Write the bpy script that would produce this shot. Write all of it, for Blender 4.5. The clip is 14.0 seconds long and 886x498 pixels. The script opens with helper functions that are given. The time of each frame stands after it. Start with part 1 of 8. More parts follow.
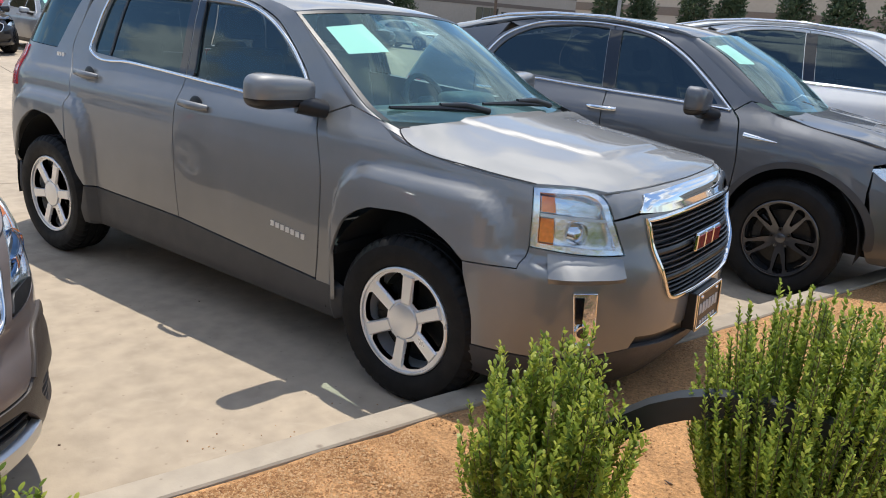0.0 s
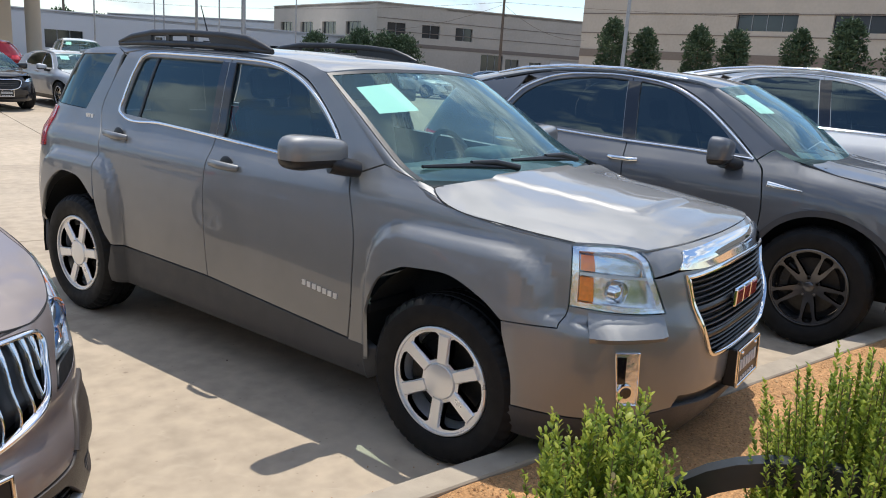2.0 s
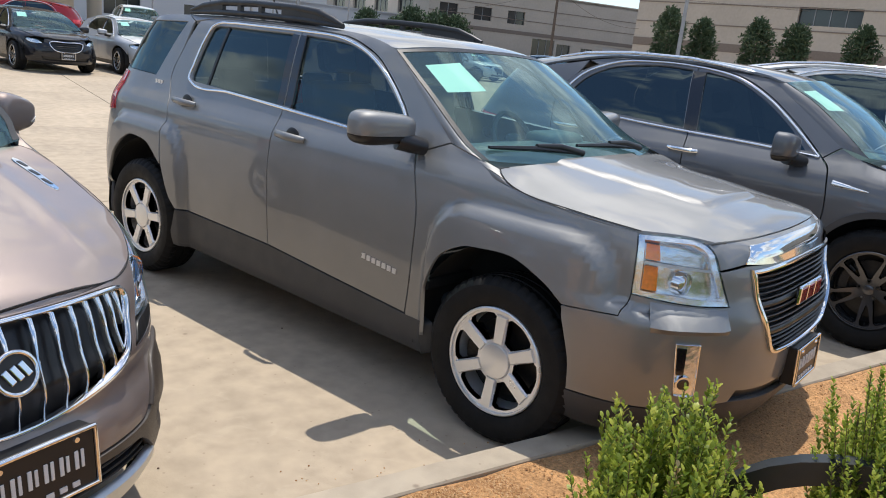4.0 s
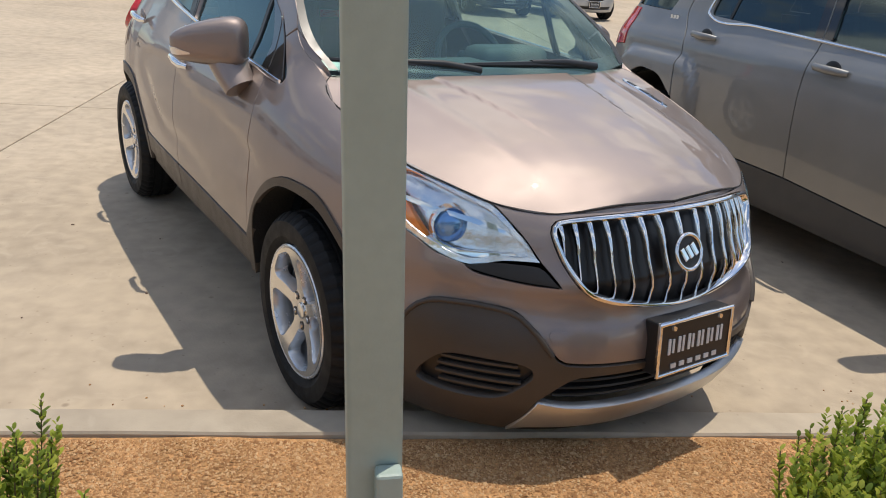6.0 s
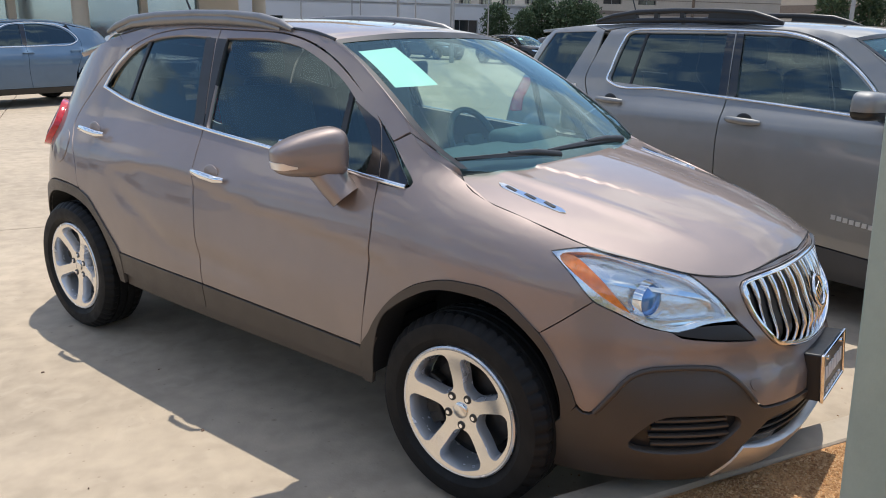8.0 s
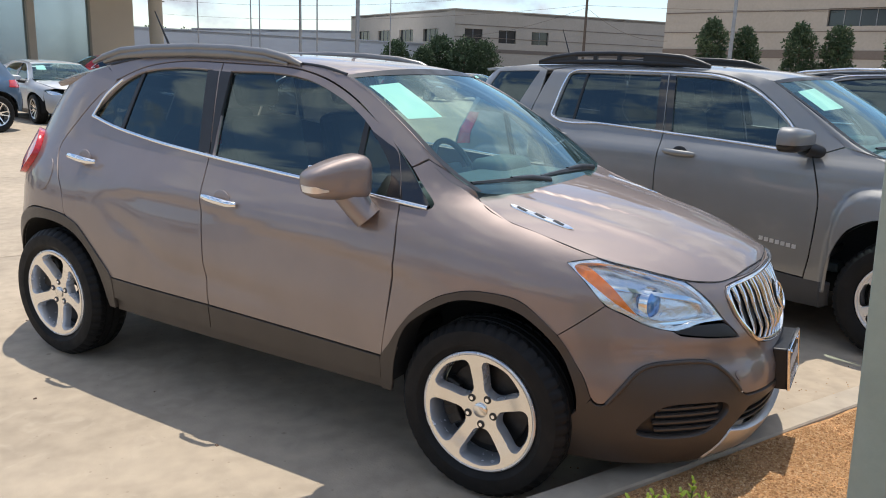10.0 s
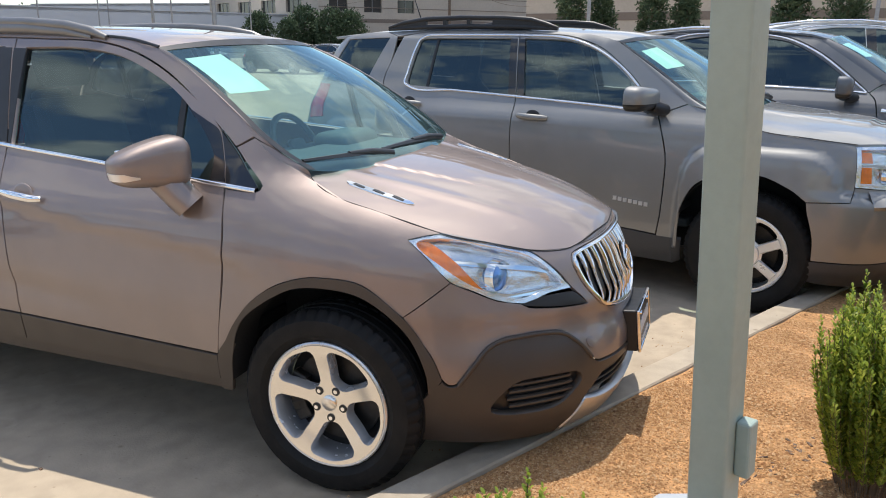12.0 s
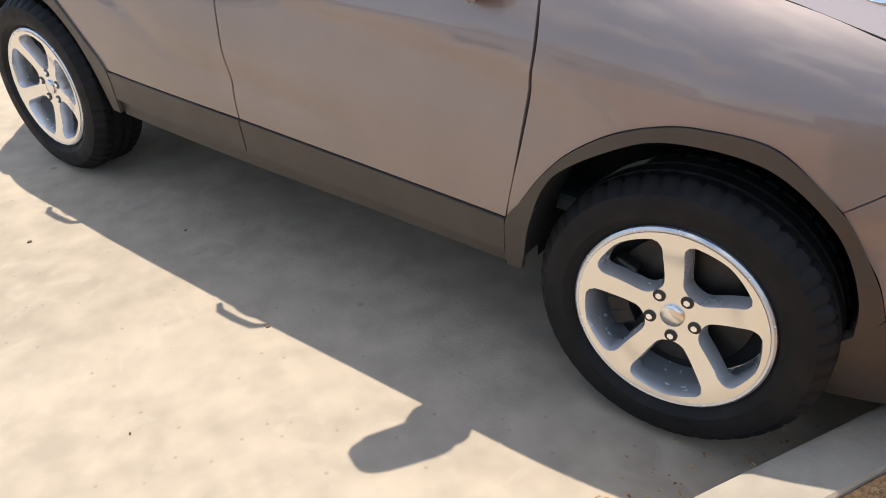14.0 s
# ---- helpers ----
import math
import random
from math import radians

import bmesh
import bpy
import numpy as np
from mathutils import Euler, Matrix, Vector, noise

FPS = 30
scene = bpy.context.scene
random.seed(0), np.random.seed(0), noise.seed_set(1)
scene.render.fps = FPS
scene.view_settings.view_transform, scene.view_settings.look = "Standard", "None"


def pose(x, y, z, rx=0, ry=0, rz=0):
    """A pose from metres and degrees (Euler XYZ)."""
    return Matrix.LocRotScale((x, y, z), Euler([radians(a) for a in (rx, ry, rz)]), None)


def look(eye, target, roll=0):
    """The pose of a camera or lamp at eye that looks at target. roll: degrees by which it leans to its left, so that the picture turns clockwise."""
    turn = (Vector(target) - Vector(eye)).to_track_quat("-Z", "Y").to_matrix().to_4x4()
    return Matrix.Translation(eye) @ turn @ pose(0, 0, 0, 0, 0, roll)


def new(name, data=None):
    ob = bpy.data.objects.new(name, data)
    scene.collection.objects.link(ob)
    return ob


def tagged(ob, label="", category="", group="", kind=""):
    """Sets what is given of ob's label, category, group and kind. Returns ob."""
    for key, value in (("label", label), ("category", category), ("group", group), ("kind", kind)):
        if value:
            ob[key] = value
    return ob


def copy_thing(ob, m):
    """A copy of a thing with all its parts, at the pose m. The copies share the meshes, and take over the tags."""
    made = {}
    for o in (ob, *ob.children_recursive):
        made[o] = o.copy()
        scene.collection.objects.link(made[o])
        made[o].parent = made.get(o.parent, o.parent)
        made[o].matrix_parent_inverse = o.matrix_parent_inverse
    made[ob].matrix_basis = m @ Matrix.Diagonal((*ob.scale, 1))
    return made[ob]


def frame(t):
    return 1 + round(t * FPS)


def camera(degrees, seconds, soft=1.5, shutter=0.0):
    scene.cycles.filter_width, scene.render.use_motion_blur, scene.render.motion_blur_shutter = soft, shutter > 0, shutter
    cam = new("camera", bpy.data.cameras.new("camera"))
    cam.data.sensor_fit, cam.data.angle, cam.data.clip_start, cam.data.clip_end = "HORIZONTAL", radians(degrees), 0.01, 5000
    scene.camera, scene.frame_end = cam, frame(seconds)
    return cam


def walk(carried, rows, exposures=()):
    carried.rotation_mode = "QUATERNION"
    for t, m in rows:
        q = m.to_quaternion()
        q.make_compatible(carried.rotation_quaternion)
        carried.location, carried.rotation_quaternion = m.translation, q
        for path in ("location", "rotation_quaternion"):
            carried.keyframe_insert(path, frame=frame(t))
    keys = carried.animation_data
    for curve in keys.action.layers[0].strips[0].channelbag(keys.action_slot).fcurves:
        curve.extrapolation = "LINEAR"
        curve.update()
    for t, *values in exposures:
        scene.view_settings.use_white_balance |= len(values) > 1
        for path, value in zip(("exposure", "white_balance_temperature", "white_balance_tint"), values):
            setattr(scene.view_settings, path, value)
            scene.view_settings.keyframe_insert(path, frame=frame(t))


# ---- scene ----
cam = camera(60.1, 14.0, soft=1.0)
PATH = [
    (0, (-0.894, -2.755, 1.608), (0.853, -1.968, 1.038), 4.8),
    (0.5, (-0.885, -2.697, 1.657), (0.882, -1.921, 1.132), 3.1),
    (1, (-0.896, -2.663, 1.654), (0.868, -1.856, 1.167), 2.5),
    (1.5, (-0.908, -2.647, 1.646), (0.858, -1.832, 1.182), 3.1),
    (2, (-0.915, -2.631, 1.652), (0.848, -1.806, 1.192), 3.8),
    (2.2, (-0.918, -2.632, 1.652), (0.845, -1.808, 1.189), 4.1),
    (4.3, (-1.019, -2.511, 1.629), (0.654, -1.553, 1.096), 7.3),
    (4.5, (-1.065, -2.474, 1.585), (0.507, -1.375, 1.018), 8.3),
    (5, (-1.131, -2.485, 1.551), (0.211, -1.154, 0.9), 8.3),
    (5.5, (-1.301, -2.439, 1.55), (-0.076, -1.016, 0.862), 7.2),
    (6, (-1.73, -2.232, 1.537), (-0.688, -0.688, 0.81), 4.2),
    (6.5, (-1.972, -2.004, 1.514), (-0.883, -0.468, 0.84), 3.4),
    (7, (-2.199, -1.699, 1.537), (-0.968, -0.26, 0.894), 1.6),
    (7.5, (-2.457, -1.442, 1.587), (-1.046, -0.172, 0.96), -0.2),
    (8, (-2.715, -1.388, 1.594), (-1.19, -0.216, 1.045), 1.1),
    (8.5, (-2.978, -1.305, 1.598), (-1.358, -0.249, 1.088), 1.7),
    (10.8, (-3.223, -1.135, 1.585), (-1.522, -0.192, 1.116), 1.8),
    (11, (-3.232, -1.12, 1.588), (-1.526, -0.195, 1.102), 1.7),
    (11.5, (-3.174, -1.143, 1.581), (-1.437, -0.289, 1.076), 1.0),
    (12, (-2.961, -1.244, 1.579), (-1.155, -0.561, 1.057), 0.5),
    (12.5, (-2.859, -1.228, 1.57), (-1.21, -0.377, 0.824), -1.6),
    (13, (-2.642, -1.041, 1.455), (-1.168, -0.098, 0.487), -1.0),
    (13.5, (-2.38, -0.651, 1.417), (-0.929, 0.242, 0.37), 1.0),
    (14, (-2.239, -0.393, 1.425), (-0.872, 0.593, 0.349), -0.3),
]
walk(cam, [(t, look(eye, target, roll)) for t, eye, target, roll in PATH], [(0, 0.29, 6200, 10), (2.2, 0.28, 6150, 10), (5.0, 0.26, 6350, 10), (5.5, 0.22, 6350, 10), (6.0, 0.06, 6650, 10), (6.5, 0.09, 6600, 10), (7.0, 0.17, 6350, 10), (7.5, 0.29, 6230, 10), (8.5, 0.27, 6250, 10), (11.5, 0.25, 6350, 10), (12.0, 0.42, 6400, 10), (12.5, 0.28, 6620, 10), (13.0, 0.26, 6650, 10), (13.5, 0.52, 6180, 10), (14.0, 0.63, 6330, 10)])


# ---- daylight: high sun, pale sky with broken cloud ----
SUN = Vector((0.30, 0.13, 1.12)).normalized()
world = bpy.data.worlds.new("sky")
scene.world = world
world.use_nodes = True
wn, wl = world.node_tree.nodes, world.node_tree.links
wn.clear()
sky = wn.new("ShaderNodeTexSky")
sky.sky_type, sky.sun_disc = "NISHITA", False
sky.sun_elevation, sky.sun_rotation = math.asin(SUN.z), math.atan2(SUN.x, SUN.y)
sky.air_density, sky.dust_density, sky.ozone_density = 1.0, 0.5, 1.9
wtc, wmap = wn.new("ShaderNodeTexCoord"), wn.new("ShaderNodeMapping")
wmap.inputs["Scale"].default_value = (1.0, 1.0, 1.7)
cloud = wn.new("ShaderNodeTexNoise")
cloud.inputs["Scale"].default_value, cloud.inputs["Detail"].default_value, cloud.inputs["Roughness"].default_value = 4.2, 8.0, 0.55
cover = wn.new("ShaderNodeValToRGB")
cover.color_ramp.elements[0].position, cover.color_ramp.elements[1].position = 0.49, 0.57
wmix, wbg, wout = wn.new("ShaderNodeMix"), wn.new("ShaderNodeBackground"), wn.new("ShaderNodeOutputWorld")
wmix.data_type = "RGBA"
shade, tone = wn.new("ShaderNodeTexNoise"), wn.new("ShaderNodeValToRGB")
shade.inputs["Scale"].default_value, shade.inputs["Detail"].default_value = 5.5, 5.0
tone.color_ramp.elements[0].position, tone.color_ramp.elements[0].color = 0.38, (0.42, 0.47, 0.54, 1)
tone.color_ramp.elements[1].position, tone.color_ramp.elements[1].color = 0.62, (1, 1, 1, 1)
gain = wn.new("ShaderNodeVectorMath")
gain.operation = "SCALE"
near, lift = wn.new("ShaderNodeVectorMath"), wn.new("ShaderNodeMapRange")
near.operation = "DOT_PRODUCT"
near.inputs[1].default_value = SUN
lift.inputs["From Min"].default_value, lift.inputs["From Max"].default_value = 0.1, 1.0
lift.inputs["To Min"].default_value, lift.inputs["To Max"].default_value = 5.6, 9.0
wl.new(wtc.outputs["Generated"], near.inputs[0])
wl.new(near.outputs["Value"], lift.inputs["Value"])
wl.new(lift.outputs["Result"], gain.inputs["Scale"])
wl.new(wmap.outputs["Vector"], shade.inputs["Vector"])
wl.new(shade.outputs["Fac"], tone.inputs["Fac"])
wl.new(tone.outputs["Color"], gain.inputs[0])
wl.new(gain.outputs["Vector"], wmix.inputs["B"])
wl.new(wtc.outputs["Generated"], wmap.inputs["Vector"])
wl.new(wmap.outputs["Vector"], cloud.inputs["Vector"])
wl.new(cloud.outputs["Fac"], cover.inputs["Fac"])
wl.new(cover.outputs["Color"], wmix.inputs["Factor"])
wl.new(sky.outputs["Color"], wmix.inputs["A"])
wl.new(wmix.outputs["Result"], wbg.inputs["Color"])
wl.new(wbg.outputs["Background"], wout.inputs["Surface"])
wbg.inputs["Strength"].default_value = 0.15
sun = new("sun", bpy.data.lights.new("sun", "SUN"))
sun.data.energy, sun.data.angle, sun.data.color = 3.35, radians(0.53), (1.0, 0.925, 0.81)
sun.matrix_basis = look(SUN * 60, (0, 0, 0))
scene.view_settings.exposure = 0.0


# ---- materials ----
def mat(name, rgb, rough=0.5, metal=0.0, coat=0.0, vary=0.0, scale=8.0, bump=0.0, bump_scale=60.0, spec=0.5, fine=0.0, rough_vary=0.0, coat_rough=0.03, obj=0.0):
    """A principled surface whose colour, gloss and relief vary by noise at two scales."""
    m = bpy.data.materials.new(name)
    m.use_nodes = True
    n, l = m.node_tree.nodes, m.node_tree.links
    b = n["Principled BSDF"]
    b.inputs["Base Color"].default_value = (*rgb, 1)
    b.inputs["Roughness"].default_value, b.inputs["Metallic"].default_value = rough, metal
    b.inputs["Coat Weight"].default_value, b.inputs["Coat Roughness"].default_value = coat, coat_rough
    b.inputs["Specular IOR Level"].default_value = spec
    tc = n.new("ShaderNodeTexCoord")

    def noise_at(s, detail=5.0):
        t = n.new("ShaderNodeTexNoise")
        t.inputs["Scale"].default_value, t.inputs["Detail"].default_value = s, detail
        l.new(tc.outputs["Object"], t.inputs["Vector"])
        return t.outputs["Fac"]

    def scaled(fac, lo, hi):
        r = n.new("ShaderNodeMapRange")
        r.inputs["From Min"].default_value, r.inputs["From Max"].default_value = 0.3, 0.7
        r.inputs["To Min"].default_value, r.inputs["To Max"].default_value = lo, hi
        l.new(fac, r.inputs["Value"])
        return r.outputs["Result"]

    if vary or fine or obj:
        v = None
        for fac, amount in ((noise_at(scale) if vary else None, vary), (noise_at(scale * 14, 2.0) if fine else None, fine)):
            if fac is None:
                continue
            f = scaled(fac, 1 - amount, 1 + amount)
            if v is None:
                v = f
            else:
                mul = n.new("ShaderNodeMath")
                mul.operation = "MULTIPLY"
                l.new(v, mul.inputs[0]), l.new(f, mul.inputs[1])
                v = mul.outputs[0]
        if obj:
            oi, mr = n.new("ShaderNodeObjectInfo"), n.new("ShaderNodeMapRange")
            mr.inputs["To Min"].default_value, mr.inputs["To Max"].default_value = 1 - obj, 1 + obj
            l.new(oi.outputs["Random"], mr.inputs["Value"])
            if v is None:
                v = mr.outputs["Result"]
            else:
                mul = n.new("ShaderNodeMath")
                mul.operation = "MULTIPLY"
                l.new(v, mul.inputs[0]), l.new(mr.outputs["Result"], mul.inputs[1])
                v = mul.outputs[0]
        hsv = n.new("ShaderNodeHueSaturation")
        hsv.inputs["Color"].default_value = (*rgb, 1)
        l.new(v, hsv.inputs["Value"])
        l.new(hsv.outputs["Color"], b.inputs["Base Color"])
    if rough_vary:
        l.new(scaled(noise_at(scale * 2.3), max(0.02, rough - rough_vary), min(1, rough + rough_vary)), b.inputs["Roughness"])
    if bump:
        bp = n.new("ShaderNodeBump")
        bp.inputs["Strength"].default_value, bp.inputs["Distance"].default_value = 1.0, bump
        l.new(noise_at(bump_scale, 6.0), bp.inputs["Height"])
        l.new(bp.outputs["Normal"], b.inputs["Normal"])
    return m


def glass(name, tint, gloss=1.0, rough=0.0, haze=0.0):
    """A thin pane: tinted see-through, with a mirror gloss that grows at a grazing angle and a thin film of painted-in
    haze.
    """
    m = bpy.data.materials.new(name)
    m.use_nodes = True
    n, l = m.node_tree.nodes, m.node_tree.links
    n.clear()
    fr, fifth, rise, tr, gl, mx, out = (n.new(k) for k in ("ShaderNodeLayerWeight", "ShaderNodeMath", "ShaderNodeMapRange", "ShaderNodeBsdfTransparent", "ShaderNodeBsdfGlossy", "ShaderNodeMixShader", "ShaderNodeOutputMaterial"))
    fr.inputs["Blend"].default_value = 0.5
    fifth.operation = "POWER"
    fifth.inputs[1].default_value = 5.0
    rise.inputs["To Min"].default_value = 1.35 * ((1.5 * gloss - 1) / (1.5 * gloss + 1)) ** 2
    l.new(fr.outputs["Facing"], fifth.inputs[0])
    l.new(fifth.outputs["Value"], rise.inputs["Value"])
    tr.inputs["Color"].default_value = (*tint, 1)
    gl.inputs["Roughness"].default_value = rough
    gl.inputs["Color"].default_value = (0.76, 0.97, 1, 1)
    l.new(rise.outputs["Result"], mx.inputs["Fac"])
    l.new(tr.outputs["BSDF"], mx.inputs[1]), l.new(gl.outputs["BSDF"], mx.inputs[2])
    # pale teal diffuse film puts the screen's milky haze into the colour
    if haze:
        film, dm = n.new("ShaderNodeBsdfDiffuse"), n.new("ShaderNodeMixShader")
        film.inputs["Color"].default_value = (0.34, 0.60, 0.64, 1)
        dm.inputs["Fac"].default_value = haze
        l.new(mx.outputs["Shader"], dm.inputs[1]), l.new(film.outputs["BSDF"], dm.inputs[2])
        mx = dm
    l.new(mx.outputs["Shader"], out.inputs["Surface"])
    return m


def paint(name, rgb, flake=0.1, metal=0.74, rough=0.56):
    """Metallic car paint under clear lacquer, with a film of dust."""
    m = mat(name, rgb, rough, metal, coat=0.9, spec=0.15, vary=0.05, scale=3.0, coat_rough=0.012, rough_vary=0.03)
    n, l = m.node_tree.nodes, m.node_tree.links
    b = n["Principled BSDF"]
    b.inputs["Coat IOR"].default_value = 1.54
    b.inputs["Specular Tint"].default_value = (0.4, 0.4, 0.4, 1)
    tc, vo, bp = n.new("ShaderNodeTexCoord"), n.new("ShaderNodeTexVoronoi"), n.new("ShaderNodeBump")
    vo.inputs["Scale"].default_value = 1400
    bp.inputs["Strength"].default_value, bp.inputs["Distance"].default_value = flake, 0.0004
    l.new(tc.outputs["Object"], vo.inputs["Vector"])
    l.new(vo.outputs["Distance"], bp.inputs["Height"])
    l.new(bp.outputs["Normal"], b.inputs["Normal"])
    return m


BROWN = paint("brown_paint", (0.30, 0.25, 0.23))
GREY = paint("grey_paint", (0.275, 0.275, 0.271))
DARK_GREY = paint("dark_grey_paint", (0.14, 0.145, 0.155))
WHITE_PAINT = paint("white_paint", (0.72, 0.72, 0.71), metal=0.0, rough=0.3)
SILVER = paint("silver_paint", (0.52, 0.53, 0.54))
BLACK_PAINT = paint("black_paint", (0.012, 0.013, 0.017), metal=0.1)
BLUE_PAINT = paint("blue_paint", (0.10, 0.16, 0.24))
RED_PAINT = paint("red_paint", (0.22, 0.012, 0.018), metal=0.3)
CLADDING = mat("cladding", (0.060, 0.047, 0.037), 0.42, vary=0.10, scale=5, bump=0.0006, bump_scale=500, rough_vary=0.06)
GREY_CLADDING = mat("grey_cladding", (0.05, 0.05, 0.052), 0.5, vary=0.10, scale=5, bump=0.0006, bump_scale=500, rough_vary=0.06)
BLACK = mat("black_plastic", (0.014, 0.014, 0.015), 0.38, vary=0.12, scale=6, rough_vary=0.08)
GLOSS_BLACK = mat("gloss_black", (0.01, 0.01, 0.011), 0.08, coat=0.6, vary=0.1)
LINER = mat("wheel_liner", (0.01, 0.01, 0.01), 0.85, vary=0.25, bump=0.002, bump_scale=90)
RUBBER = mat("rubber", (0.011, 0.0107, 0.0105), 0.62, vary=0.22, scale=9, fine=0.1, bump=0.0006, bump_scale=160, rough_vary=0.1, spec=0.22)
CHROME = mat("chrome", (0.86, 0.87, 0.88), 0.06, 1.0, rough_vary=0.03)
SATIN = mat("satin_silver", (0.58, 0.58, 0.57), 0.38, 0.85, vary=0.06, rough_vary=0.06)
ALLOY = mat("alloy", (0.80, 0.785, 0.76), 0.22, 1.0, vary=0.03, scale=5, rough_vary=0.04)
ALLOY_SILVER = mat("alloy_silver", (0.82, 0.82, 0.81), 0.3, 0.6, vary=0.03, scale=6, rough_vary=0.03)
POCKET = mat("wheel_pocket_silver", (0.68, 0.70, 0.73), 0.24, 0.65, vary=0.05, scale=9, rough_vary=0.05)
ALLOY_DARK = mat("alloy_dark", (0.11, 0.11, 0.115), 0.2, 0.7, vary=0.06, scale=20)
IRON = mat("brake_iron", (0.045, 0.043, 0.041), 0.45, 0.8, vary=0.2, scale=30)
CAR_GLASS = glass("windscreen_glass", (0.70, 0.93, 0.90), 1.06, haze=0.05)
REAR_GLASS = glass("rear_screen_glass", (0.84, 0.93, 0.88), 1.0)
DARK_GLASS = glass("privacy_glass", (0.06, 0.072, 0.072), 1.14)
TINT_GLASS = glass("tinted_glass", (0.58, 0.66, 0.63), 1.14)
LENS = glass("lamp_lens", (0.93, 0.95, 0.97), 1.0)
LAMP_CHROME = mat("lamp_reflector", (0.93, 0.94, 0.95), 0.2, 0.85, vary=0.05, scale=14, bump=0.003, bump_scale=26)
AMBER = mat("amber_lens", (0.95, 0.24, 0.025), 0.15, coat=0.8, vary=0.15, scale=60)
RED_LENS = mat("red_lens", (0.55, 0.012, 0.02), 0.12, coat=0.8, vary=0.2, scale=50)
BLUE_GLASS = mat("projector_glass", (0.14, 0.34, 0.74), 0.04, 0.5, coat=1.0)
INTERIOR = mat("dark_interior", (0.06, 0.075, 0.075), 0.7, vary=0.15, bump=0.0008, bump_scale=300)
SEAT_CLOTH = mat("seat_trim", (0.035, 0.037, 0.037), 0.75, vary=0.15, bump=0.001, bump_scale=260)
PAPER = mat("green_paper", (0.73, 0.84, 0.70), 0.7, vary=0.02, scale=6)
RAIL_GREY = mat("rail_grey", (0.23, 0.225, 0.22), 0.36, 0.6, vary=0.06, rough_vary=0.05)
PLATE = mat("plate_black", (0.016, 0.016, 0.017), 0.35, vary=0.1)
LETTER = mat("plate_letter", (0.70, 0.70, 0.69), 0.4, vary=0.05)


# ---- car bodies: a smooth outer skin from a few curves, cut into panels ----
def curve(*pairs):
    """A smooth curve through (t, value) pairs, straight beyond its ends."""
    t, v = np.array(pairs, float).T
    g = np.gradient(v, t)

    def f(x):
        x = np.asarray(x, float)
        i = np.clip(np.searchsorted(t, x) - 1, 0, len(t) - 2)
        h = t[i + 1] - t[i]
        s = np.clip((x - t[i]) / h, 0, 1)
        y = (1 + 2 * s) * (1 - s) ** 2 * v[i] + s * (1 - s) ** 2 * h * g[i] + s * s * (3 - 2 * s) * v[i + 1] + s * s * (s - 1) * h * g[i + 1]
        return y + np.where(x < t[0], (x - t[0]) * g[0], 0) + np.where(x > t[-1], (x - t[-1]) * g[-1], 0)

    return f


def ramp(x, a, b):
    s = np.clip((np.asarray(x, float) - a) / (b - a), 0, 1)
    return s * s * (3 - 2 * s)


class Skin:
    """Half of a car's skin. a runs round the car from the nose's middle to the tail's, z is the height; x comes out positive."""

    def __init__(self, yc, yr, nose, tail, hw, p, k, bump=None, a1=1.45, a2=1.1, p2=2.8):
        self.yc, self.yr, self.nose, self.tail, self.hw, self.p, self.k, self.bump, self.a1, self.a2, self.p2 = yc, yr, nose, tail, hw, p, k, bump, a1, a2, p2
        self.end = a1 + yr - yc + a2

    def point(self, a, z):
        a, z = np.asarray(a, float), np.asarray(z, float)
        hw, p = np.maximum(self.hw(z), 0.05), self.p(z)
        f = np.clip(a / self.a1, 0, 1) * math.pi / 2
        s, c = np.maximum(np.sin(f), 1e-9), np.maximum(np.cos(f), 1e-9)
        d = np.maximum(self.yc - self.nose(z), 0.02)
        r = ((s / hw) ** p + (c / d) ** p) ** (-1 / p)
        m = a - self.a1 + self.yc
        f2 = np.clip((m - self.yr) / self.a2, 0, 1) * math.pi / 2
        s2, c2 = np.maximum(np.sin(f2), 1e-9), np.maximum(np.cos(f2), 1e-9)
        kr, d2 = hw * self.k(self.yr), np.maximum(self.tail(z) - self.yr, 0.02)
        r2 = ((c2 / kr) ** self.p2 + (s2 / d2) ** self.p2) ** (-1 / self.p2)
        x = np.where(a < self.a1, r * s, np.where(m < self.yr, hw * self.k(np.clip(m, self.yc, self.yr)), r2 * c2))
        y = np.where(a < self.a1, self.yc - r * c, np.where(m < self.yr, m, self.yr + r2 * s2))
        if self.bump:
            x = x + self.bump(x, y, z)
        return np.stack([x, y, z + 0 * x], -1)

    def normal(self, a, z):
        e = 2e-3
        n = np.cross(self.point(a + e, z) - self.point(a - e, z), self.point(a, z + e) - self.point(a, z - e))
        return n / np.maximum(np.linalg.norm(n, axis=-1, keepdims=True), 1e-12)

    def side(self, *yz):
        """Skin places (a, z) for (y, z) as seen from the side."""
        grid = np.linspace(0, self.end, 900)
        return [(float(np.interp(y, self.point(grid, 0 * grid + z)[:, 1], grid)), z) for y, z in yz]

    def front(self, *xz):
        """Skin places (a, z) for (x, z) as seen from the front."""
        grid = np.linspace(0, self.a1, 900)
        return [(float(np.interp(x, self.point(grid, 0 * grid + z)[:, 0], grid)), z) for x, z in xz]


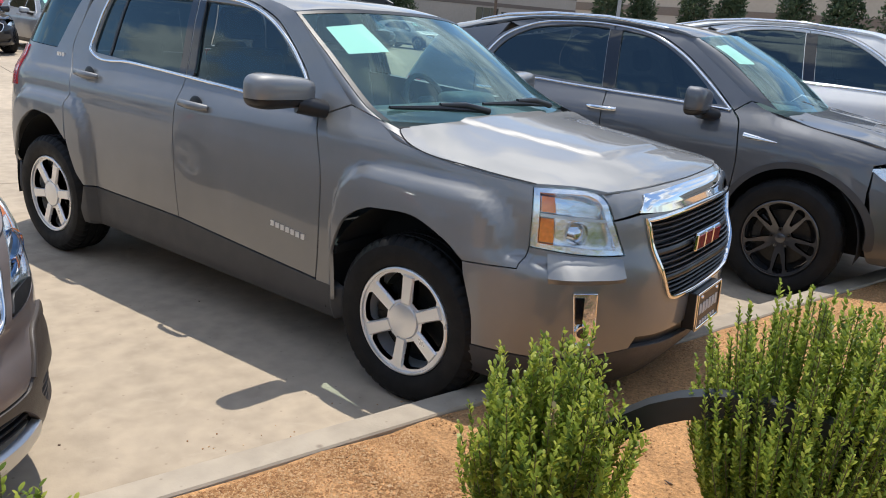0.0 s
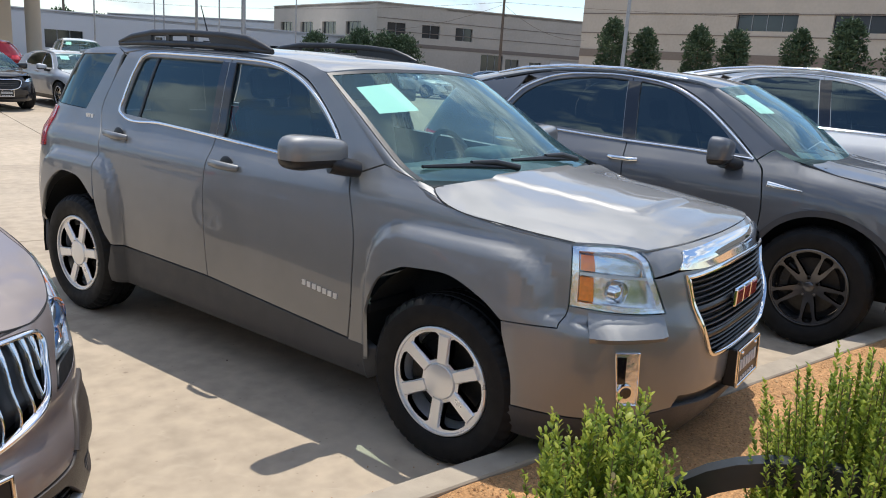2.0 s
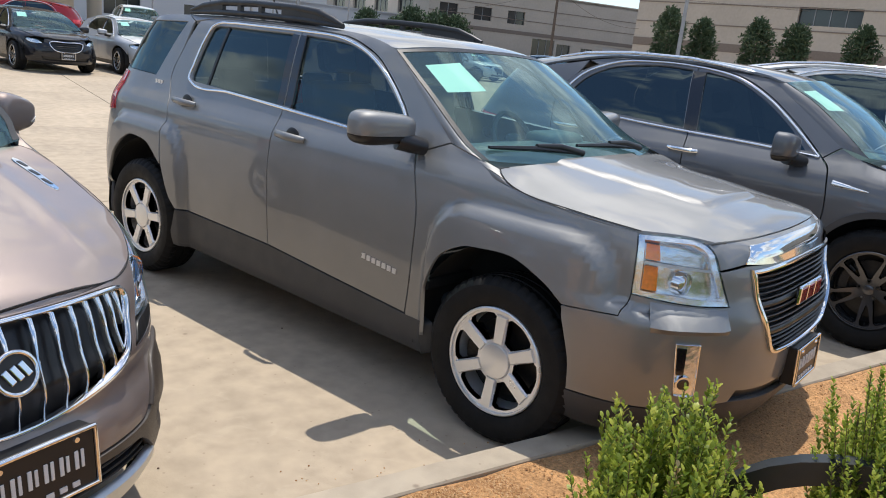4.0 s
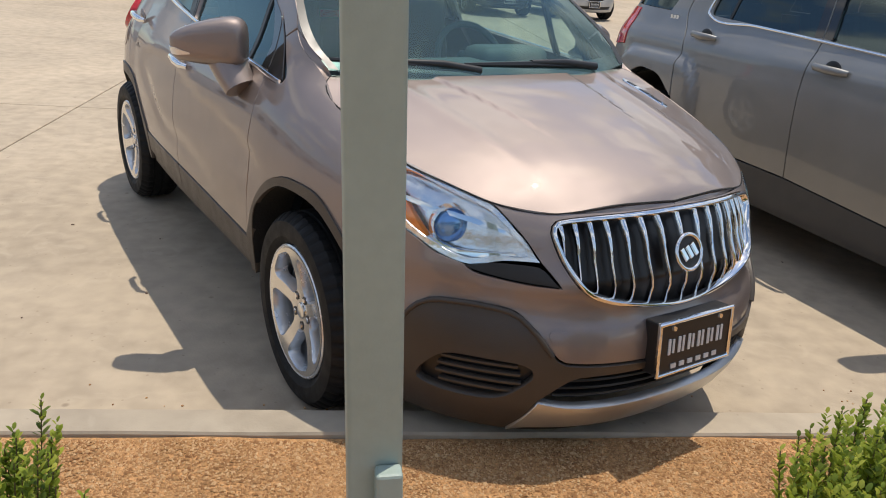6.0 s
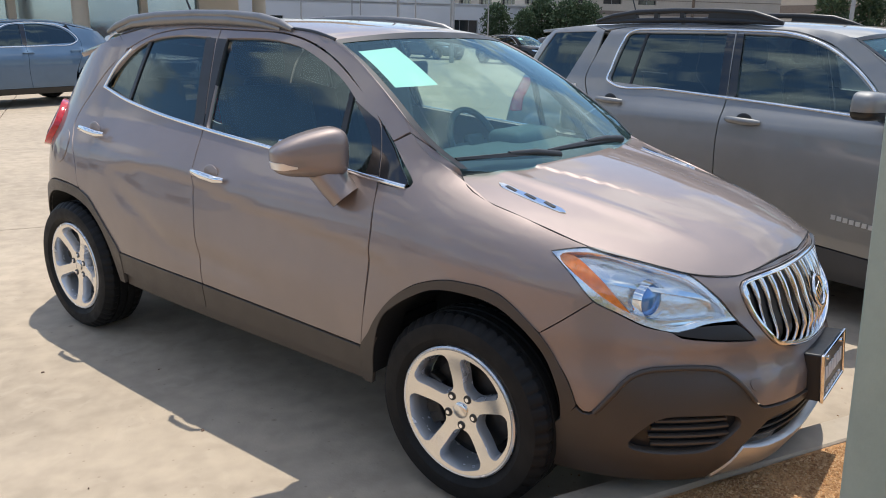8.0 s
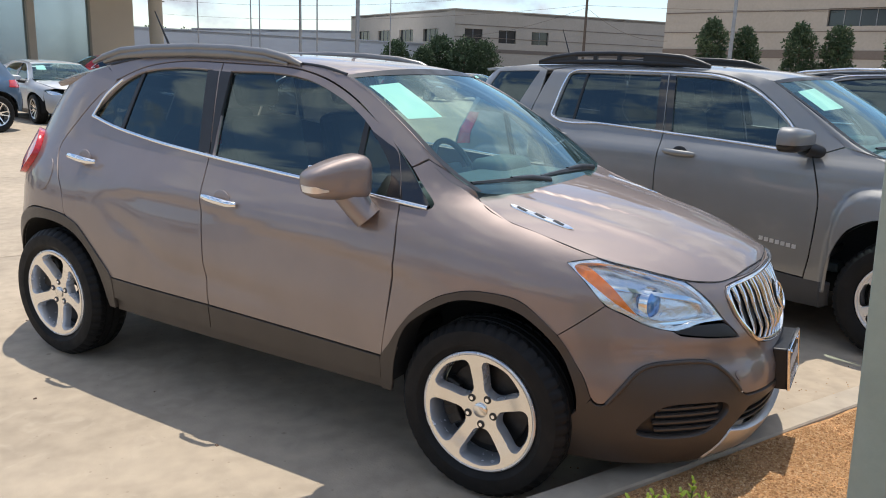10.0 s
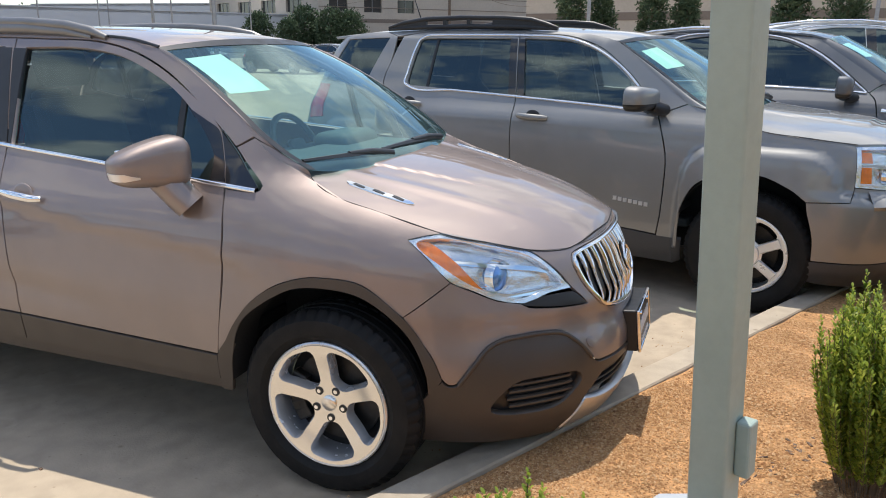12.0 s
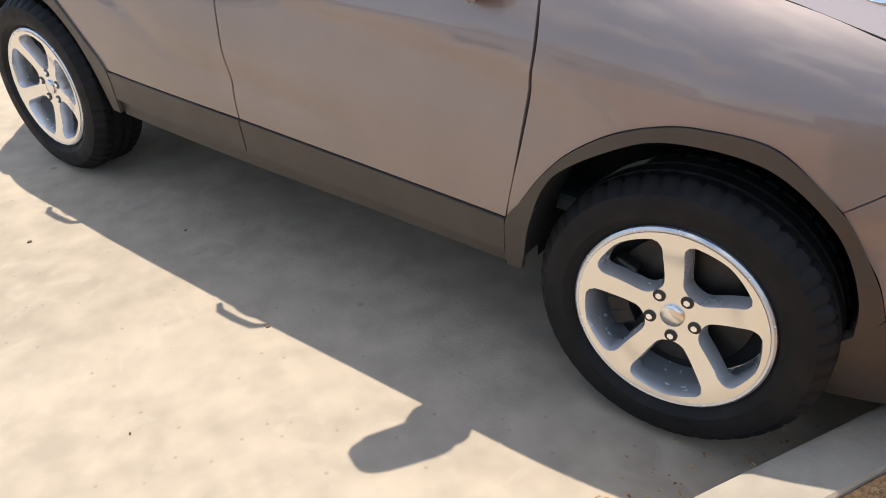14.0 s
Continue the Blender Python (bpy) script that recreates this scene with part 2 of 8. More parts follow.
def door_sweep(x, y, z):
    """The shoulder crease that falls towards the front wheel, hollow below, with a low second sweep."""
    ridge = curve((0.2, 0.79), (0.4, 0.862), (0.57, 0.885), (0.77, 0.905), (1.0, 0.917), (1.22, 0.95), (1.49, 0.985), (1.74, 0.99), (2.04, 0.965), (2.2, 0.94))
    d = ridge(y) - z
    win = ramp(y, 0.15, 0.45) * (1 - ramp(y, 1.95, 2.25))
    low = curve((0.86, 0.575), (1.07, 0.605), (1.32, 0.63), (1.66, 0.66), (1.87, 0.765), (1.99, 0.805), (2.1, 0.85))
    e = z - low(y)
    return win * (-0.013 * ramp(d, -0.004, 0.05) * (1 - ramp(d, 0.06, 0.27))) - 0.009 * np.exp(-((e / 0.045) ** 2)) * ramp(y, 0.8, 1.2) * (1 - ramp(y, 1.95, 2.2))


def compact_skin():
    """The small brown crossover."""
    return Skin(
        0.4, 2.35,
        nose=curve((0.18, -0.84), (0.3, -0.915), (0.42, -0.935), (0.55, -0.93), (0.62, -0.902), (0.69, -0.912), (0.76, -0.882), (0.84, -0.85), (0.9, -0.80), (0.96, -0.70), (1.05, -0.42), (1.13, -0.1), (1.16, -0.06), (1.22, -0.1), (1.3, -0.1)),
        tail=curve((0.2, 3.22), (0.35, 3.33), (0.6, 3.34), (0.8, 3.27), (1.0, 3.24), (1.15, 3.18), (1.3, 3.1), (1.45, 2.98), (1.6, 2.8)),
        hw=curve((0.18, 0.79), (0.3, 0.84), (0.45, 0.865), (0.6, 0.88), (0.75, 0.885), (0.9, 0.872), (1.0, 0.842), (1.07, 0.803), (1.15, 0.755), (1.3, 0.69), (1.45, 0.625), (1.55, 0.575), (1.6, 0.535), (1.66, 0.43)),
        p=curve((0.2, 2.7), (0.45, 2.6), (0.7, 2.35), (0.9, 2.35), (1.1, 2.4), (1.2, 2.4)),
        k=curve((0.4, 1.0), (0.9, 1.0), (1.5, 1.0), (2.0, 0.985), (2.35, 0.96)),
        bump=door_sweep,
    )


def flares(axles, a, b, h):
    """Squared wheel-arch bulges round the axles."""

    def bump(x, y, z):
        out = 0 * x
        for y0 in axles:
            fore = ramp(y0 - y, 0.0, 0.12) * (1 - ramp(z, 0.66, 0.80)) * (y0 < 1)
            q = ((np.abs(y - y0) * (1 - fore) / a) ** 5 + (np.maximum(z - 0.35, 0) / b) ** 5) ** 0.2
            out = out + h * (0.7 * (1 - ramp(q, 0.905, 1.0)) + 0.5 * np.maximum(0, 1 - q**2.2)) * ramp(x, 0.55, 0.83)
        return out

    return bump


def boxy_skin():
    """The larger grey crossover."""
    return Skin(
        0.3, 2.95,
        nose=curve((0.2, -0.84), (0.32, -0.93), (0.45, -0.955), (0.6, -0.958), (0.74, -0.952), (0.83, -0.918), (0.95, -0.895), (1.02, -0.86), (1.08, -0.72), (1.12, -0.45), (1.17, -0.12), (1.21, -0.05), (1.26, -0.1), (1.4, -0.1)),
        tail=curve((0.2, 3.6), (0.4, 3.72), (0.7, 3.74), (0.95, 3.68), (1.2, 3.6), (1.4, 3.5), (1.6, 3.35), (1.7, 3.2)),
        hw=curve((0.2, 0.82), (0.3, 0.86), (0.42, 0.872), (0.6, 0.885), (0.8, 0.89), (1.0, 0.88), (1.1, 0.862), (1.17, 0.82), (1.25, 0.785), (1.4, 0.735), (1.55, 0.68), (1.62, 0.645), (1.67, 0.58), (1.72, 0.4)),
        p=curve((0.2, 3.2), (0.45, 3.4), (0.7, 3.6), (1.0, 3.6), (1.2, 3.6)),
        k=curve((0.3, 1.0), (1.5, 1.005), (2.4, 1.0), (2.95, 0.985)),
        bump=flares((-0.02, 2.84), 0.475, 0.675, 0.058), a1=1.75, a2=1.3, p2=3.6,
    )


def part(name, bm, material, parent, label=""):
    """Link a bmesh as one mesh object under a thing or under a part."""
    me = bpy.data.meshes.new(name)
    bm.to_mesh(me)
    bm.free()
    return _adopt(name, me, material, parent, label)


def _adopt(name, me, material, parent, label=""):
    for m in material if isinstance(material, (list, tuple)) else [material]:
        me.materials.append(m)
    ob = new(name, me)
    if parent is not None:
        ob.parent = parent
    if label:
        ob["label"] = label
    return ob


def smooth_bm(bm, angle=35):
    """Smooth faces, with sharp edges where they fold by more than the angle."""
    for f in bm.faces:
        f.smooth = True
    for e in bm.edges:
        if len(e.link_faces) == 2 and e.calc_face_angle(0) > radians(angle):
            e.smooth = False
    return bm


def box(bm, c, s, m=None, bevel=0.0, seg=2):
    """A box of size s round c in bm, its edges rounded; m turns it."""
    r = bmesh.ops.create_cube(bm, size=1.0, matrix=Matrix.Translation(c) @ (m or Matrix()) @ Matrix.Diagonal((*s, 1)))
    if bevel:
        edges = list({e for v in r["verts"] for e in v.link_edges})
        bmesh.ops.bevel(bm, geom=edges, offset=min(bevel, min(s) * 0.45), segments=seg, profile=0.5, affect="EDGES")
    return bm


def rod(bm, a, b, r0, r1=None, n=10, caps=True):
    """A tapered round bar from a to b."""
    a, b = Vector(a), Vector(b)
    d = b - a
    m = Matrix.Translation((a + b) / 2) @ d.to_track_quat("Z", "Y").to_matrix().to_4x4()
    bmesh.ops.create_cone(bm, cap_ends=caps, segments=n, radius1=r0, radius2=r0 if r1 is None else r1, depth=d.length, matrix=m)
    return bm


def lathe(profile, n=48, axis="x"):
    """A bmesh turned from (radius, along) pairs round the x axis."""
    bm = bmesh.new()
    rings = []
    for r, x in profile:
        rings.append([bm.verts.new((x, r * math.cos(2 * math.pi * k / n), r * math.sin(2 * math.pi * k / n))) for k in range(n)])
    for a, b in zip(rings, rings[1:]):
        for k in range(n):
            bm.faces.new((a[k], b[k], b[(k + 1) % n], a[(k + 1) % n]))
    bmesh.ops.recalc_face_normals(bm, faces=bm.faces)
    return bm


def tube(points, r, n=8, closed=False, flat=1.0):
    """A bmesh swept along points; flat squeezes its height."""
    bm = bmesh.new()
    pts = [Vector(p) for p in points]
    rings = []
    for i, p in enumerate(pts):
        a, b = pts[i - 1] if i or closed else p, pts[(i + 1) % len(pts)] if i + 1 < len(pts) or closed else p
        d = (b - a).normalized()
        u = d.cross(Vector((0, 0, 1)))
        u = u.normalized() if u.length > 1e-4 else Vector((1, 0, 0))
        w = u.cross(d)
        rr = r[i] if isinstance(r, (list, tuple)) else r
        rings.append([bm.verts.new(p + u * rr * math.cos(2 * math.pi * k / n) + w * rr * flat * math.sin(2 * math.pi * k / n)) for k in range(n)])
    for a, b in zip(rings, rings[1:] + ([rings[0]] if closed else [])):
        for k in range(n):
            bm.faces.new((a[k], a[(k + 1) % n], b[(k + 1) % n], b[k]))
    if not closed:
        bm.faces.new(rings[0][::-1]), bm.faces.new(rings[-1])
    bmesh.ops.recalc_face_normals(bm, faces=bm.faces)
    return smooth_bm(bm, 50)


def loft(name, a, b, material, parent, sx=1, n=4, drop=0.003):
    """A body strip between two edges, a little under both so that the seams show."""
    a, b = np.array(a, float), np.array(b, float)
    m = max(len(a), len(b), 10)

    def even(p):
        t = np.concatenate([[0], np.cumsum(np.linalg.norm(np.diff(p, axis=0), axis=1))])
        s = np.linspace(0, t[-1], m)
        return np.stack([np.interp(s, t, p[:, i]) for i in range(3)], 1)

    a, b = even(a), even(b)
    bm = bmesh.new()
    rows = []
    for p, q in zip(a, b):
        row = []
        for k in range(n + 1):
            s = k / n
            v = p * (1 - s) + q * s
            bow = 0.05 * np.linalg.norm(q - p) * 4 * s * (1 - s)
            row.append(bm.verts.new((sx * (v[0] + 0.5 * bow), v[1], v[2] + 0.5 * bow - drop)))
        rows.append(row)
    for r, t in zip(rows, rows[1:]):
        for k in range(n):
            bm.faces.new((r[k], r[k + 1], t[k + 1], t[k]))
    bmesh.ops.recalc_face_normals(bm, faces=bm.faces)
    return part(name, smooth_bm(bm, 60), material, parent)


def outline(pts, step=0.022):
    """A closed line through pts, curved but for points that carry a third entry, its corners."""
    n, out = len(pts), []
    for i in range(n):
        a, b = np.array(pts[i][:2], float), np.array(pts[(i + 1) % n][:2], float)
        ta = (b - np.array(pts[i - 1][:2])) / 2 if len(pts[i]) == 2 else b - a
        tb = (np.array(pts[(i + 2) % n][:2]) - a) / 2 if len(pts[(i + 1) % n]) == 2 else b - a
        length = np.linalg.norm(b - a)
        ta, tb = (t * min(1.0, length / max(np.linalg.norm(t), 1e-9)) for t in (ta, tb))
        m = max(1, int(math.ceil(length / step)))
        for k in range(m):
            s = k / m
            out.append((1 + 2 * s) * (1 - s) ** 2 * a + s * (1 - s) ** 2 * ta + s * s * (3 - 2 * s) * b + s * s * (s - 1) * tb)
    return np.array(out)


def inside(p, poly):
    x, y = p[:, 0:1], p[:, 1:2]
    a, b = poly, np.roll(poly, -1, 0)
    over = (a[:, 1] > y) != (b[:, 1] > y)
    cut = a[:, 0] + (y - a[:, 1]) * (b[:, 0] - a[:, 0]) / np.where(b[:, 1] == a[:, 1], 1e-9, b[:, 1] - a[:, 1])
    return (over & (x < cut)).sum(1) % 2 == 1


def shrunk(poly, by):
    """The closed line moved inwards."""
    if not by:
        return poly
    area = (poly[:, 0] * np.roll(poly[:, 1], -1) - np.roll(poly[:, 0], -1) * poly[:, 1]).sum()
    d = np.roll(poly, -1, 0) - np.roll(poly, 1, 0)
    d /= np.maximum(np.linalg.norm(d, axis=1, keepdims=True), 1e-9)
    return poly + np.stack([-d[:, 1], d[:, 0]], 1) * by * (1 if area > 0 else -1)


def panel(name, place, lines, material, parent, sx=-1, lift=0.0, depth=0.018, gap=0.004, step=0.05, label="", holes=(), flip=False):
    """A sheet panel on a skin: place gives (points, normals) for its 2D outline; the rims fold inwards by depth."""
    from mathutils.geometry import delaunay_2d_cdt

    rim = shrunk(outline(lines), gap / 2)
    loops = [rim] + [shrunk(outline(h), -gap / 2) for h in holes]
    lo, hi = rim.min(0), rim.max(0)
    gx, gy = np.meshgrid(np.arange(lo[0] + step / 2, hi[0], step), np.arange(lo[1] + step / 2, hi[1], step), indexing="ij")
    grid = np.stack([gx.ravel(), gy.ravel()], 1)
    grid = grid[inside(grid, rim)]
    for lp in loops:
        if len(grid):
            grid = grid[np.sqrt(((grid[:, None] - lp[None]) ** 2).sum(-1)).min(1) > step * 0.4]
    for lp in loops[1:]:
        if len(grid):
            grid = grid[~inside(grid, lp)]
    pts, edges, k = [], [], 0
    for lp in loops:
        pts += [Vector(q) for q in lp]
        edges += [(k + i, k + (i + 1) % len(lp)) for i in range(len(lp))]
        k += len(lp)
    pts += [Vector(q) for q in grid]
    vs, _, fs, _, _, _ = delaunay_2d_cdt(pts, edges, [], 0, 1e-6)
    v2 = np.array([tuple(v) for v in vs])
    cen = np.array([v2[list(f)].mean(0) for f in fs])
    keep = inside(cen, rim)
    for lp in loops[1:]:
        keep &= ~inside(cen, lp)
    p, n = place(v2[:, 0], v2[:, 1])
    p = p + n * lift
    mirror = np.array([sx, 1, 1])
    way = sx * (-1 if flip else 1)
    faces = [tuple(f) if way > 0 else tuple(f)[::-1] for f, ok in zip(fs, keep) if ok]
    verts, norms = [p * mirror], [n * mirror]
    base = len(v2)
    if depth:
        for li, lp in enumerate(loops):
            lpp, ln = place(lp[:, 0], lp[:, 1])
            t = np.roll(lpp, -1, 0) - np.roll(lpp, 1, 0)
            w = np.cross(t, ln)
            w /= np.maximum(np.linalg.norm(w, axis=1, keepdims=True), 1e-9)
            area = (lp[:, 0] * np.roll(lp[:, 1], -1) - np.roll(lp[:, 0], -1) * lp[:, 1]).sum()
            turn = (1 if area > 0 else -1) * (1 if li == 0 else -1) * (-1 if flip else 1)
            m = len(lp)
            top = lpp + ln * lift
            verts += [top * mirror, (top - ln * depth) * mirror]
            norms += [(w * turn + 0.6 * ln) * mirror, w * turn * mirror]
            for i in range(m):
                j = (i + 1) % m
                f = (base + i, base + m + i, base + m + j, base + j)
                faces.append(f if turn * way > 0 else f[::-1])
            base += 2 * m
    me = bpy.data.meshes.new(name)
    me.from_pydata(np.concatenate(verts).tolist(), [], faces)
    me.polygons.foreach_set("use_smooth", [True] * len(me.polygons))
    me.update()
    nn = np.concatenate(norms)
    nn /= np.maximum(np.linalg.norm(nn, axis=1, keepdims=True), 1e-9)
    me.normals_split_custom_set_from_vertices(nn.tolist())
    return _adopt(name, me, material, parent, label)


def on(skin):
    return lambda a, z: (skin.point(a, z), skin.normal(a, z))


def field(f):
    """A place function for a surface x, y -> z."""

    def place(x, y):
        e = 2e-3
        z = f(x, y)
        n = np.stack([-(f(x + e, y) - f(x - e, y)) / (2 * e), -(f(x, y + e) - f(x, y - e)) / (2 * e), np.ones_like(z)], -1)
        return np.stack([x, y, z], -1), n / np.linalg.norm(n, axis=-1, keepdims=True)

    return place


def sheet(f):
    """A place function for any surface u, v -> points."""

    def place(u, v):
        e = 2e-3
        n = np.cross(f(u + e, v) - f(u - e, v), f(u, v + e) - f(u, v - e))
        return f(u, v), n / np.maximum(np.linalg.norm(n, axis=-1, keepdims=True), 1e-9)

    return place


# ---- ground: concrete lot, kerb and gravel bed ----
U, V = Vector((0.89, -0.456, 0)).normalized(), Vector((0.456, 0.89, 0)).normalized()


def lot(u, v, z=0.0):
    """A place u metres along the kerb and v metres into the lot."""
    return Vector((U.x * u + V.x * v, U.y * u + V.y * v, z))


LOT = Matrix(((U.x, V.x, 0, 0), (U.y, V.y, 0, 0), (0, 0, 1, 0), (0, 0, 0, 1)))
KERB_V = -0.80


def concrete(name, rgb, crack=False):
    m = mat(name, rgb, 0.86, vary=0.14, scale=0.6, fine=0.12, bump=0.0012, bump_scale=90, rough_vary=0.06, obj=0.035)
    n, l = m.node_tree.nodes, m.node_tree.links
    hsv = next(x for x in n if x.type == "HUE_SAT")
    tc = next(x for x in n if x.type == "TEX_COORD")
    b = n["Principled BSDF"]
    # pale worn blotches, dark oil spots and fine grit
    mix1, mix2 = n.new("ShaderNodeMix"), n.new("ShaderNodeMix")
    mix1.data_type = mix2.data_type = "RGBA"
    t1, r1 = n.new("ShaderNodeTexNoise"), n.new("ShaderNodeValToRGB")
    t1.inputs["Scale"].default_value, t1.inputs["Detail"].default_value, t1.inputs["Distortion"].default_value = 1.9, 7, 0.4
    r1.color_ramp.elements[0].position, r1.color_ramp.elements[1].position = 0.56, 0.74
    r1.color_ramp.elements[1].color = (0.65, 0.65, 0.65, 1)
    l.new(tc.outputs["Object"], t1.inputs["Vector"]), l.new(t1.outputs["Fac"], r1.inputs["Fac"])
    l.new(hsv.outputs["Color"], mix1.inputs["A"]), l.new(r1.outputs["Color"], mix1.inputs["Factor"])
    mix1.inputs["B"].default_value = (rgb[0] * 1.16, rgb[1] * 1.17, rgb[2] * 1.18, 1)
    mix0, t0, r0 = n.new("ShaderNodeMix"), n.new("ShaderNodeTexNoise"), n.new("ShaderNodeValToRGB")
    mix0.data_type = "RGBA"
    t0.inputs["Scale"].default_value, t0.inputs["Detail"].default_value, t0.inputs["Distortion"].default_value = 7.0, 9, 1.2
    r0.color_ramp.elements[0].position, r0.color_ramp.elements[1].position = 0.57, 0.70
    r0.color_ramp.elements[1].color = (0.38, 0.38, 0.38, 1)
    l.new(tc.outputs["Object"], t0.inputs["Vector"]), l.new(t0.outputs["Fac"], r0.inputs["Fac"])
    l.new(mix1.outputs["Result"], mix0.inputs["A"]), l.new(r0.outputs["Color"], mix0.inputs["Factor"])
    mix0.inputs["B"].default_value = (rgb[0] * 1.18, rgb[1] * 1.2, rgb[2] * 1.23, 1)
    t2, r2 = n.new("ShaderNodeTexVoronoi"), n.new("ShaderNodeValToRGB")
    t2.inputs["Scale"].default_value = 3.1
    r2.color_ramp.elements[0].position, r2.color_ramp.elements[0].color = 0.02, (0.75, 0.75, 0.75, 1)
    r2.color_ramp.elements[1].position, r2.color_ramp.elements[1].color = 0.05, (0, 0, 0, 1)
    l.new(tc.outputs["Object"], t2.inputs["Vector"]), l.new(t2.outputs["Distance"], r2.inputs["Fac"])
    l.new(mix0.outputs["Result"], mix2.inputs["A"]), l.new(r2.outputs["Color"], mix2.inputs["Factor"])
    mix2.inputs["B"].default_value = (rgb[0] * 0.55, rgb[1] * 0.52, rgb[2] * 0.5, 1)
    # small dark pits
    mix3, t3, r3 = n.new("ShaderNodeMix"), n.new("ShaderNodeTexVoronoi"), n.new("ShaderNodeValToRGB")
    mix3.data_type = "RGBA"
    t3.inputs["Scale"].default_value = 16.0
    r3.color_ramp.elements[0].position, r3.color_ramp.elements[0].color = 0.05, (0.6, 0.6, 0.6, 1)
    r3.color_ramp.elements[1].position, r3.color_ramp.elements[1].color = 0.11, (0, 0, 0, 1)
    l.new(tc.outputs["Object"], t3.inputs["Vector"]), l.new(t3.outputs["Distance"], r3.inputs["Fac"])
    l.new(mix2.outputs["Result"], mix3.inputs["A"]), l.new(r3.outputs["Color"], mix3.inputs["Factor"])
    mix3.inputs["B"].default_value = (rgb[0] * 0.62, rgb[1] * 0.6, rgb[2] * 0.58, 1)
    l.new(mix3.outputs["Result"], b.inputs["Base Color"])
    return m


CONCRETE = concrete("lot_concrete", (0.425, 0.345, 0.252))
KERB = concrete("kerb_concrete", (0.375, 0.315, 0.24))
JOINT = mat("joint_sealant", (0.12, 0.10, 0.085), 0.9, vary=0.2)
GRAVEL = mat("gravel", (0.48, 0.26, 0.11), 0.92, vary=0.22, scale=5, fine=0.3, bump=0.012, bump_scale=110)
STONE = mat("gravel_stone", (0.47, 0.26, 0.13), 0.9, vary=0.2, scale=30)
_n, _l = STONE.node_tree.nodes, STONE.node_tree.links
_g, _r = _n.new("ShaderNodeNewGeometry"), _n.new("ShaderNodeValToRGB")
_r.color_ramp.elements[0].color, _r.color_ramp.elements[1].color = (0.27, 0.125, 0.048, 1), (0.62, 0.41, 0.22, 1)
_e = _r.color_ramp.elements.new(0.55)
_e.color = (0.47, 0.265, 0.112, 1)
_l.new(_g.outputs["Random Per Island"], _r.inputs["Fac"])
_l.new(_r.outputs["Color"], _n["Principled BSDF"].inputs["Base Color"])


def ground_sheet():
    bm = bmesh.new()
    bmesh.ops.create_grid(bm, x_segments=8, y_segments=8, size=1500, matrix=LOT @ Matrix.Translation((0, 0, -0.03)))
    return tagged(part("ground", bm, JOINT, None), "bare dark ground under the concrete lot", "ground", kind="structure")


ground = ground_sheet()


def slabs(parent):
    us = [-3.05 + 6.1 * k for k in range(-7, 12)]
    vs = [KERB_V + 0.14] + [4.35 + 4.57 * k for k in range(0, 14)]
    meshes = {}
    for i in range(len(us) - 1):
        for j in range(len(vs) - 1):
            w, h = us[i + 1] - us[i] - 0.012, vs[j + 1] - vs[j] - 0.012
            key = round(h, 3)
            if key not in meshes:
                bm = bmesh.new()
                box(bm, (0, 0, -0.04), (w, h, 0.08), bevel=0.008, seg=2)
                me = bpy.data.meshes.new("slab")
                bm.to_mesh(me)
                bm.free()
                me.materials.append(CONCRETE)
                meshes[key] = me
            ob = new("slab", meshes[key])
            ob.parent = parent
            ob.matrix_basis = Matrix.Translation(lot((us[i] + us[i + 1]) / 2, (vs[j] + vs[j + 1]) / 2)) @ LOT


lot_paving = tagged(new("pavement"), "sunlit beige concrete slabs of a car lot with dark saw-cut joints", "pavement", kind="structure")
slabs(lot_paving)


def kerb():
    """Cast kerb: a raised strip with a rounded lot-side edge, cut by a joint every few metres."""
    root = tagged(new("kerb"), "raised pale concrete kerb between lot and gravel bed", "kerb", kind="structure")
    prof = [(0.0, -0.1), (0.0, 0.142), (0.006, 0.15), (0.118, 0.15), (0.132, 0.143), (0.14, 0.125), (0.15, -0.1)]
    for k in range(-4, 5):
        bm = bmesh.new()
        u0, u1 = k * 8.0 - 4.4 + 0.004, (k + 1) * 8.0 - 4.4 - 0.004
        n = 40
        rows = []
        for i in range(n + 1):
            u = u0 + (u1 - u0) * i / n
            rows.append([bm.verts.new(lot(u, KERB_V + a + 0.003 * noise.noise((u * 3, a * 9, 0)), b + 0.003 * noise.noise((u * 2, a * 9, 5)))) for a, b in prof])
        for r, s in zip(rows, rows[1:]):
            for i in range(len(prof) - 1):
                bm.faces.new((r[i], r[i + 1], s[i + 1], s[i]))
        bm.faces.new(rows[0]), bm.faces.new(rows[-1][::-1])
        bmesh.ops.recalc_face_normals(bm, faces=bm.faces)
        part("kerb_stone", smooth_bm(bm, 30), KERB, root)


kerb()


def bed_height(u, v):
    return 0.136 + 0.010 * noise.noise((u * 0.7, v * 0.7, 3.0)) + 0.012 * noise.noise((u * 4, v * 4, 1.0))


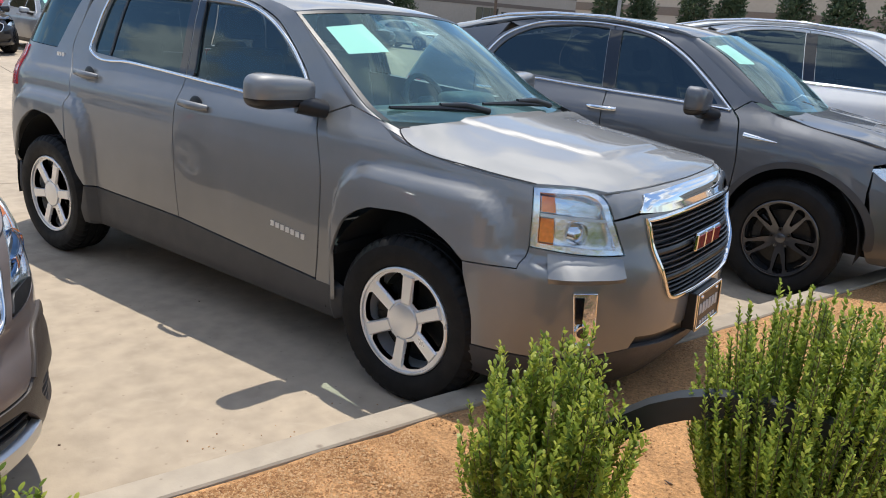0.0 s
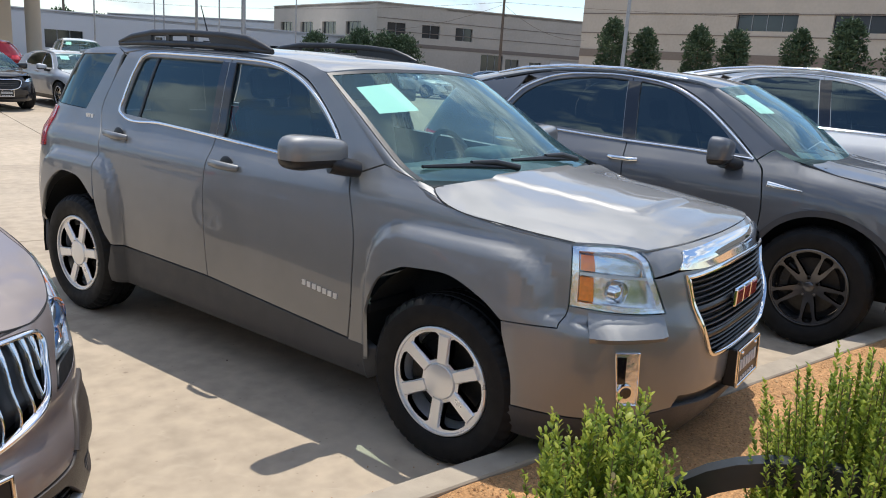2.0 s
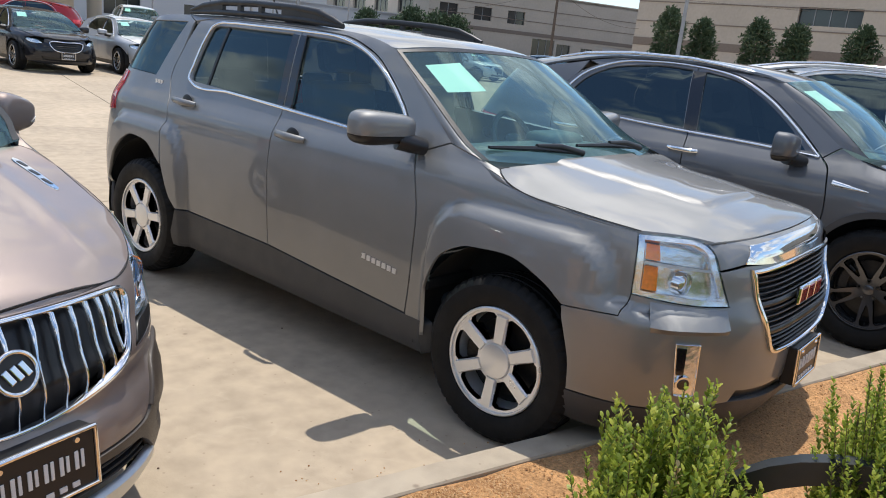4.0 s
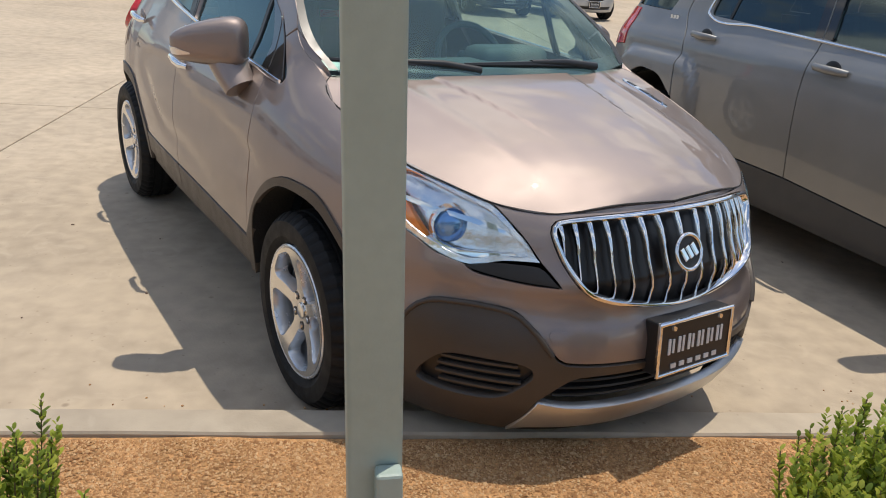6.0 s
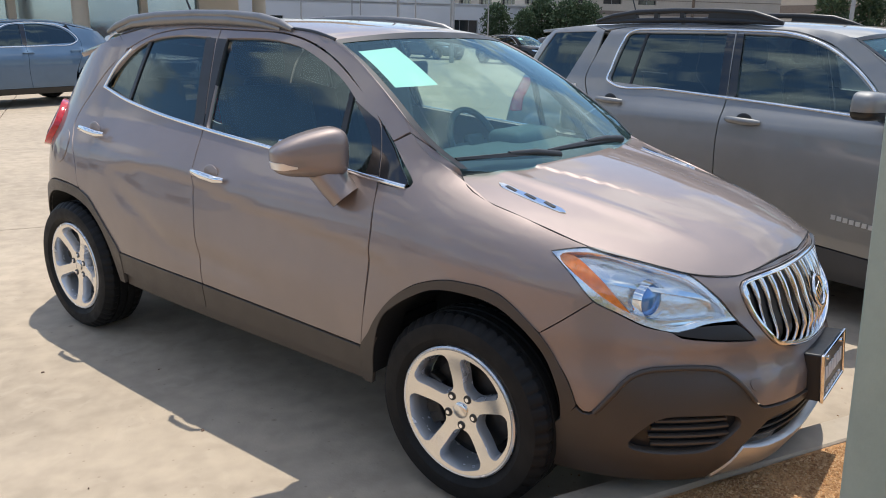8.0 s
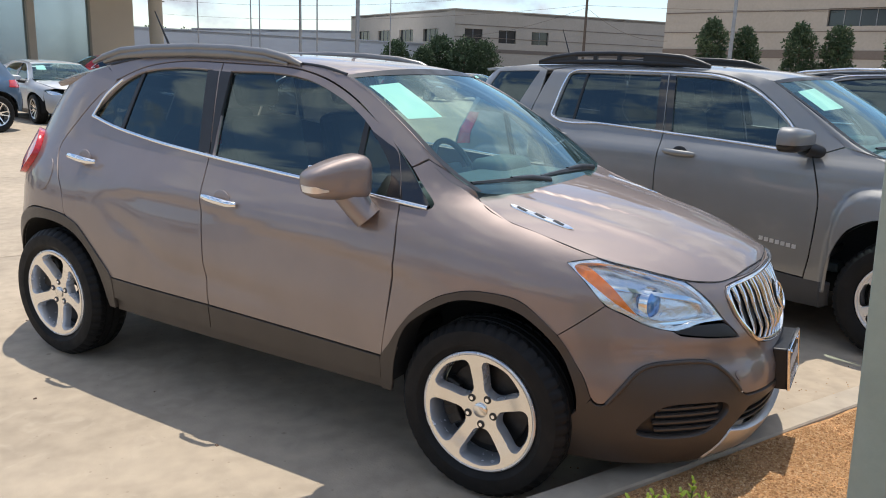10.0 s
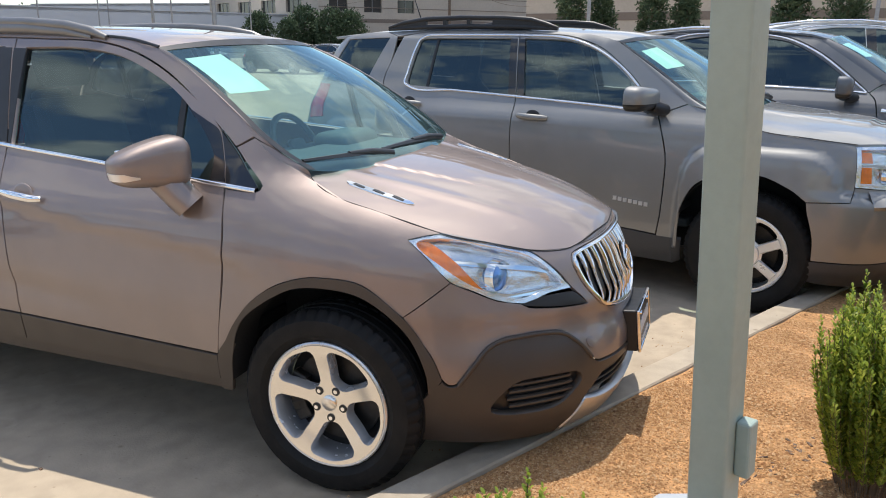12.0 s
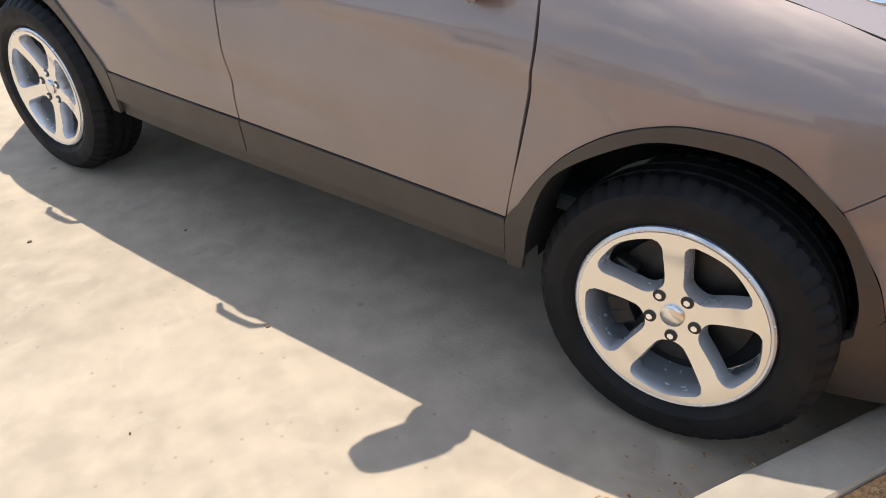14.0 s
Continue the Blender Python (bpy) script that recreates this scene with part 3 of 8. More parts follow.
def gravel_bed():
    bm = bmesh.new()
    us, vs = np.linspace(-26, 34, 420), np.concatenate([np.linspace(-8, -3.6, 18), np.linspace(-3.5, KERB_V - 0.002, 60)])
    grid = [[bm.verts.new(lot(u, v, bed_height(u, v))) for v in vs] for u in us]
    for i in range(len(us) - 1):
        for j in range(len(vs) - 1):
            bm.faces.new((grid[i][j], grid[i + 1][j], grid[i + 1][j + 1], grid[i][j + 1])).smooth = True
    bed = tagged(part("gravel_bed", bm, GRAVEL, None), "planting bed of orange-brown crushed granite", "gravel", kind="structure")
    rng = np.random.default_rng(4)
    base = np.array([(0, 0, 1), (0, 0, -0.6), (1, 0, 0), (-1, 0.1, 0), (0.1, 1, 0), (0, -1, 0.1)], float)
    tris = np.array([(0, 2, 4), (0, 4, 3), (0, 3, 5), (0, 5, 2), (1, 4, 2), (1, 3, 4), (1, 5, 3), (1, 2, 5)])
    n = 150000
    u = np.where(rng.random(n) < 0.85, rng.uniform(-2.6, 2.0, n), rng.uniform(-6, 6, n))
    v = KERB_V - 0.02 - rng.random(n) ** 1.5 * 1.9
    size = rng.uniform(0.0022, 0.0052, n) * np.where(rng.random(n) < 0.06, 1.8, 1)
    verts, faces = [], []
    for k in range(n):
        p = lot(u[k], v[k], bed_height(u[k], v[k]) + size[k] * 0.25)
        a = rng.random() * 6.28
        c, s = math.cos(a), math.sin(a)
        q = base * (1 + 0.35 * (rng.random((6, 1)) - 0.5)) * size[k] * np.array([1.25, 0.9, 0.75])
        q = np.stack([q[:, 0] * c - q[:, 1] * s, q[:, 0] * s + q[:, 1] * c, q[:, 2]], 1) + np.array(p)
        verts.append(q)
        faces.append(tris + 6 * k)
    me = bpy.data.meshes.new("gravel_stones")
    me.from_pydata(np.concatenate(verts).tolist(), [], np.concatenate(faces).tolist())
    tagged(_adopt("gravel_stones", me, STONE, None), "loose orange and tan crushed stones on the bed", "gravel", kind="stuff")


gravel_bed()


# ---- parts that the cars share ----
def full(skin):
    """A place function for a panel that spans the middle: negative a is the other half."""

    def pt(a, z):
        q = skin.point(np.abs(a), z)
        return np.stack([np.sign(a) * q[..., 0], q[..., 1], q[..., 2]], -1)

    return sheet(pt)


def warped(place, da, dz):
    """The same skin with its panel lines shifted a little by da(a) and dz(a, z)."""
    return lambda a, z: place(a + np.sign(a) * da(np.abs(a)), z + dz(np.abs(a), z))


def both(pts):
    """A line from the middle outwards and back, closed by its mirror image."""
    return [*pts, *[(-q[0], *q[1:]) for q in pts[::-1] if abs(q[0]) > 1e-6]]


def disc_place(dish, relief=None):
    """A wheel face: y, z across the wheel, x by the dish curve of the radius, facing -x."""

    def f(y, z):
        r = np.hypot(y, z)
        return np.stack([dish(r) + (relief(y, z) if relief else 0), y, z], -1)

    def place(y, z):
        e = 1e-3
        n = np.cross(f(y, z + e) - f(y, z - e), f(y + e, z) - f(y - e, z))
        return f(y, z), n / np.maximum(np.linalg.norm(n, axis=-1, keepdims=True), 1e-9)

    return place


def flank(hole, dish, wide):
    """The sloped flanks and the deep wall round one opening of a wheel face."""
    low = outline(hole, 0.012)
    top = shrunk(low, -wide)
    bm = bmesh.new()
    rings = []
    mid = low.mean(0)
    for loop, dx in ((top, 0.0), (low, 0.014), (mid + (low - mid) * 0.985, 0.045)):
        x = dish(np.hypot(loop[:, 0], loop[:, 1])) + dx
        rings.append([bm.verts.new((float(a), float(b), float(c))) for a, (b, c) in zip(x, loop)])
    for r, t in zip(rings, rings[1:]):
        for i in range(len(r)):
            j = (i + 1) % len(r)
            bm.faces.new((r[i], r[j], t[j], t[i]))
    bmesh.ops.recalc_face_normals(bm, faces=bm.faces)
    return smooth_bm(bm, 28)


def polar(r, deg, *c):
    return (r * math.cos(radians(deg)), r * math.sin(radians(deg)), *c)


def wheel(parent, R, rim, width, holes, dish, face_mat, cap, cap_mat, nuts=5, nut_r=0.057, phase=0.0, bars=(), chamfer=0.0):
    """One wheel at the parent's origin, facing -x: tyre, rim, face, cap, nuts and brake."""
    root = new("wheel")
    root.parent = parent
    n, w = 240 if chamfer or bars else 120, width / 2
    prof = [(rim + 0.004, -w + 0.022), (rim + 0.016, -w + 0.008), (rim + (R - rim) * 0.3, -w - 0.004), (rim + (R - rim) * 0.55, -w - 0.007), (rim + (R - rim) * 0.75, -w - 0.002), (R - 0.014, -w + 0.012), (R - 0.003, -w + 0.028)]
    g = [(R, -w + 0.034), (R, -w + 0.058), (R - 0.008, -w + 0.06), (R - 0.008, -w + 0.068), (R, -w + 0.07), (R, -0.006), (R - 0.008, -0.004), (R - 0.008, 0.004), (R, 0.006)]
    g += [(r, -x) for r, x in g[:5][::-1]]
    prof += g + [(r, -x) for r, x in prof[::-1]]
    bm = lathe(prof, n)
    for v in bm.verts:
        r = math.hypot(v.co.y, v.co.z)
        k = round(math.atan2(v.co.z, v.co.y) / (2 * math.pi) * n) % n
        if k % 5 == 0 and w - 0.06 < abs(v.co.x) and r > R - 0.018:
            s = 1 - 0.009 / r
            v.co.y, v.co.z = v.co.y * s, v.co.z * s
    part("tyre", smooth_bm(bm, 22), RUBBER, root)
    bm = lathe([(rim + 0.008, -w + 0.018), (rim + 0.008, -w + 0.008), (rim + 0.003, -w + 0.004), (rim - 0.004, -w + 0.006), (rim - 0.008, -w + 0.03), (rim - 0.018, -w + 0.09), (rim - 0.02, w - 0.02), (rim + 0.01, w - 0.01)], 72)
    part("rim", smooth_bm(bm, 40), POCKET if face_mat is ALLOY else face_mat, root)
    ring = [polar(rim - 0.004, 6 * k) for k in range(60)]
    part_face = panel("spokes", disc_place(dish), ring, face_mat, root, sx=1, depth=0.0 if chamfer else 0.034, gap=0.0, step=0.022, holes=[[(*q[:2], *q[2:]) for q in h] for h in holes] if not chamfer else [[tuple(q) for q in shrunk(outline(h, 0.012), -chamfer)[::1]] for h in holes], flip=True)
    if chamfer:
        for h in holes:
            part("spoke_flank", flank(h, dish, chamfer), POCKET, root)
    for b in bars:
        part("spoke_ridge", b(), face_mat, root)
    x0 = float(dish(np.array(0.0)))
    bm = lathe([(0.0001, x0 - 0.012), (cap * 0.7, x0 - 0.011), (cap * 0.93, x0 - 0.007), (cap, x0 + 0.002), (cap, x0 + 0.01)], 40)
    part("centre_cap", smooth_bm(bm, 35), cap_mat, root)
    for k in range(nuts):
        y, z = polar(nut_r, 360 / nuts * k + phase)
        bm = bmesh.new()
        xx = float(dish(np.array(nut_r)))
        rod(bm, (xx - 0.002, y, z), (xx + 0.004, y, z), 0.0155, n=18)
        part("nut_recess", bm, BLACK, root)
        bm = bmesh.new()
        rod(bm, (xx + 0.003, y, z), (xx - 0.006, y, z), 0.0095, 0.008, n=6)
        part("wheel_nut", bm, CHROME, root)
    bm = lathe([(0.06, -w + 0.10), (rim - 0.06, -w + 0.10), (rim - 0.06, -w + 0.11), (0.06, -w + 0.11)], 48)
    part("brake_disc", smooth_bm(bm, 30), IRON, root)
    bm = bmesh.new()
    for k in range(5):
        y, z = polar(rim - 0.075, -26 + 13 * k)
        box(bm, (-w + 0.09, y, z), (0.05, 0.062, 0.045), Matrix.Rotation(radians(-26 + 13 * k), 4, "X"), bevel=0.008)
    part("brake_caliper", bm, IRON, root)
    bm = lathe([(0.02, -w + 0.125), (rim - 0.02, -w + 0.125)], 40)
    part("brake_shield", bm, LINER, root)
    return root


def wheel_well(parent, y, z, r, x0, x1):
    """The dark arched liner over a wheel, between two distances from the middle, on both sides."""
    for s in (-1, 1):
        bm = bmesh.new()
        arc = [(y + r * math.cos(radians(a)), z + r * math.sin(radians(a))) for a in range(-10, 191, 10)]
        outer = [bm.verts.new((s * x1, p, q)) for p, q in arc]
        inner = [bm.verts.new((s * x0, p, q)) for p, q in arc]
        for i in range(len(arc) - 1):
            bm.faces.new((outer[i], outer[i + 1], inner[i + 1], inner[i])).smooth = True
        bm.faces.new(inner)
        part("wheel_liner", bm, LINER, parent)


def ribbon(parent, name, skin_place, line, w, h, material, sx=1, closed=False, lift=0.004):
    """A raised trim strip along a line on a skin: w wide, h proud."""
    q = np.array(line, float)
    p, n = skin_place(q[:, 0], q[:, 1])
    mir = np.array([sx, 1, 1])
    p, n = p * mir, n * mir
    bm = bmesh.new()
    rows, m = [], len(q)
    for i in range(m):
        a, b = (p[i - 1], p[(i + 1) % m]) if closed else (p[max(i - 1, 0)], p[min(i + 1, m - 1)])
        t = (b - a) / max(np.linalg.norm(b - a), 1e-9)
        u = np.cross(n[i], t)
        c = p[i] + n[i] * lift
        ww = w[i] if isinstance(w, (list, tuple, np.ndarray)) else w
        prof = [(-0.5, -1.2), (-0.5, 0.2), (-0.34, 0.8), (0, 1), (0.34, 0.8), (0.5, 0.2), (0.5, -1.2)]
        rows.append([bm.verts.new(c + u * ww * k + n[i] * h * d) for k, d in prof])
    for r, s in zip(rows, rows[1:] + ([rows[0]] if closed else [])):
        for i in range(len(r) - 1):
            bm.faces.new((r[i], r[i + 1], s[i + 1], s[i]))
    if not closed:
        bm.faces.new(rows[0]), bm.faces.new(rows[-1])
    bmesh.ops.recalc_face_normals(bm, faces=bm.faces)
    return part(name, smooth_bm(bm, 45), material, parent)


def line(pts, step=0.03):
    """An open curve through points, evenly cut."""
    p = np.array([q[:2] for q in pts], float)
    t = np.concatenate([[0], np.cumsum(np.linalg.norm(np.diff(p, axis=0), axis=1))])
    s = np.linspace(0, t[-1], max(2, int(t[-1] / step) + 1))
    fx, fy = curve(*zip(t, p[:, 0])), curve(*zip(t, p[:, 1]))
    return np.stack([fx(s), fy(s)], 1)


def plate(parent, c, tilt=0.0):
    """A dealer's black plate in a bright frame, its lettering as plain bars; c is the middle of its face."""
    root = new("number_plate")
    root.parent = parent
    root.matrix_basis = Matrix.Translation(c) @ Matrix.Rotation(radians(tilt), 4, "X")
    root["label"] = "black dealer plate in a chrome frame, pale lettering"
    part("plate_holder", box(bmesh.new(), (0, 0.03, 0), (0.31, 0.055, 0.165), bevel=0.006), BLACK, root)
    part("plate_face", box(bmesh.new(), (0, 0.0, 0), (0.3, 0.006, 0.15), bevel=0.002), PLATE, root)
    bm = bmesh.new()
    for x, z, w, h in ((0, 0.079, 0.322, 0.011), (0, -0.079, 0.322, 0.011), (-0.156, 0, 0.011, 0.168), (0.156, 0, 0.011, 0.168)):
        box(bm, (x, -0.003, z), (w, 0.013, h), bevel=0.004)
    part("plate_frame", bm, CHROME, root)
    bm = bmesh.new()
    for k in range(6):
        x = -0.105 + 0.042 * k
        box(bm, (x - 0.008, -0.0045, 0.005), (0.011, 0.004, 0.05), bevel=0.0015)
        box(bm, (x + 0.009, -0.0045, 0.005), (0.009, 0.004, 0.044 + 0.006 * (k % 2)), bevel=0.0015)
    part("plate_lettering", bm, LETTER, root)
    bm = bmesh.new()
    for k in range(6):
        box(bm, (-0.09 + 0.036 * k, -0.0045, -0.058), (0.02, 0.004, 0.014))
    part("frame_lettering", bm, LETTER, root)
    for x in (-0.1, 0.1):
        bm = bmesh.new()
        rod(bm, (x, -0.002, 0.06), (x, -0.01, 0.06), 0.009, 0.007, n=12)
        part("plate_screw", bm, CHROME, root)


def wiper(parent, a, b, h):
    """A wiper from its pivot a to the blade's end b, lying on the screen."""
    a, b = Vector(a), Vector(b)
    m = a.lerp(b, 0.52)
    root = part("wiper", tube([a + Vector((0, 0, h * 0.4)), a.lerp(m, 0.5) + Vector((0, 0, h * 1.2)), m + Vector((0, 0, h))], [0.017, 0.015, 0.011], 8), BLACK, parent)
    part("wiper_blade", tube([a.lerp(b, 0.06) + Vector((0, 0, h * 0.4)), a.lerp(b, 0.5) + Vector((0, 0, h * 0.55)), b + Vector((0, 0, h * 0.2))], [0.010, 0.015, 0.008], 6), BLACK, root)


def seat(parent, x, y, z, material, head=True, w=0.5, back=0.62):
    """A car seat facing -y: cushion, leaning back and head restraint."""
    root = part("seat_cushion", box(bmesh.new(), (x, y, z), (w, 0.5, 0.16), bevel=0.05, seg=3), material, parent)
    tilt = Matrix.Rotation(radians(-14), 4, "X")
    part("seat_back", box(bmesh.new(), (x, y + 0.30, z + back / 2), (w, 0.14, back), tilt, bevel=0.055, seg=3), material, root)
    if head:
        part("head_restraint", box(bmesh.new(), (x, y + 0.40, z + back + 0.12), (0.26, 0.09, 0.17), tilt, bevel=0.04, seg=3), material, root)


def cabin(parent, skin, y0, y1, y2, floor, belt, dash_y, hw):
    """Seats, dashboard, steering wheel and the dark tub that shows through the glass."""
    part("floor_tub", box(bmesh.new(), (0, (y0 + y2) / 2, floor), (hw * 1.7, y2 - y0, 0.06), bevel=0.02), INTERIOR, parent)
    # unseen plate, added to stop sun leaking past the tub onto the slabs
    part("floor_side", box(bmesh.new(), (0, (y0 + y2) / 2 - 0.43, floor + 0.12), (hw * 2.2, y2 - y0 - 0.9, 0.05), bevel=0.01), LINER, parent)
    bm = bmesh.new()
    box(bm, (0, dash_y + 0.12, belt - 0.16), (hw * 1.72, 0.42, 0.3), bevel=0.09, seg=4)
    box(bm, (-0.36 + 0.72, dash_y + 0.22, belt - 0.01), (0.36, 0.2, 0.1), bevel=0.045, seg=3)
    box(bm, (0, dash_y + 0.3, belt - 0.2), (0.3, 0.22, 0.34), bevel=0.05, seg=3)
    part("dashboard", smooth_bm(bm, 40), INTERIOR, parent)
    wheel_c = Vector((0.37, dash_y + 0.5, belt - 0.07))
    tilt = Matrix.Rotation(radians(62), 4, "X")
    ring = [wheel_c + tilt @ Vector((0.185 * math.cos(a), 0.185 * math.sin(a), 0)) for a in np.linspace(0, 2 * math.pi, 33)[:-1]]
    sw = part("steering_wheel", tube(ring, 0.016, 8, closed=True), INTERIOR, parent)
    bm = bmesh.new()
    box(bm, wheel_c, (0.13, 0.11, 0.05), tilt, bevel=0.025, seg=3)
    box(bm, wheel_c, (0.34, 0.035, 0.02), tilt, bevel=0.008)
    part("steering_hub", bm, INTERIOR, sw)
    for s in (-1, 1):
        seat(parent, s * 0.37, y1, floor + 0.3, SEAT_CLOTH)
        seat(parent, s * 0.35, y2 - 0.95, floor + 0.22, SEAT_CLOTH, back=0.46)
    part("mirror_inside", box(bmesh.new(), (0, dash_y + 0.62, belt + 0.3), (0.24, 0.03, 0.07), bevel=0.02, seg=3), BLACK, parent)


def mirror_shell(parent, c, s, material, cap_material, sx, stalk, split=-0.25, taper=False, sweep=0.0):
    """A door mirror: rounded housing whose lower part is of another stuff, glass and a foot to the door."""

    cs, sn = math.cos(radians(sweep)), math.sin(radians(sweep))

    def shaped(x, y, z):
        e = 0.5 if taper else 0.56
        q = [math.copysign(abs(t) ** e, t) for t in (x, y, z)]
        top = 1 - 0.16 * max(0, q[2]) * (0.5 + 0.5 * -q[0])
        back = 0.35 if q[1] > 0 else 1.0
        lean = 1 + 0.10 * q[0]
        if taper:
            lean, d = 1.0, (q[0] + 1) / 2
            top = 1.14 - 0.78 * d**1.7 if q[2] > 0 else 1.02 - 0.22 * d
            back *= 1 - 0.18 * d
        dx, dy = s[0] * q[0] * 0.5, s[1] * q[1] * 0.5 * back
        return Vector((sx * (c[0] + dx * cs - dy * sn), c[1] + dy * cs + dx * sn, c[2] + s[2] * q[2] * 0.5 * top * lean))

    bm = bmesh.new()
    bmesh.ops.create_uvsphere(bm, u_segments=32, v_segments=20, radius=1)
    for v in bm.verts:
        v.co = shaped(*v.co)
    bmesh.ops.recalc_face_normals(bm, faces=bm.faces)
    low = bm.copy()
    bmesh.ops.bisect_plane(bm, geom=bm.verts[:] + bm.edges[:] + bm.faces[:], plane_co=(0, 0, c[2] + s[2] * split), plane_no=(0, 0, 1), clear_inner=True)
    bmesh.ops.bisect_plane(low, geom=low.verts[:] + low.edges[:] + low.faces[:], plane_co=(0, 0, c[2] + s[2] * split - 0.002), plane_no=(0, 0, 1), clear_outer=True)
    root = part("door_mirror", smooth_bm(bm, 60), material, parent)
    part("mirror_base", smooth_bm(low, 60), cap_material, root)
    if taper:
        band = bmesh.new()
        rows = []
        for k in range(13):
            a, w = radians(-80 + 6.6 * k), 0.16 * min(1, 0.25 + k / 5)
            ring = []
            for h in (-0.24 - w, -0.24 + w):
                r = math.sqrt(1 - h * h)
                ring.append(shaped(r * math.cos(a) * 1.03, r * math.sin(a) * 1.05, h))
            rows.append([band.verts.new(p) for p in ring])
        for p, q in zip(rows, rows[1:]):
            band.faces.new((p[0], q[0], q[1], p[1]))
        bmesh.ops.recalc_face_normals(band, faces=band.faces)
        bmesh.ops.solidify(band, geom=band.faces[:], thickness=0.004)
        part("mirror_signal", smooth_bm(band, 40), ALLOY_SILVER, root)
    part("mirror_glass", box(bmesh.new(), (sx * (c[0] - s[1] * 0.14 * sn), c[1] + s[1] * 0.14 * cs, c[2]), (s[0] * 0.7, 0.01, s[2] * 0.55), Matrix.Rotation(radians(sx * sweep), 4, "Z"), bevel=0.004), CHROME, root)
    foot = [Vector((sx * p[0], p[1], p[2])) for p in stalk]
    part("mirror_foot", tube(foot, [0.072, 0.074, 0.08] if taper else [0.05, 0.056, 0.062], 12, flat=0.75), cap_material, root)
    return root


def roof_rail(parent, pts, r, material, sx):
    """A roof rail along points, on one side."""
    p = [(sx * x, y, z) for x, y, z in pts]
    part("roof_rail", tube(p, r, 10, flat=1.0), material, parent)


def sticker(parent, place, u0, u1, v0, v1, slant):
    """The price sheet behind the screen."""
    panel("price_sheet", place, [(u0, v0, 1), (u1, v0 + slant, 1), (u1, v1 + slant, 1), (u0, v1, 1)], PAPER, parent, sx=1, lift=-0.012, depth=0.0, gap=0, step=0.08, label="pale green price sheet inside the screen")


# ---- the brown compact crossover ----
def fast_edge(skin, ys, zs):
    """The screen's side edge, worked out once: x by v."""
    vs = np.linspace(-0.1, 1.1, 40)
    grid = np.linspace(0, skin.end * 0.7, 700)
    xs = [float(skin.point(np.interp(y, skin.point(grid, 0 * grid + z)[:, 1], grid), z)[0]) for y, z in zip(ys(vs), zs(vs))]
    return lambda v: np.interp(v, vs, xs)


def screen_place(skin, ys, zs, cy, cz):
    xe = fast_edge(skin, ys, zs)

    def f(u, v):
        w = np.abs(u) ** 2.4
        return np.stack([xe(v) * u, cy(v) + (ys(v) - cy(v)) * w, cz(v) + (zs(v) - cz(v)) * w], -1)

    return sheet(f)


def crown_place(xe, ze, zc, q=2.2, extra=None):
    """A hood or roof: its height falls from the middle line zc(y) to the edge xe(y), ze(y)."""

    def f(x, y):
        d = np.clip(np.abs(x) / xe(y), 0, 1.3)
        z = zc(y) - (zc(y) - ze(y)) * d**q
        return z + (extra(np.abs(x), y) if extra else 0)

    return field(f)


def five_spoke_holes():
    out = []
    for k in range(5):
        a = 90 + 36 + 72 * k
        out.append([polar(0.078, a - 8), polar(0.090, a - 18), polar(0.15, a - 24.5), polar(0.186, a - 26), polar(0.201, a - 22), polar(0.207, a), polar(0.201, a + 22), polar(0.186, a + 26), polar(0.15, a + 24.5), polar(0.090, a + 18), polar(0.078, a + 8)])
    return out


def headlamp(parent, P, sx, lens, inner, amber, proj, drl):
    """A headlamp unit behind its lens: bright bowl, projector, amber strip."""
    root = panel("headlamp", P, lens, LENS, parent, sx=sx, lift=0.003, depth=0.02, gap=0.002, label="clear headlamp with an amber side strip")
    panel("lamp_bowl", P, lens, LAMP_CHROME, root, sx=sx, lift=-0.055, depth=0.0, gap=0.0)
    panel("lamp_surround", P, lens, LAMP_CHROME, root, sx=sx, lift=-0.004, depth=0.055, gap=0.003, holes=[inner])
    panel("amber_reflector", P, amber, AMBER, root, sx=sx, lift=-0.012, depth=0.03, gap=0.0)
    for strip in drl:
        panel("lamp_trim", P, strip, CHROME, root, sx=sx, lift=-0.014, depth=0.03, gap=0.0)
    a, z, r, lens_mat = proj
    p, n = P(np.array([a]), np.array([z]))
    c, d = Vector(p[0]) * 1.0, Vector((0, -1, 0)).lerp(Vector(n[0]), 0.35).normalized()
    c = c - Vector(n[0]) * 0.05
    bm = bmesh.new()
    rod(bm, c, c + d * 0.03, r * 1.25, r * 1.12, n=32, caps=False)
    for v in bm.verts:
        v.co.x *= sx
    part("projector_ring", smooth_bm(bm), CHROME, root)
    bm = bmesh.new()
    bmesh.ops.create_uvsphere(bm, u_segments=28, v_segments=14, radius=r)
    rot = d.to_track_quat("Z", "Y").to_matrix()
    for v in bm.verts:
        q = rot @ Vector((v.co.x, v.co.y, v.co.z * 0.45)) + c + d * 0.012
        v.co = (q.x * sx, q.y, q.z)
    part("projector_lens", smooth_bm(bm), lens_mat, root)


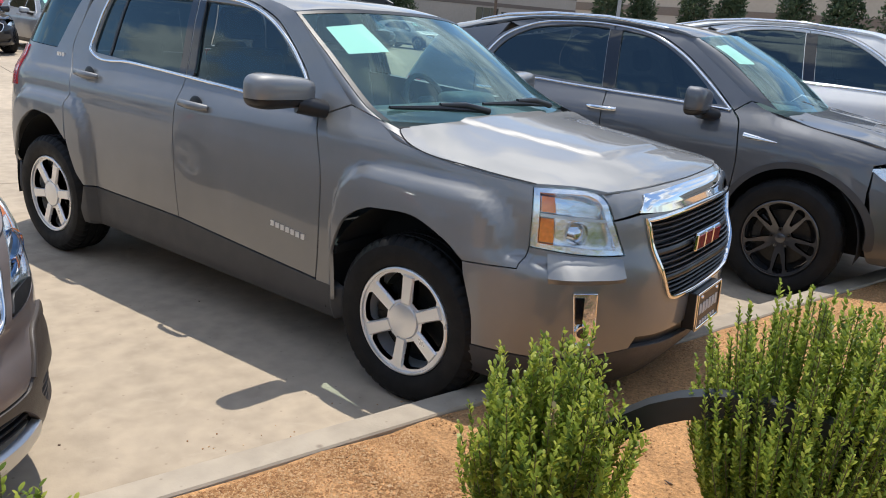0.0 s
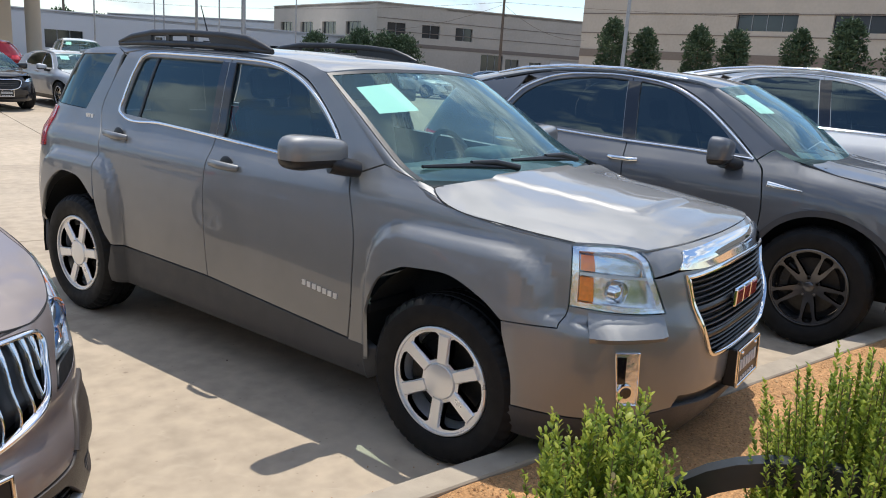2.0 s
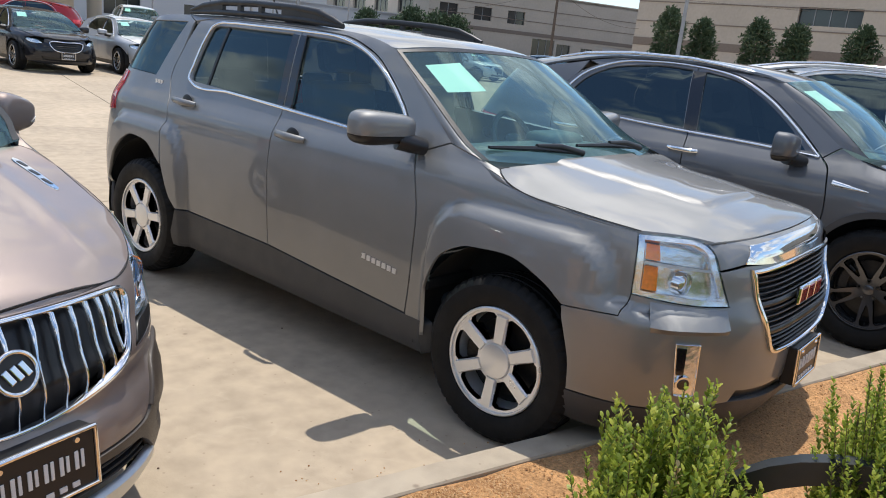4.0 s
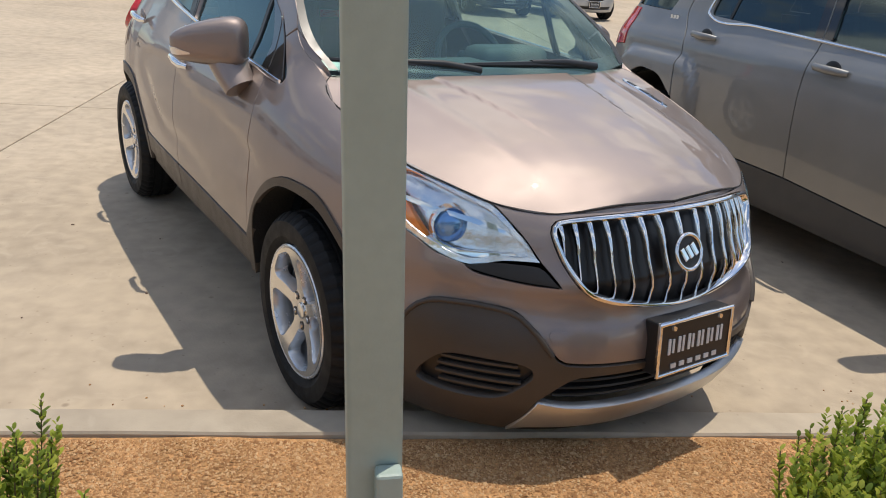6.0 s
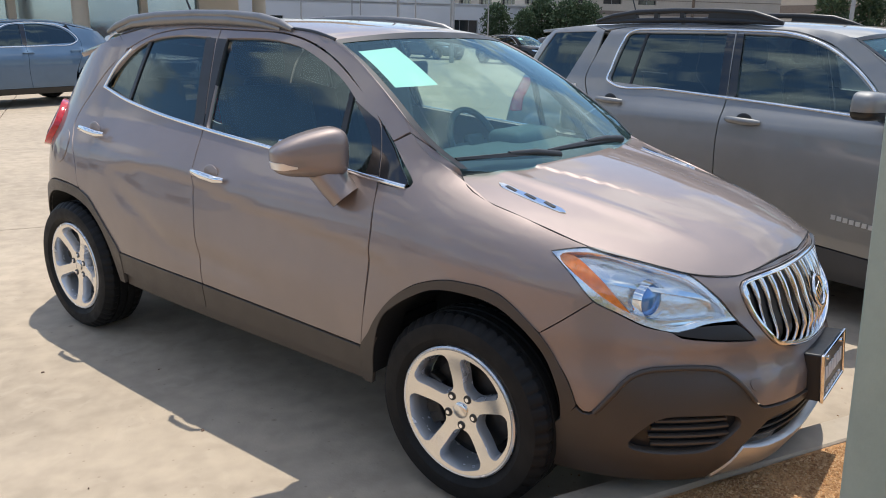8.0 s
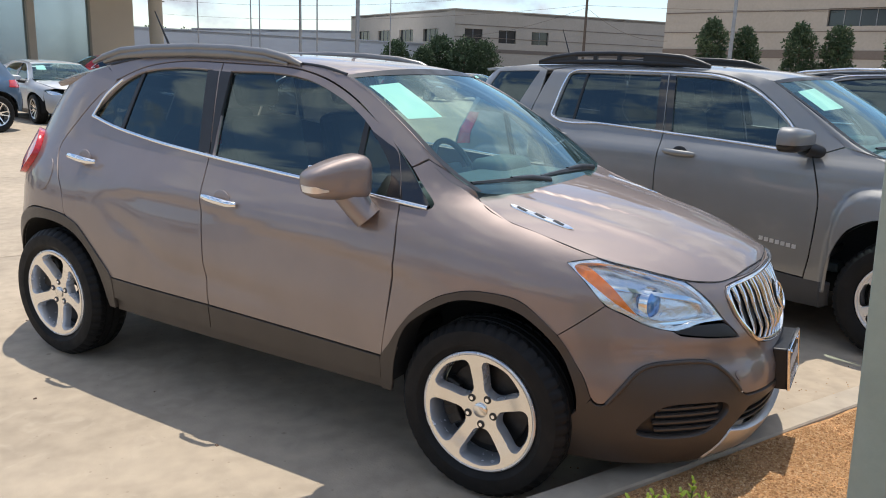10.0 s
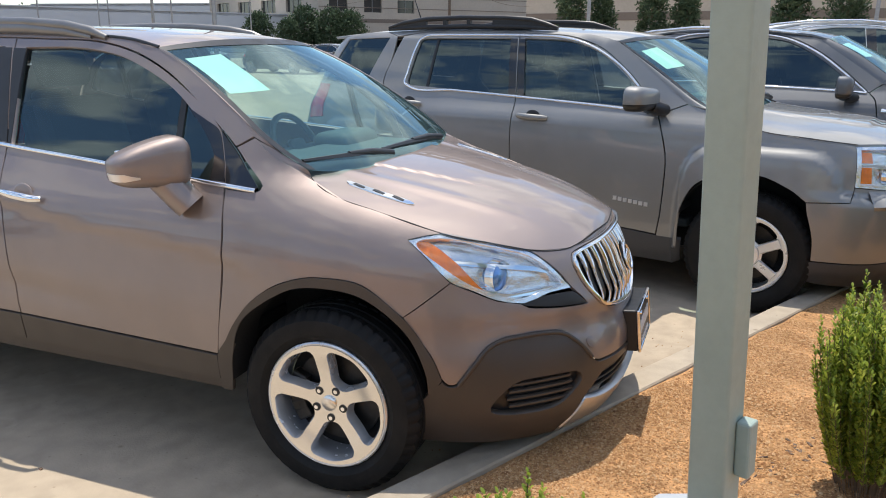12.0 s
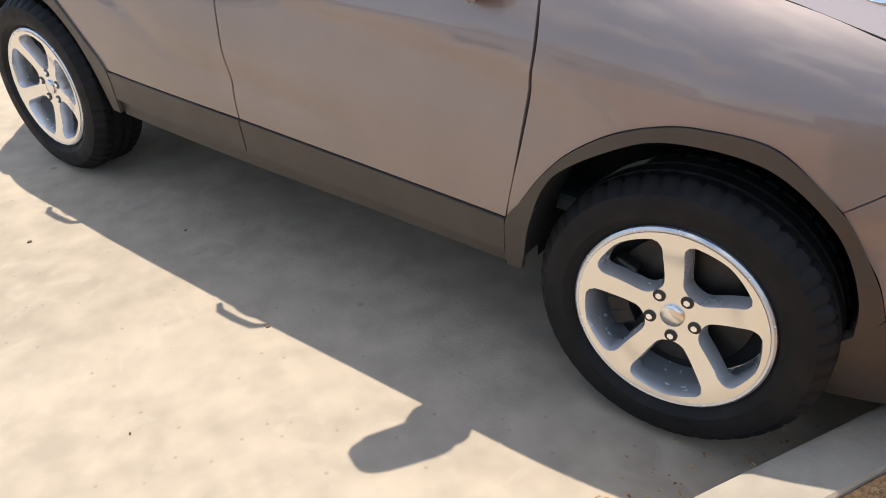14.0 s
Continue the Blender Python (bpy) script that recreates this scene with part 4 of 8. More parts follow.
def compact_car():
    car = tagged(new("crossover_car"), "brown metallic compact crossover with waterfall grille, parked nose to the kerb", "car")
    sk = compact_skin()

    def edge(place, pts):
        q = np.array(pts, float)
        return place(q[:, 0], q[:, 1])[0]

    shift = curve((0, 0), (0.15, 0.05), (0.3, 0.045), (0.45, 0.03), (0.65, 0.02), (0.92, 0), (1.2, -0.013), (1.5, -0.025), (2.2, -0.035), (3.0, -0.02), (3.5, 0), (5.0, 0))
    drop = lambda a, z: -0.022 * ramp(z, 0.5, 0.8) * (1 - 0.9 * ramp(a, 2.4, 3.3))
    P, F = warped(on(sk), shift, drop), warped(full(sk), shift, drop)
    arch_f = [(1.452, 0.38), (1.438, 0.475), (1.372, 0.645), (1.19, 0.777), (1.056, 0.80), (0.915, 0.771), (0.795, 0.655), (0.737, 0.505), (0.722, 0.40)]
    clad_f = [(1.507, 0.475), (1.46, 0.545), (1.414, 0.622), (1.347, 0.708), (1.25, 0.782), (1.15, 0.822), (1.062, 0.835), (0.921, 0.817), (0.792, 0.70), (0.721, 0.565), (0.676, 0.445)]
    arch_r = [(3.20, 0.38), (3.24, 0.52), (3.32, 0.635), (3.45, 0.72), (3.58, 0.745), (3.72, 0.725), (3.83, 0.64), (3.90, 0.52), (3.93, 0.38)]
    clad_r = [(3.148, 0.512), (3.22, 0.598), (3.37, 0.735), (3.47, 0.785), (3.58, 0.797), (3.73, 0.785), (3.87, 0.70), (3.95, 0.58), (3.985, 0.50)]
    belt = line([(1.335, 1.098), (1.55, 1.112), (2.0, 1.145), (2.562, 1.185), (3.0, 1.215), (3.25, 1.245), (3.455, 1.288)])
    fd = [(1.509, 0.478, 1), (1.484, 0.62), (1.468, 0.78), (1.457, 0.94), (1.487, 1.105), (1.56, 1.295), (1.80, 1.456), (2.0, 1.545), (2.22, 1.59), (2.45, 1.598), (2.652, 1.598, 1), (2.562, 1.185), (2.491, 0.84), (2.468, 0.62), (2.464, 0.508, 1)]
    rd = [(2.468, 0.508, 1), (2.472, 0.62), (2.495, 0.84), (2.566, 1.185), (2.656, 1.598, 1), (2.9, 1.59), (3.15, 1.55), (3.34, 1.475), (3.47, 1.375), (3.555, 1.27), (3.625, 1.135), (3.55, 1.0), (3.496, 0.9), (3.47, 0.79), (3.37, 0.737), (3.22, 0.60), (3.148, 0.514, 1)]
    fw = [(2.54, 1.192, 1), (2.585, 1.562, 1), (2.35, 1.568), (2.124, 1.545), (1.95, 1.49), (1.783, 1.41), (1.63, 1.29), (1.562, 1.205), (1.553, 1.122, 1)]
    rw = [(2.60, 1.196, 1), (2.70, 1.562, 1), (2.95, 1.556), (3.17, 1.522), (3.30, 1.462), (3.40, 1.37), (3.463, 1.298, 1), (3.22, 1.25), (2.9, 1.216)]
    panel("tow_cover", P, [(0.27, 0.57), (0.222, 0.566), (0.219, 0.538), (0.245, 0.525), (0.27, 0.54)], BROWN, car, -1, lift=0.002, depth=0.004)
    for s in (-1, 1):
        d1 = panel("front_door", P, fd, BROWN, car, s, holes=[fw], step=0.028)
        d2 = panel("rear_door", P, rd, BROWN, car, s, holes=[rw], step=0.028)
        panel("door_window", P, fw, TINT_GLASS, d1, s, lift=-0.014, depth=0, gap=-0.012)
        panel("door_window", P, rw, DARK_GLASS, d2, s, lift=-0.014, depth=0, gap=-0.012)
        panel("pillar_trim", P, [(2.548, 1.192, 1), (2.578, 1.560, 1), (2.648, 1.56, 1), (2.562, 1.192, 1)], BLACK, d1, s, lift=0.002, gap=0.002)
        panel("pillar_trim", P, [(2.568, 1.196, 1), (2.656, 1.56, 1), (2.73, 1.56, 1), (2.64, 1.2, 1)], BLACK, d2, s, lift=0.002, gap=0.002)
        panel("window_divider", P, [(1.725, 1.13, 1), (1.738, 1.385, 1), (1.765, 1.40, 1), (1.752, 1.133, 1)], BLACK, d1, s, lift=-0.008, gap=0)
        panel("window_divider", P, [(3.205, 1.246, 1), (3.165, 1.522, 1), (3.187, 1.515, 1), (3.228, 1.25, 1)], BLACK, d2, s, lift=-0.008, gap=0)
        panel("corner_trim", P, [(1.335, 1.105), (1.40, 1.165), (1.50, 1.245), (1.553, 1.29, 1), (1.484, 1.112, 1)], GLOSS_BLACK, car, s, lift=0.001, gap=0.003)
        panel("frame_trim", P, [(1.492, 1.12, 1), (1.556, 1.122, 1), (1.566, 1.205), (1.634, 1.29), (1.72, 1.362, 1), (1.62, 1.318), (1.562, 1.288), (1.525, 1.21)], GLOSS_BLACK, d1, s, lift=0.003, depth=0.006, gap=0)
        ribbon(car, "belt_trim", P, belt, 0.017, 0.006, CHROME, s)
        ribbon(car, "window_trim", P, line([(3.455, 1.288), (3.40, 1.39), (3.30, 1.478)]), 0.014, 0.006, CHROME, s)
        panel("front_wing", P, [*[(a, z) for a, z in clad_f[:1]], (1.47, 0.71), (1.452, 0.94), (1.48, 1.098, 1), (1.335, 1.095), (1.31, 1.115), (1.40, 1.18), (1.475, 1.235, 1), (1.385, 1.27, 1), (1.29, 1.215), (1.16, 1.16), (1.062, 1.122), (1.02, 1.105), (0.96, 1.078), (0.843, 1.048), (0.737, 1.012), (0.645, 0.982, 1), (0.70, 0.978), (0.765, 0.967, 1), (0.72, 0.915), (0.657, 0.83, 1), (0.798, 0.708, 1), (0.921, 0.817), (1.062, 0.835), (1.15, 0.822), (1.25, 0.782), (1.347, 0.708), (1.414, 0.622), (1.46, 0.545)], BROWN, car, s, step=0.03)
        panel("side_frame", P, [(1.478, 1.238, 1), (1.39, 1.275, 1), (1.455, 1.325), (1.616, 1.425), (1.79, 1.52), (1.918, 1.572), (2.05, 1.598), (2.24, 1.613), (2.652, 1.62), (3.15, 1.602), (3.47, 1.545, 1), (3.352, 1.478, 1), (3.15, 1.554), (2.9, 1.594), (2.656, 1.602), (2.45, 1.602), (2.22, 1.594), (2.0, 1.549), (1.80, 1.46), (1.562, 1.30)], BROWN, car, s, gap=0.003)
        panel("rear_quarter", P, [(3.474, 1.543, 1), (3.65, 1.50), (3.82, 1.44), (4.0, 1.44), (4.15, 1.47, 1), (sk.end, 1.5, 1), (sk.end, 0.5, 1), (3.99, 0.505, 1), (3.95, 0.585), (3.87, 0.705), (3.73, 0.79), (3.58, 0.802), (3.475, 0.79, 1), (3.50, 0.9), (3.555, 1.0), (3.63, 1.135), (3.56, 1.272), (3.474, 1.378), (3.356, 1.476)], BROWN, car, s, holes=[[(4.18, 1.13, 1), (4.12, 1.40, 1), (sk.end - 0.004, 1.44, 1), (sk.end - 0.004, 1.10, 1)], [(3.79, 1.06), (3.89, 1.165), (4.05, 1.155), (4.12, 1.0), (4.02, 0.93), (3.86, 0.95)]])
        panel("rear_window", P, [(4.18, 1.13, 1), (4.12, 1.40, 1), (sk.end, 1.44, 1), (sk.end, 1.10, 1)], REAR_GLASS, car, s, lift=-0.008, depth=0)
        tl = panel("tail_lamp", P, [(3.79, 1.06), (3.89, 1.165), (4.05, 1.155), (4.12, 1.0), (4.02, 0.93), (3.86, 0.95)], RED_LENS, car, s, lift=0.03, depth=0.04, gap=0.004)
        panel("fuel_flap" if s < 0 else "panel_flap", P, [(3.66 + 0.07 * math.cos(t), 0.975 + 0.085 * math.sin(t)) for t in np.linspace(0, 2 * math.pi, 13)[:-1]], BROWN, car, s, lift=0.0025, depth=0.006, gap=0)
        panel("arch_trim", P, [*clad_f[:-1], (0.690, 0.475, 1), (0.724, 0.40, 1), *arch_f[::-1][1:], (1.462, 0.335, 1), (1.507, 0.335, 1)], CLADDING, car, s, lift=0.007, depth=0.018, gap=0.001)
        panel("arch_trim", P, [*clad_r, (4.0, 0.38, 1), (3.93, 0.38, 1), *arch_r[::-1][1:-1], (3.192, 0.35, 1), (3.148, 0.35, 1)], CLADDING, car, s, lift=0.007, depth=0.018, gap=0.001)
        for arch in (arch_f, arch_r):
            q = edge(P, line(arch, 0.05))
            loft("arch_lining", q + np.array([0.004, 0, 0]), q * np.array([0.84, 1, 1]), LINER, car, s, n=1, drop=0)
        panel("door_lower_trim", P, [(1.513, 0.472, 1), (2.463, 0.503, 1), (2.463, 0.395, 1), (1.513, 0.375, 1)], CLADDING, d1, s, lift=0.004, gap=0.001)
        panel("door_lower_trim", P, [(2.469, 0.503, 1), (3.143, 0.51, 1), (3.16, 0.405, 1), (2.469, 0.395, 1)], CLADDING, d2, s, lift=0.004, gap=0.001)
        panel("sill", P, [(1.51, 0.39, 1), (3.15, 0.41, 1), (3.15, 0.335, 1), (1.51, 0.325, 1)], CLADDING, car, s, lift=-0.012, depth=0.08)
        panel("rear_bumper", P, [(3.99, 0.5, 1), (sk.end, 0.5, 1), (sk.end, 0.25, 1), (3.95, 0.27, 1), (4.0, 0.38, 1)], CLADDING, car, s)
        headlamp(car, P, s,
                 [(0.765, 0.967, 1), (0.70, 0.979), (0.637, 0.982), (0.509, 0.947), (0.41, 0.914), (0.345, 0.847), (0.297, 0.775, 1), (0.38, 0.77), (0.455, 0.747), (0.53, 0.764), (0.60, 0.802), (0.659, 0.834), (0.716, 0.91)],
                 [(0.74, 0.957), (0.637, 0.968), (0.509, 0.935), (0.42, 0.902), (0.36, 0.845), (0.325, 0.79), (0.40, 0.783), (0.46, 0.765), (0.53, 0.785), (0.60, 0.822), (0.67, 0.88)],
                 [(0.748, 0.957), (0.70, 0.963), (0.64, 0.905), (0.585, 0.825), (0.555, 0.785), (0.60, 0.806), (0.664, 0.862), (0.716, 0.925)],
                 (0.52, 0.842, 0.05, BLUE_GLASS),
                 [[(0.66, 0.905), (0.52, 0.885), (0.40, 0.865), (0.36, 0.835), (0.40, 0.85), (0.52, 0.872), (0.64, 0.89)], [(0.35, 0.79), (0.42, 0.785), (0.50, 0.782), (0.56, 0.80), (0.56, 0.79), (0.50, 0.772), (0.42, 0.773)]])
        # black panel stands for the shade in the body recess below the lamp
        panel("lamp_slot", P, [(0.468, 0.745), (0.40, 0.764), (0.30, 0.764), (0.274, 0.738), (0.255, 0.709, 1), (0.31, 0.714), (0.373, 0.721), (0.447, 0.734)], BLACK, car, s, lift=0.002, depth=0.02, gap=0.004)
        # fog recess with its slats
        fog = [(0.556, 0.352), (0.55, 0.39), (0.505, 0.452), (0.46, 0.468), (0.34, 0.468), (0.308, 0.455), (0.302, 0.425), (0.355, 0.362), (0.40, 0.343), (0.50, 0.338)]
        ribbon(car, "cladding_lip", P, line([(0.645, 0.458), (0.603, 0.532), (0.568, 0.586), (0.53, 0.612), (0.48, 0.621), (0.40, 0.623), (0.347, 0.611), (0.308, 0.571), (0.264, 0.50)]), 0.016, 0.007, CLADDING, s, lift=0.006)
        root = panel("fog_recess", P, fog, BLACK, car, s, lift=-0.024, depth=0.0, gap=-0.05)
        for z in (0.365, 0.393, 0.421, 0.447):
            w = 0.10 - abs(z - 0.4) * 0.3
            ribbon(root, "slat", P, line([(0.42 - w, z + 0.004), (0.42, z + 0.002), (0.42 + w, z - 0.004)]), 0.012, 0.007, CLADDING, s, lift=-0.012)
    # front, spanning both halves
    grille = [(0, 0.905), (0.10, 0.903), (0.20, 0.896), (0.262, 0.884), (0.275, 0.855), (0.25, 0.78), (0.205, 0.70), (0.16, 0.663), (0.08, 0.628), (0, 0.612)]
    gout = both(grille)
    fb = [(0, 0.912, 1), (0.25, 0.905), (0.34, 0.905), (0.405, 0.915, 1), (0.34, 0.845), (0.294, 0.772, 1), (0.270, 0.738), (0.25, 0.706, 1), (0.31, 0.711), (0.373, 0.718), (0.447, 0.730), (0.47, 0.747), (0.53, 0.762), (0.60, 0.80), (0.657, 0.83, 1), (0.798, 0.708, 1), (0.721, 0.565), (0.692, 0.478, 1), (0.672, 0.455), (0.645, 0.462), (0.605, 0.535), (0.57, 0.59), (0.53, 0.618), (0.48, 0.628), (0.40, 0.63), (0.345, 0.618), (0.305, 0.575), (0.262, 0.505), (0.235, 0.478), (0.1, 0.468), (0, 0.466, 1)]
    bumper = panel("front_bumper", F, both(fb), BROWN, car, 1, holes=[gout])
    fc = [(0, 0.462, 1), (0.1, 0.464), (0.235, 0.474), (0.262, 0.502), (0.305, 0.571), (0.345, 0.614), (0.40, 0.626), (0.48, 0.624), (0.53, 0.614), (0.57, 0.586), (0.605, 0.531), (0.645, 0.458), (0.672, 0.451), (0.690, 0.470, 1), (0.742, 0.40, 1), (0.752, 0.30), (0.748, 0.225, 1), (0.6, 0.212), (0.5, 0.21), (0.335, 0.215, 1), (0.30, 0.30), (0.283, 0.35, 1), (0.24, 0.40), (0.20, 0.43), (0, 0.438, 1)]
    fogs = [[(0.556, 0.352), (0.55, 0.39), (0.505, 0.452), (0.46, 0.468), (0.34, 0.468), (0.308, 0.455), (0.302, 0.425), (0.355, 0.362), (0.40, 0.343), (0.50, 0.338)]]
    panel("bumper_cladding", F, both(fc), CLADDING, car, 1, lift=0.006, depth=0.03, holes=fogs + [[(-a, z) for a, z in h[::-1]] for h in fogs])
    panel("lower_grille", F, both([(0, 0.44, 1), (0.2, 0.432), (0.245, 0.402), (0.286, 0.352, 1), (0.2, 0.335), (0, 0.328, 1)]), BLACK, car, 1, lift=-0.03, depth=0)
    for z in (0.358, 0.383, 0.408):
        ribbon(car, "lower_slat", F, line([(-0.25, z + 0.006), (0, z), (0.25, z + 0.006)]), 0.012, 0.01, BLACK, 1, lift=-0.02)
    panel("skid_plate", F, both([(0, 0.325, 1), (0.2, 0.332), (0.283, 0.35, 1), (0.302, 0.30), (0.333, 0.217, 1), (0.29, 0.24), (0.2, 0.245), (0, 0.237, 1)]), SATIN, car, 1, lift=0.012, depth=0.03)
    panel("undertray", F, both([(0, 0.235, 1), (0.2, 0.243), (0.29, 0.238), (0.4, 0.2), (0.4, 0.185, 1), (0, 0.19, 1)]), BLACK, car, 1, lift=-0.01)
    # grille: dark back, chrome ring, upright bars, round emblem of plain shapes
    panel("grille_back", F, gout, BLACK, car, 1, lift=-0.045, depth=0, gap=-0.004)
    ring = outline(gout, 0.02)
    gr = ribbon(car, "grille_frame", F, shrunk(ring, 0.007), 0.015, 0.010, CHROME, 1, closed=True, lift=0.002)
    top, bot = curve(*[(a, z) for a, z in grille[:4]], (0.275, 0.878)), curve((0, 0.615), (0.08, 0.63), (0.16, 0.667), (0.215, 0.72), (0.262, 0.83))
    for k in range(-7, 8):
        a = 0.0345 * k
        z0, z1 = float(bot(abs(a))) + 0.006, float(top(abs(a))) - 0.012
        zz = np.linspace(z0, z1, 9)
        aa = a + np.sign(a) * 0.010 * ((zz - z0) / (z1 - z0)) ** 2
        ww = 0.0058 + 0.0125 * ((zz - z0) / (z1 - z0)) ** 2
        ribbon(gr, "grille_bar", F, np.stack([aa, zz], 1), ww, 0.009, CHROME, 1, lift=-0.014)
    p, n = F(np.array([0.0]), np.array([0.787]))
    c, d = Vector(p[0]) + Vector((0, -0.012, 0)), Vector(n[0])
    rot = d.to_track_quat("Z", "Y").to_matrix().to_4x4()
    em = part("emblem_ring", tube([c + rot @ Vector((0.052 * math.cos(t), 0.052 * math.sin(t), 0)) for t in np.linspace(0, 2 * math.pi, 37)[:-1]], 0.0065, 8, closed=True), CHROME, gr)
    bm = bmesh.new()
    rod(bm, c - d * 0.01, c - d * 0.002, 0.05, n=36)
    part("emblem_disc", bm, BLACK, em)
    for k in (-1, 0, 1):
        part("emblem_shield", box(bmesh.new(), c + rot @ Vector((0.022 * k, 0.006 * k, 0.002)), (0.017, 0.042, 0.006), rot @ Matrix.Rotation(0.5, 4, "Z"), bevel=0.003), CHROME, em)
    plate(car, (0, -0.972, 0.512), tilt=-6)
    # hood, cowl, screen, roof
    hx = curve((-0.82, 0.31), (-0.74, 0.40), (-0.64, 0.525), (-0.526, 0.606), (-0.376, 0.678), (-0.126, 0.715), (0.02, 0.73), (0.12, 0.715))
    hz = curve((-0.82, 0.868), (-0.74, 0.878), (-0.64, 0.893), (-0.526, 0.923), (-0.376, 0.957), (-0.126, 1.027), (0.02, 1.070), (0.12, 1.113), (0.2, 1.145))
    hc = curve((-0.82, 0.88), (-0.79, 0.912), (-0.74, 0.942), (-0.65, 0.978), (-0.5, 1.02), (-0.2, 1.08), (0.0, 1.11), (0.14, 1.125))
    crease = lambda x, y: 0.006 * np.exp(-(((x - (0.47 + 0.14 * y)) / 0.04) ** 2)) * ramp(y, -0.75, -0.4) + 0.007 * (1 - ramp(x, 0.29 + 0.2 * y, 0.307 + 0.2 * y)) * ramp(y, -0.55, -0.1)
    hood_line = [(0, -0.806), (0.16, -0.794), (0.32, -0.766), (0.40, -0.735), (0.525, -0.638), (0.605, -0.523), (0.676, -0.374), (0.70, -0.22), (0.716, -0.10), (0.728, 0.01), (0.712, 0.085), (0.67, 0.135), (0.4, 0.08), (0.2, 0.055), (0, 0.045)]
    hood = panel("hood", crown_place(hx, hz, hc, 2.3, crease), both(hood_line), BROWN, car, 1, depth=0.025, step=0.015)
    for s in (-1, 1):
        seam = [(0.62, 0.125), (0.672, 0.134), (0.712, 0.086), (0.728, 0.01), (0.716, -0.10), (0.70, -0.22), (0.676, -0.374), (0.605, -0.523), (0.525, -0.638), (0.40, -0.735), (0.32, -0.766), (0.16, -0.794), (0.0, -0.806)]
        ribbon(hood, "hood_seam", crown_place(hx, hz, hc, 2.3, crease), line(seam, 0.03), 0.004, 0.001, LINER, s, lift=-0.0002)
        for k in range(3):
            if k == 0:
                vent = panel("hood_vent", crown_place(hx, hz, hc, 2.3, crease), [(0.578, 0.03), (0.590, 0.04), (0.602, 0.02), (0.602, -0.10), (0.592, -0.205), (0.582, -0.22), (0.570, -0.195), (0.574, -0.09)], CHROME, hood, s, lift=0.005, depth=0.010, gap=0)
            x, y = 0.590 - 0.004 * k, -0.012 - 0.074 * k
            panel("vent_slot", crown_place(hx, hz, hc, 2.3, crease), [(x - 0.009, y + 0.021), (x + 0.004, y + 0.023), (x + 0.009, y - 0.019), (x - 0.003, y - 0.021)], BLACK, vent, s, lift=0.0065, depth=0.003, gap=0)
    ys, zs = curve((0, 0.185), (0.25, 0.33), (0.5, 0.50), (0.75, 0.685), (1.0, 0.845)), curve((0, 1.172), (0.25, 1.264), (0.5, 1.374), (0.75, 1.478), (1.0, 1.548))
    cy, cz = curve((0, 0.04), (0.5, 0.37), (1.0, 0.765)), curve((0, 1.105), (0.5, 1.362), (1.0, 1.585))
    W = screen_place(sk, ys, zs, cy, cz)
    ws = panel("windscreen", W, [(-1, -0.09, 1), (-0.6, -0.03), (0, 0), (0.6, -0.03), (1, -0.09, 1), (1, 0.5), (1, 1, 1), (0, 1), (-1, 1, 1), (-1, 0.5)], CAR_GLASS, car, 1, depth=0.0, gap=0.008, step=0.07)
    for s in (-1, 1):
        panel("screen_seal", W, [(s * 0.955, -0.07, 1), (s * 1.0, -0.08, 1), (s * 1.0, 1.0, 1), (s * 0.965, 1.0, 1)], BLACK, ws, 1, lift=0.002, depth=0, gap=0, step=0.04)
    panel("screen_band", W, [(-1, 0.955, 1), (0, 0.945), (1, 0.955, 1), (1, 1, 1), (0, 1), (-1, 1, 1)], BLACK, ws, 1, lift=0.002, depth=0, gap=0, step=0.05)
    HOOD = crown_place(hx, hz, hc, 2.3, crease)
    for s in (-1, 1):
        loft("pillar_cover", edge(W, [(1.0, v) for v in np.linspace(0, 1, 12)]), edge(P, line([(1.39, 1.275), (1.455, 1.325), (1.616, 1.425), (1.79, 1.52), (1.918, 1.572)])), BROWN, car, s)
        loft("wing_lip", [*edge(HOOD, [(0.712, 0.085), (0.728, 0.01), (0.716, -0.10), (0.70, -0.22), (0.676, -0.374), (0.605, -0.523)])], edge(P, [(1.062, 1.122), (1.02, 1.105), (0.96, 1.078), (0.843, 1.048), (0.737, 1.012), (0.645, 0.982)]), BROWN, car, s, drop=0.006)
        loft("cowl_corner", [*edge(W, [(1.0, 0.0), (1.0, -0.08)]), *edge(HOOD, [(0.67, 0.135), (0.712, 0.085)])], edge(P, [(1.385, 1.27), (1.29, 1.215), (1.16, 1.16), (1.062, 1.122)]), BROWN, car, s, n=3, drop=0.003)
        loft("nose_lip", edge(HOOD, [(0, -0.806), (0.16, -0.794), (0.32, -0.766), (0.40, -0.735)]), edge(F, [(0.001, 0.912), (0.12, 0.91), (0.25, 0.905), (0.34, 0.905), (0.405, 0.915)]), BROWN, car, s, drop=0.006)
    sticker(car, W, -0.90, -0.60, 0.56, 0.88, 0.02)
    bm = bmesh.new()
    rows = []
    for u in np.linspace(-1, 1, 25):
        x = 0.66 * u
        rows.append([bm.verts.new((x, 0.01 + 0.06 * u * u, 1.083 - 0.01 * u * u)), bm.verts.new((x, 0.07 + 0.09 * u * u, 1.098 + 0.02 * u * u)), bm.verts.new((x * 1.03, 0.14 + 0.08 * u * u, 1.130 + 0.03 * u * u))])
    for a, b in zip(rows, rows[1:]):
        for i in range(2):
            bm.faces.new((a[i], b[i], b[i + 1], a[i + 1])).smooth = True
    part("cowl", bm, BLACK, car)
    wiper(car, (-0.10, 0.085, 1.125), (-0.66, 0.175, 1.165), 0.016)
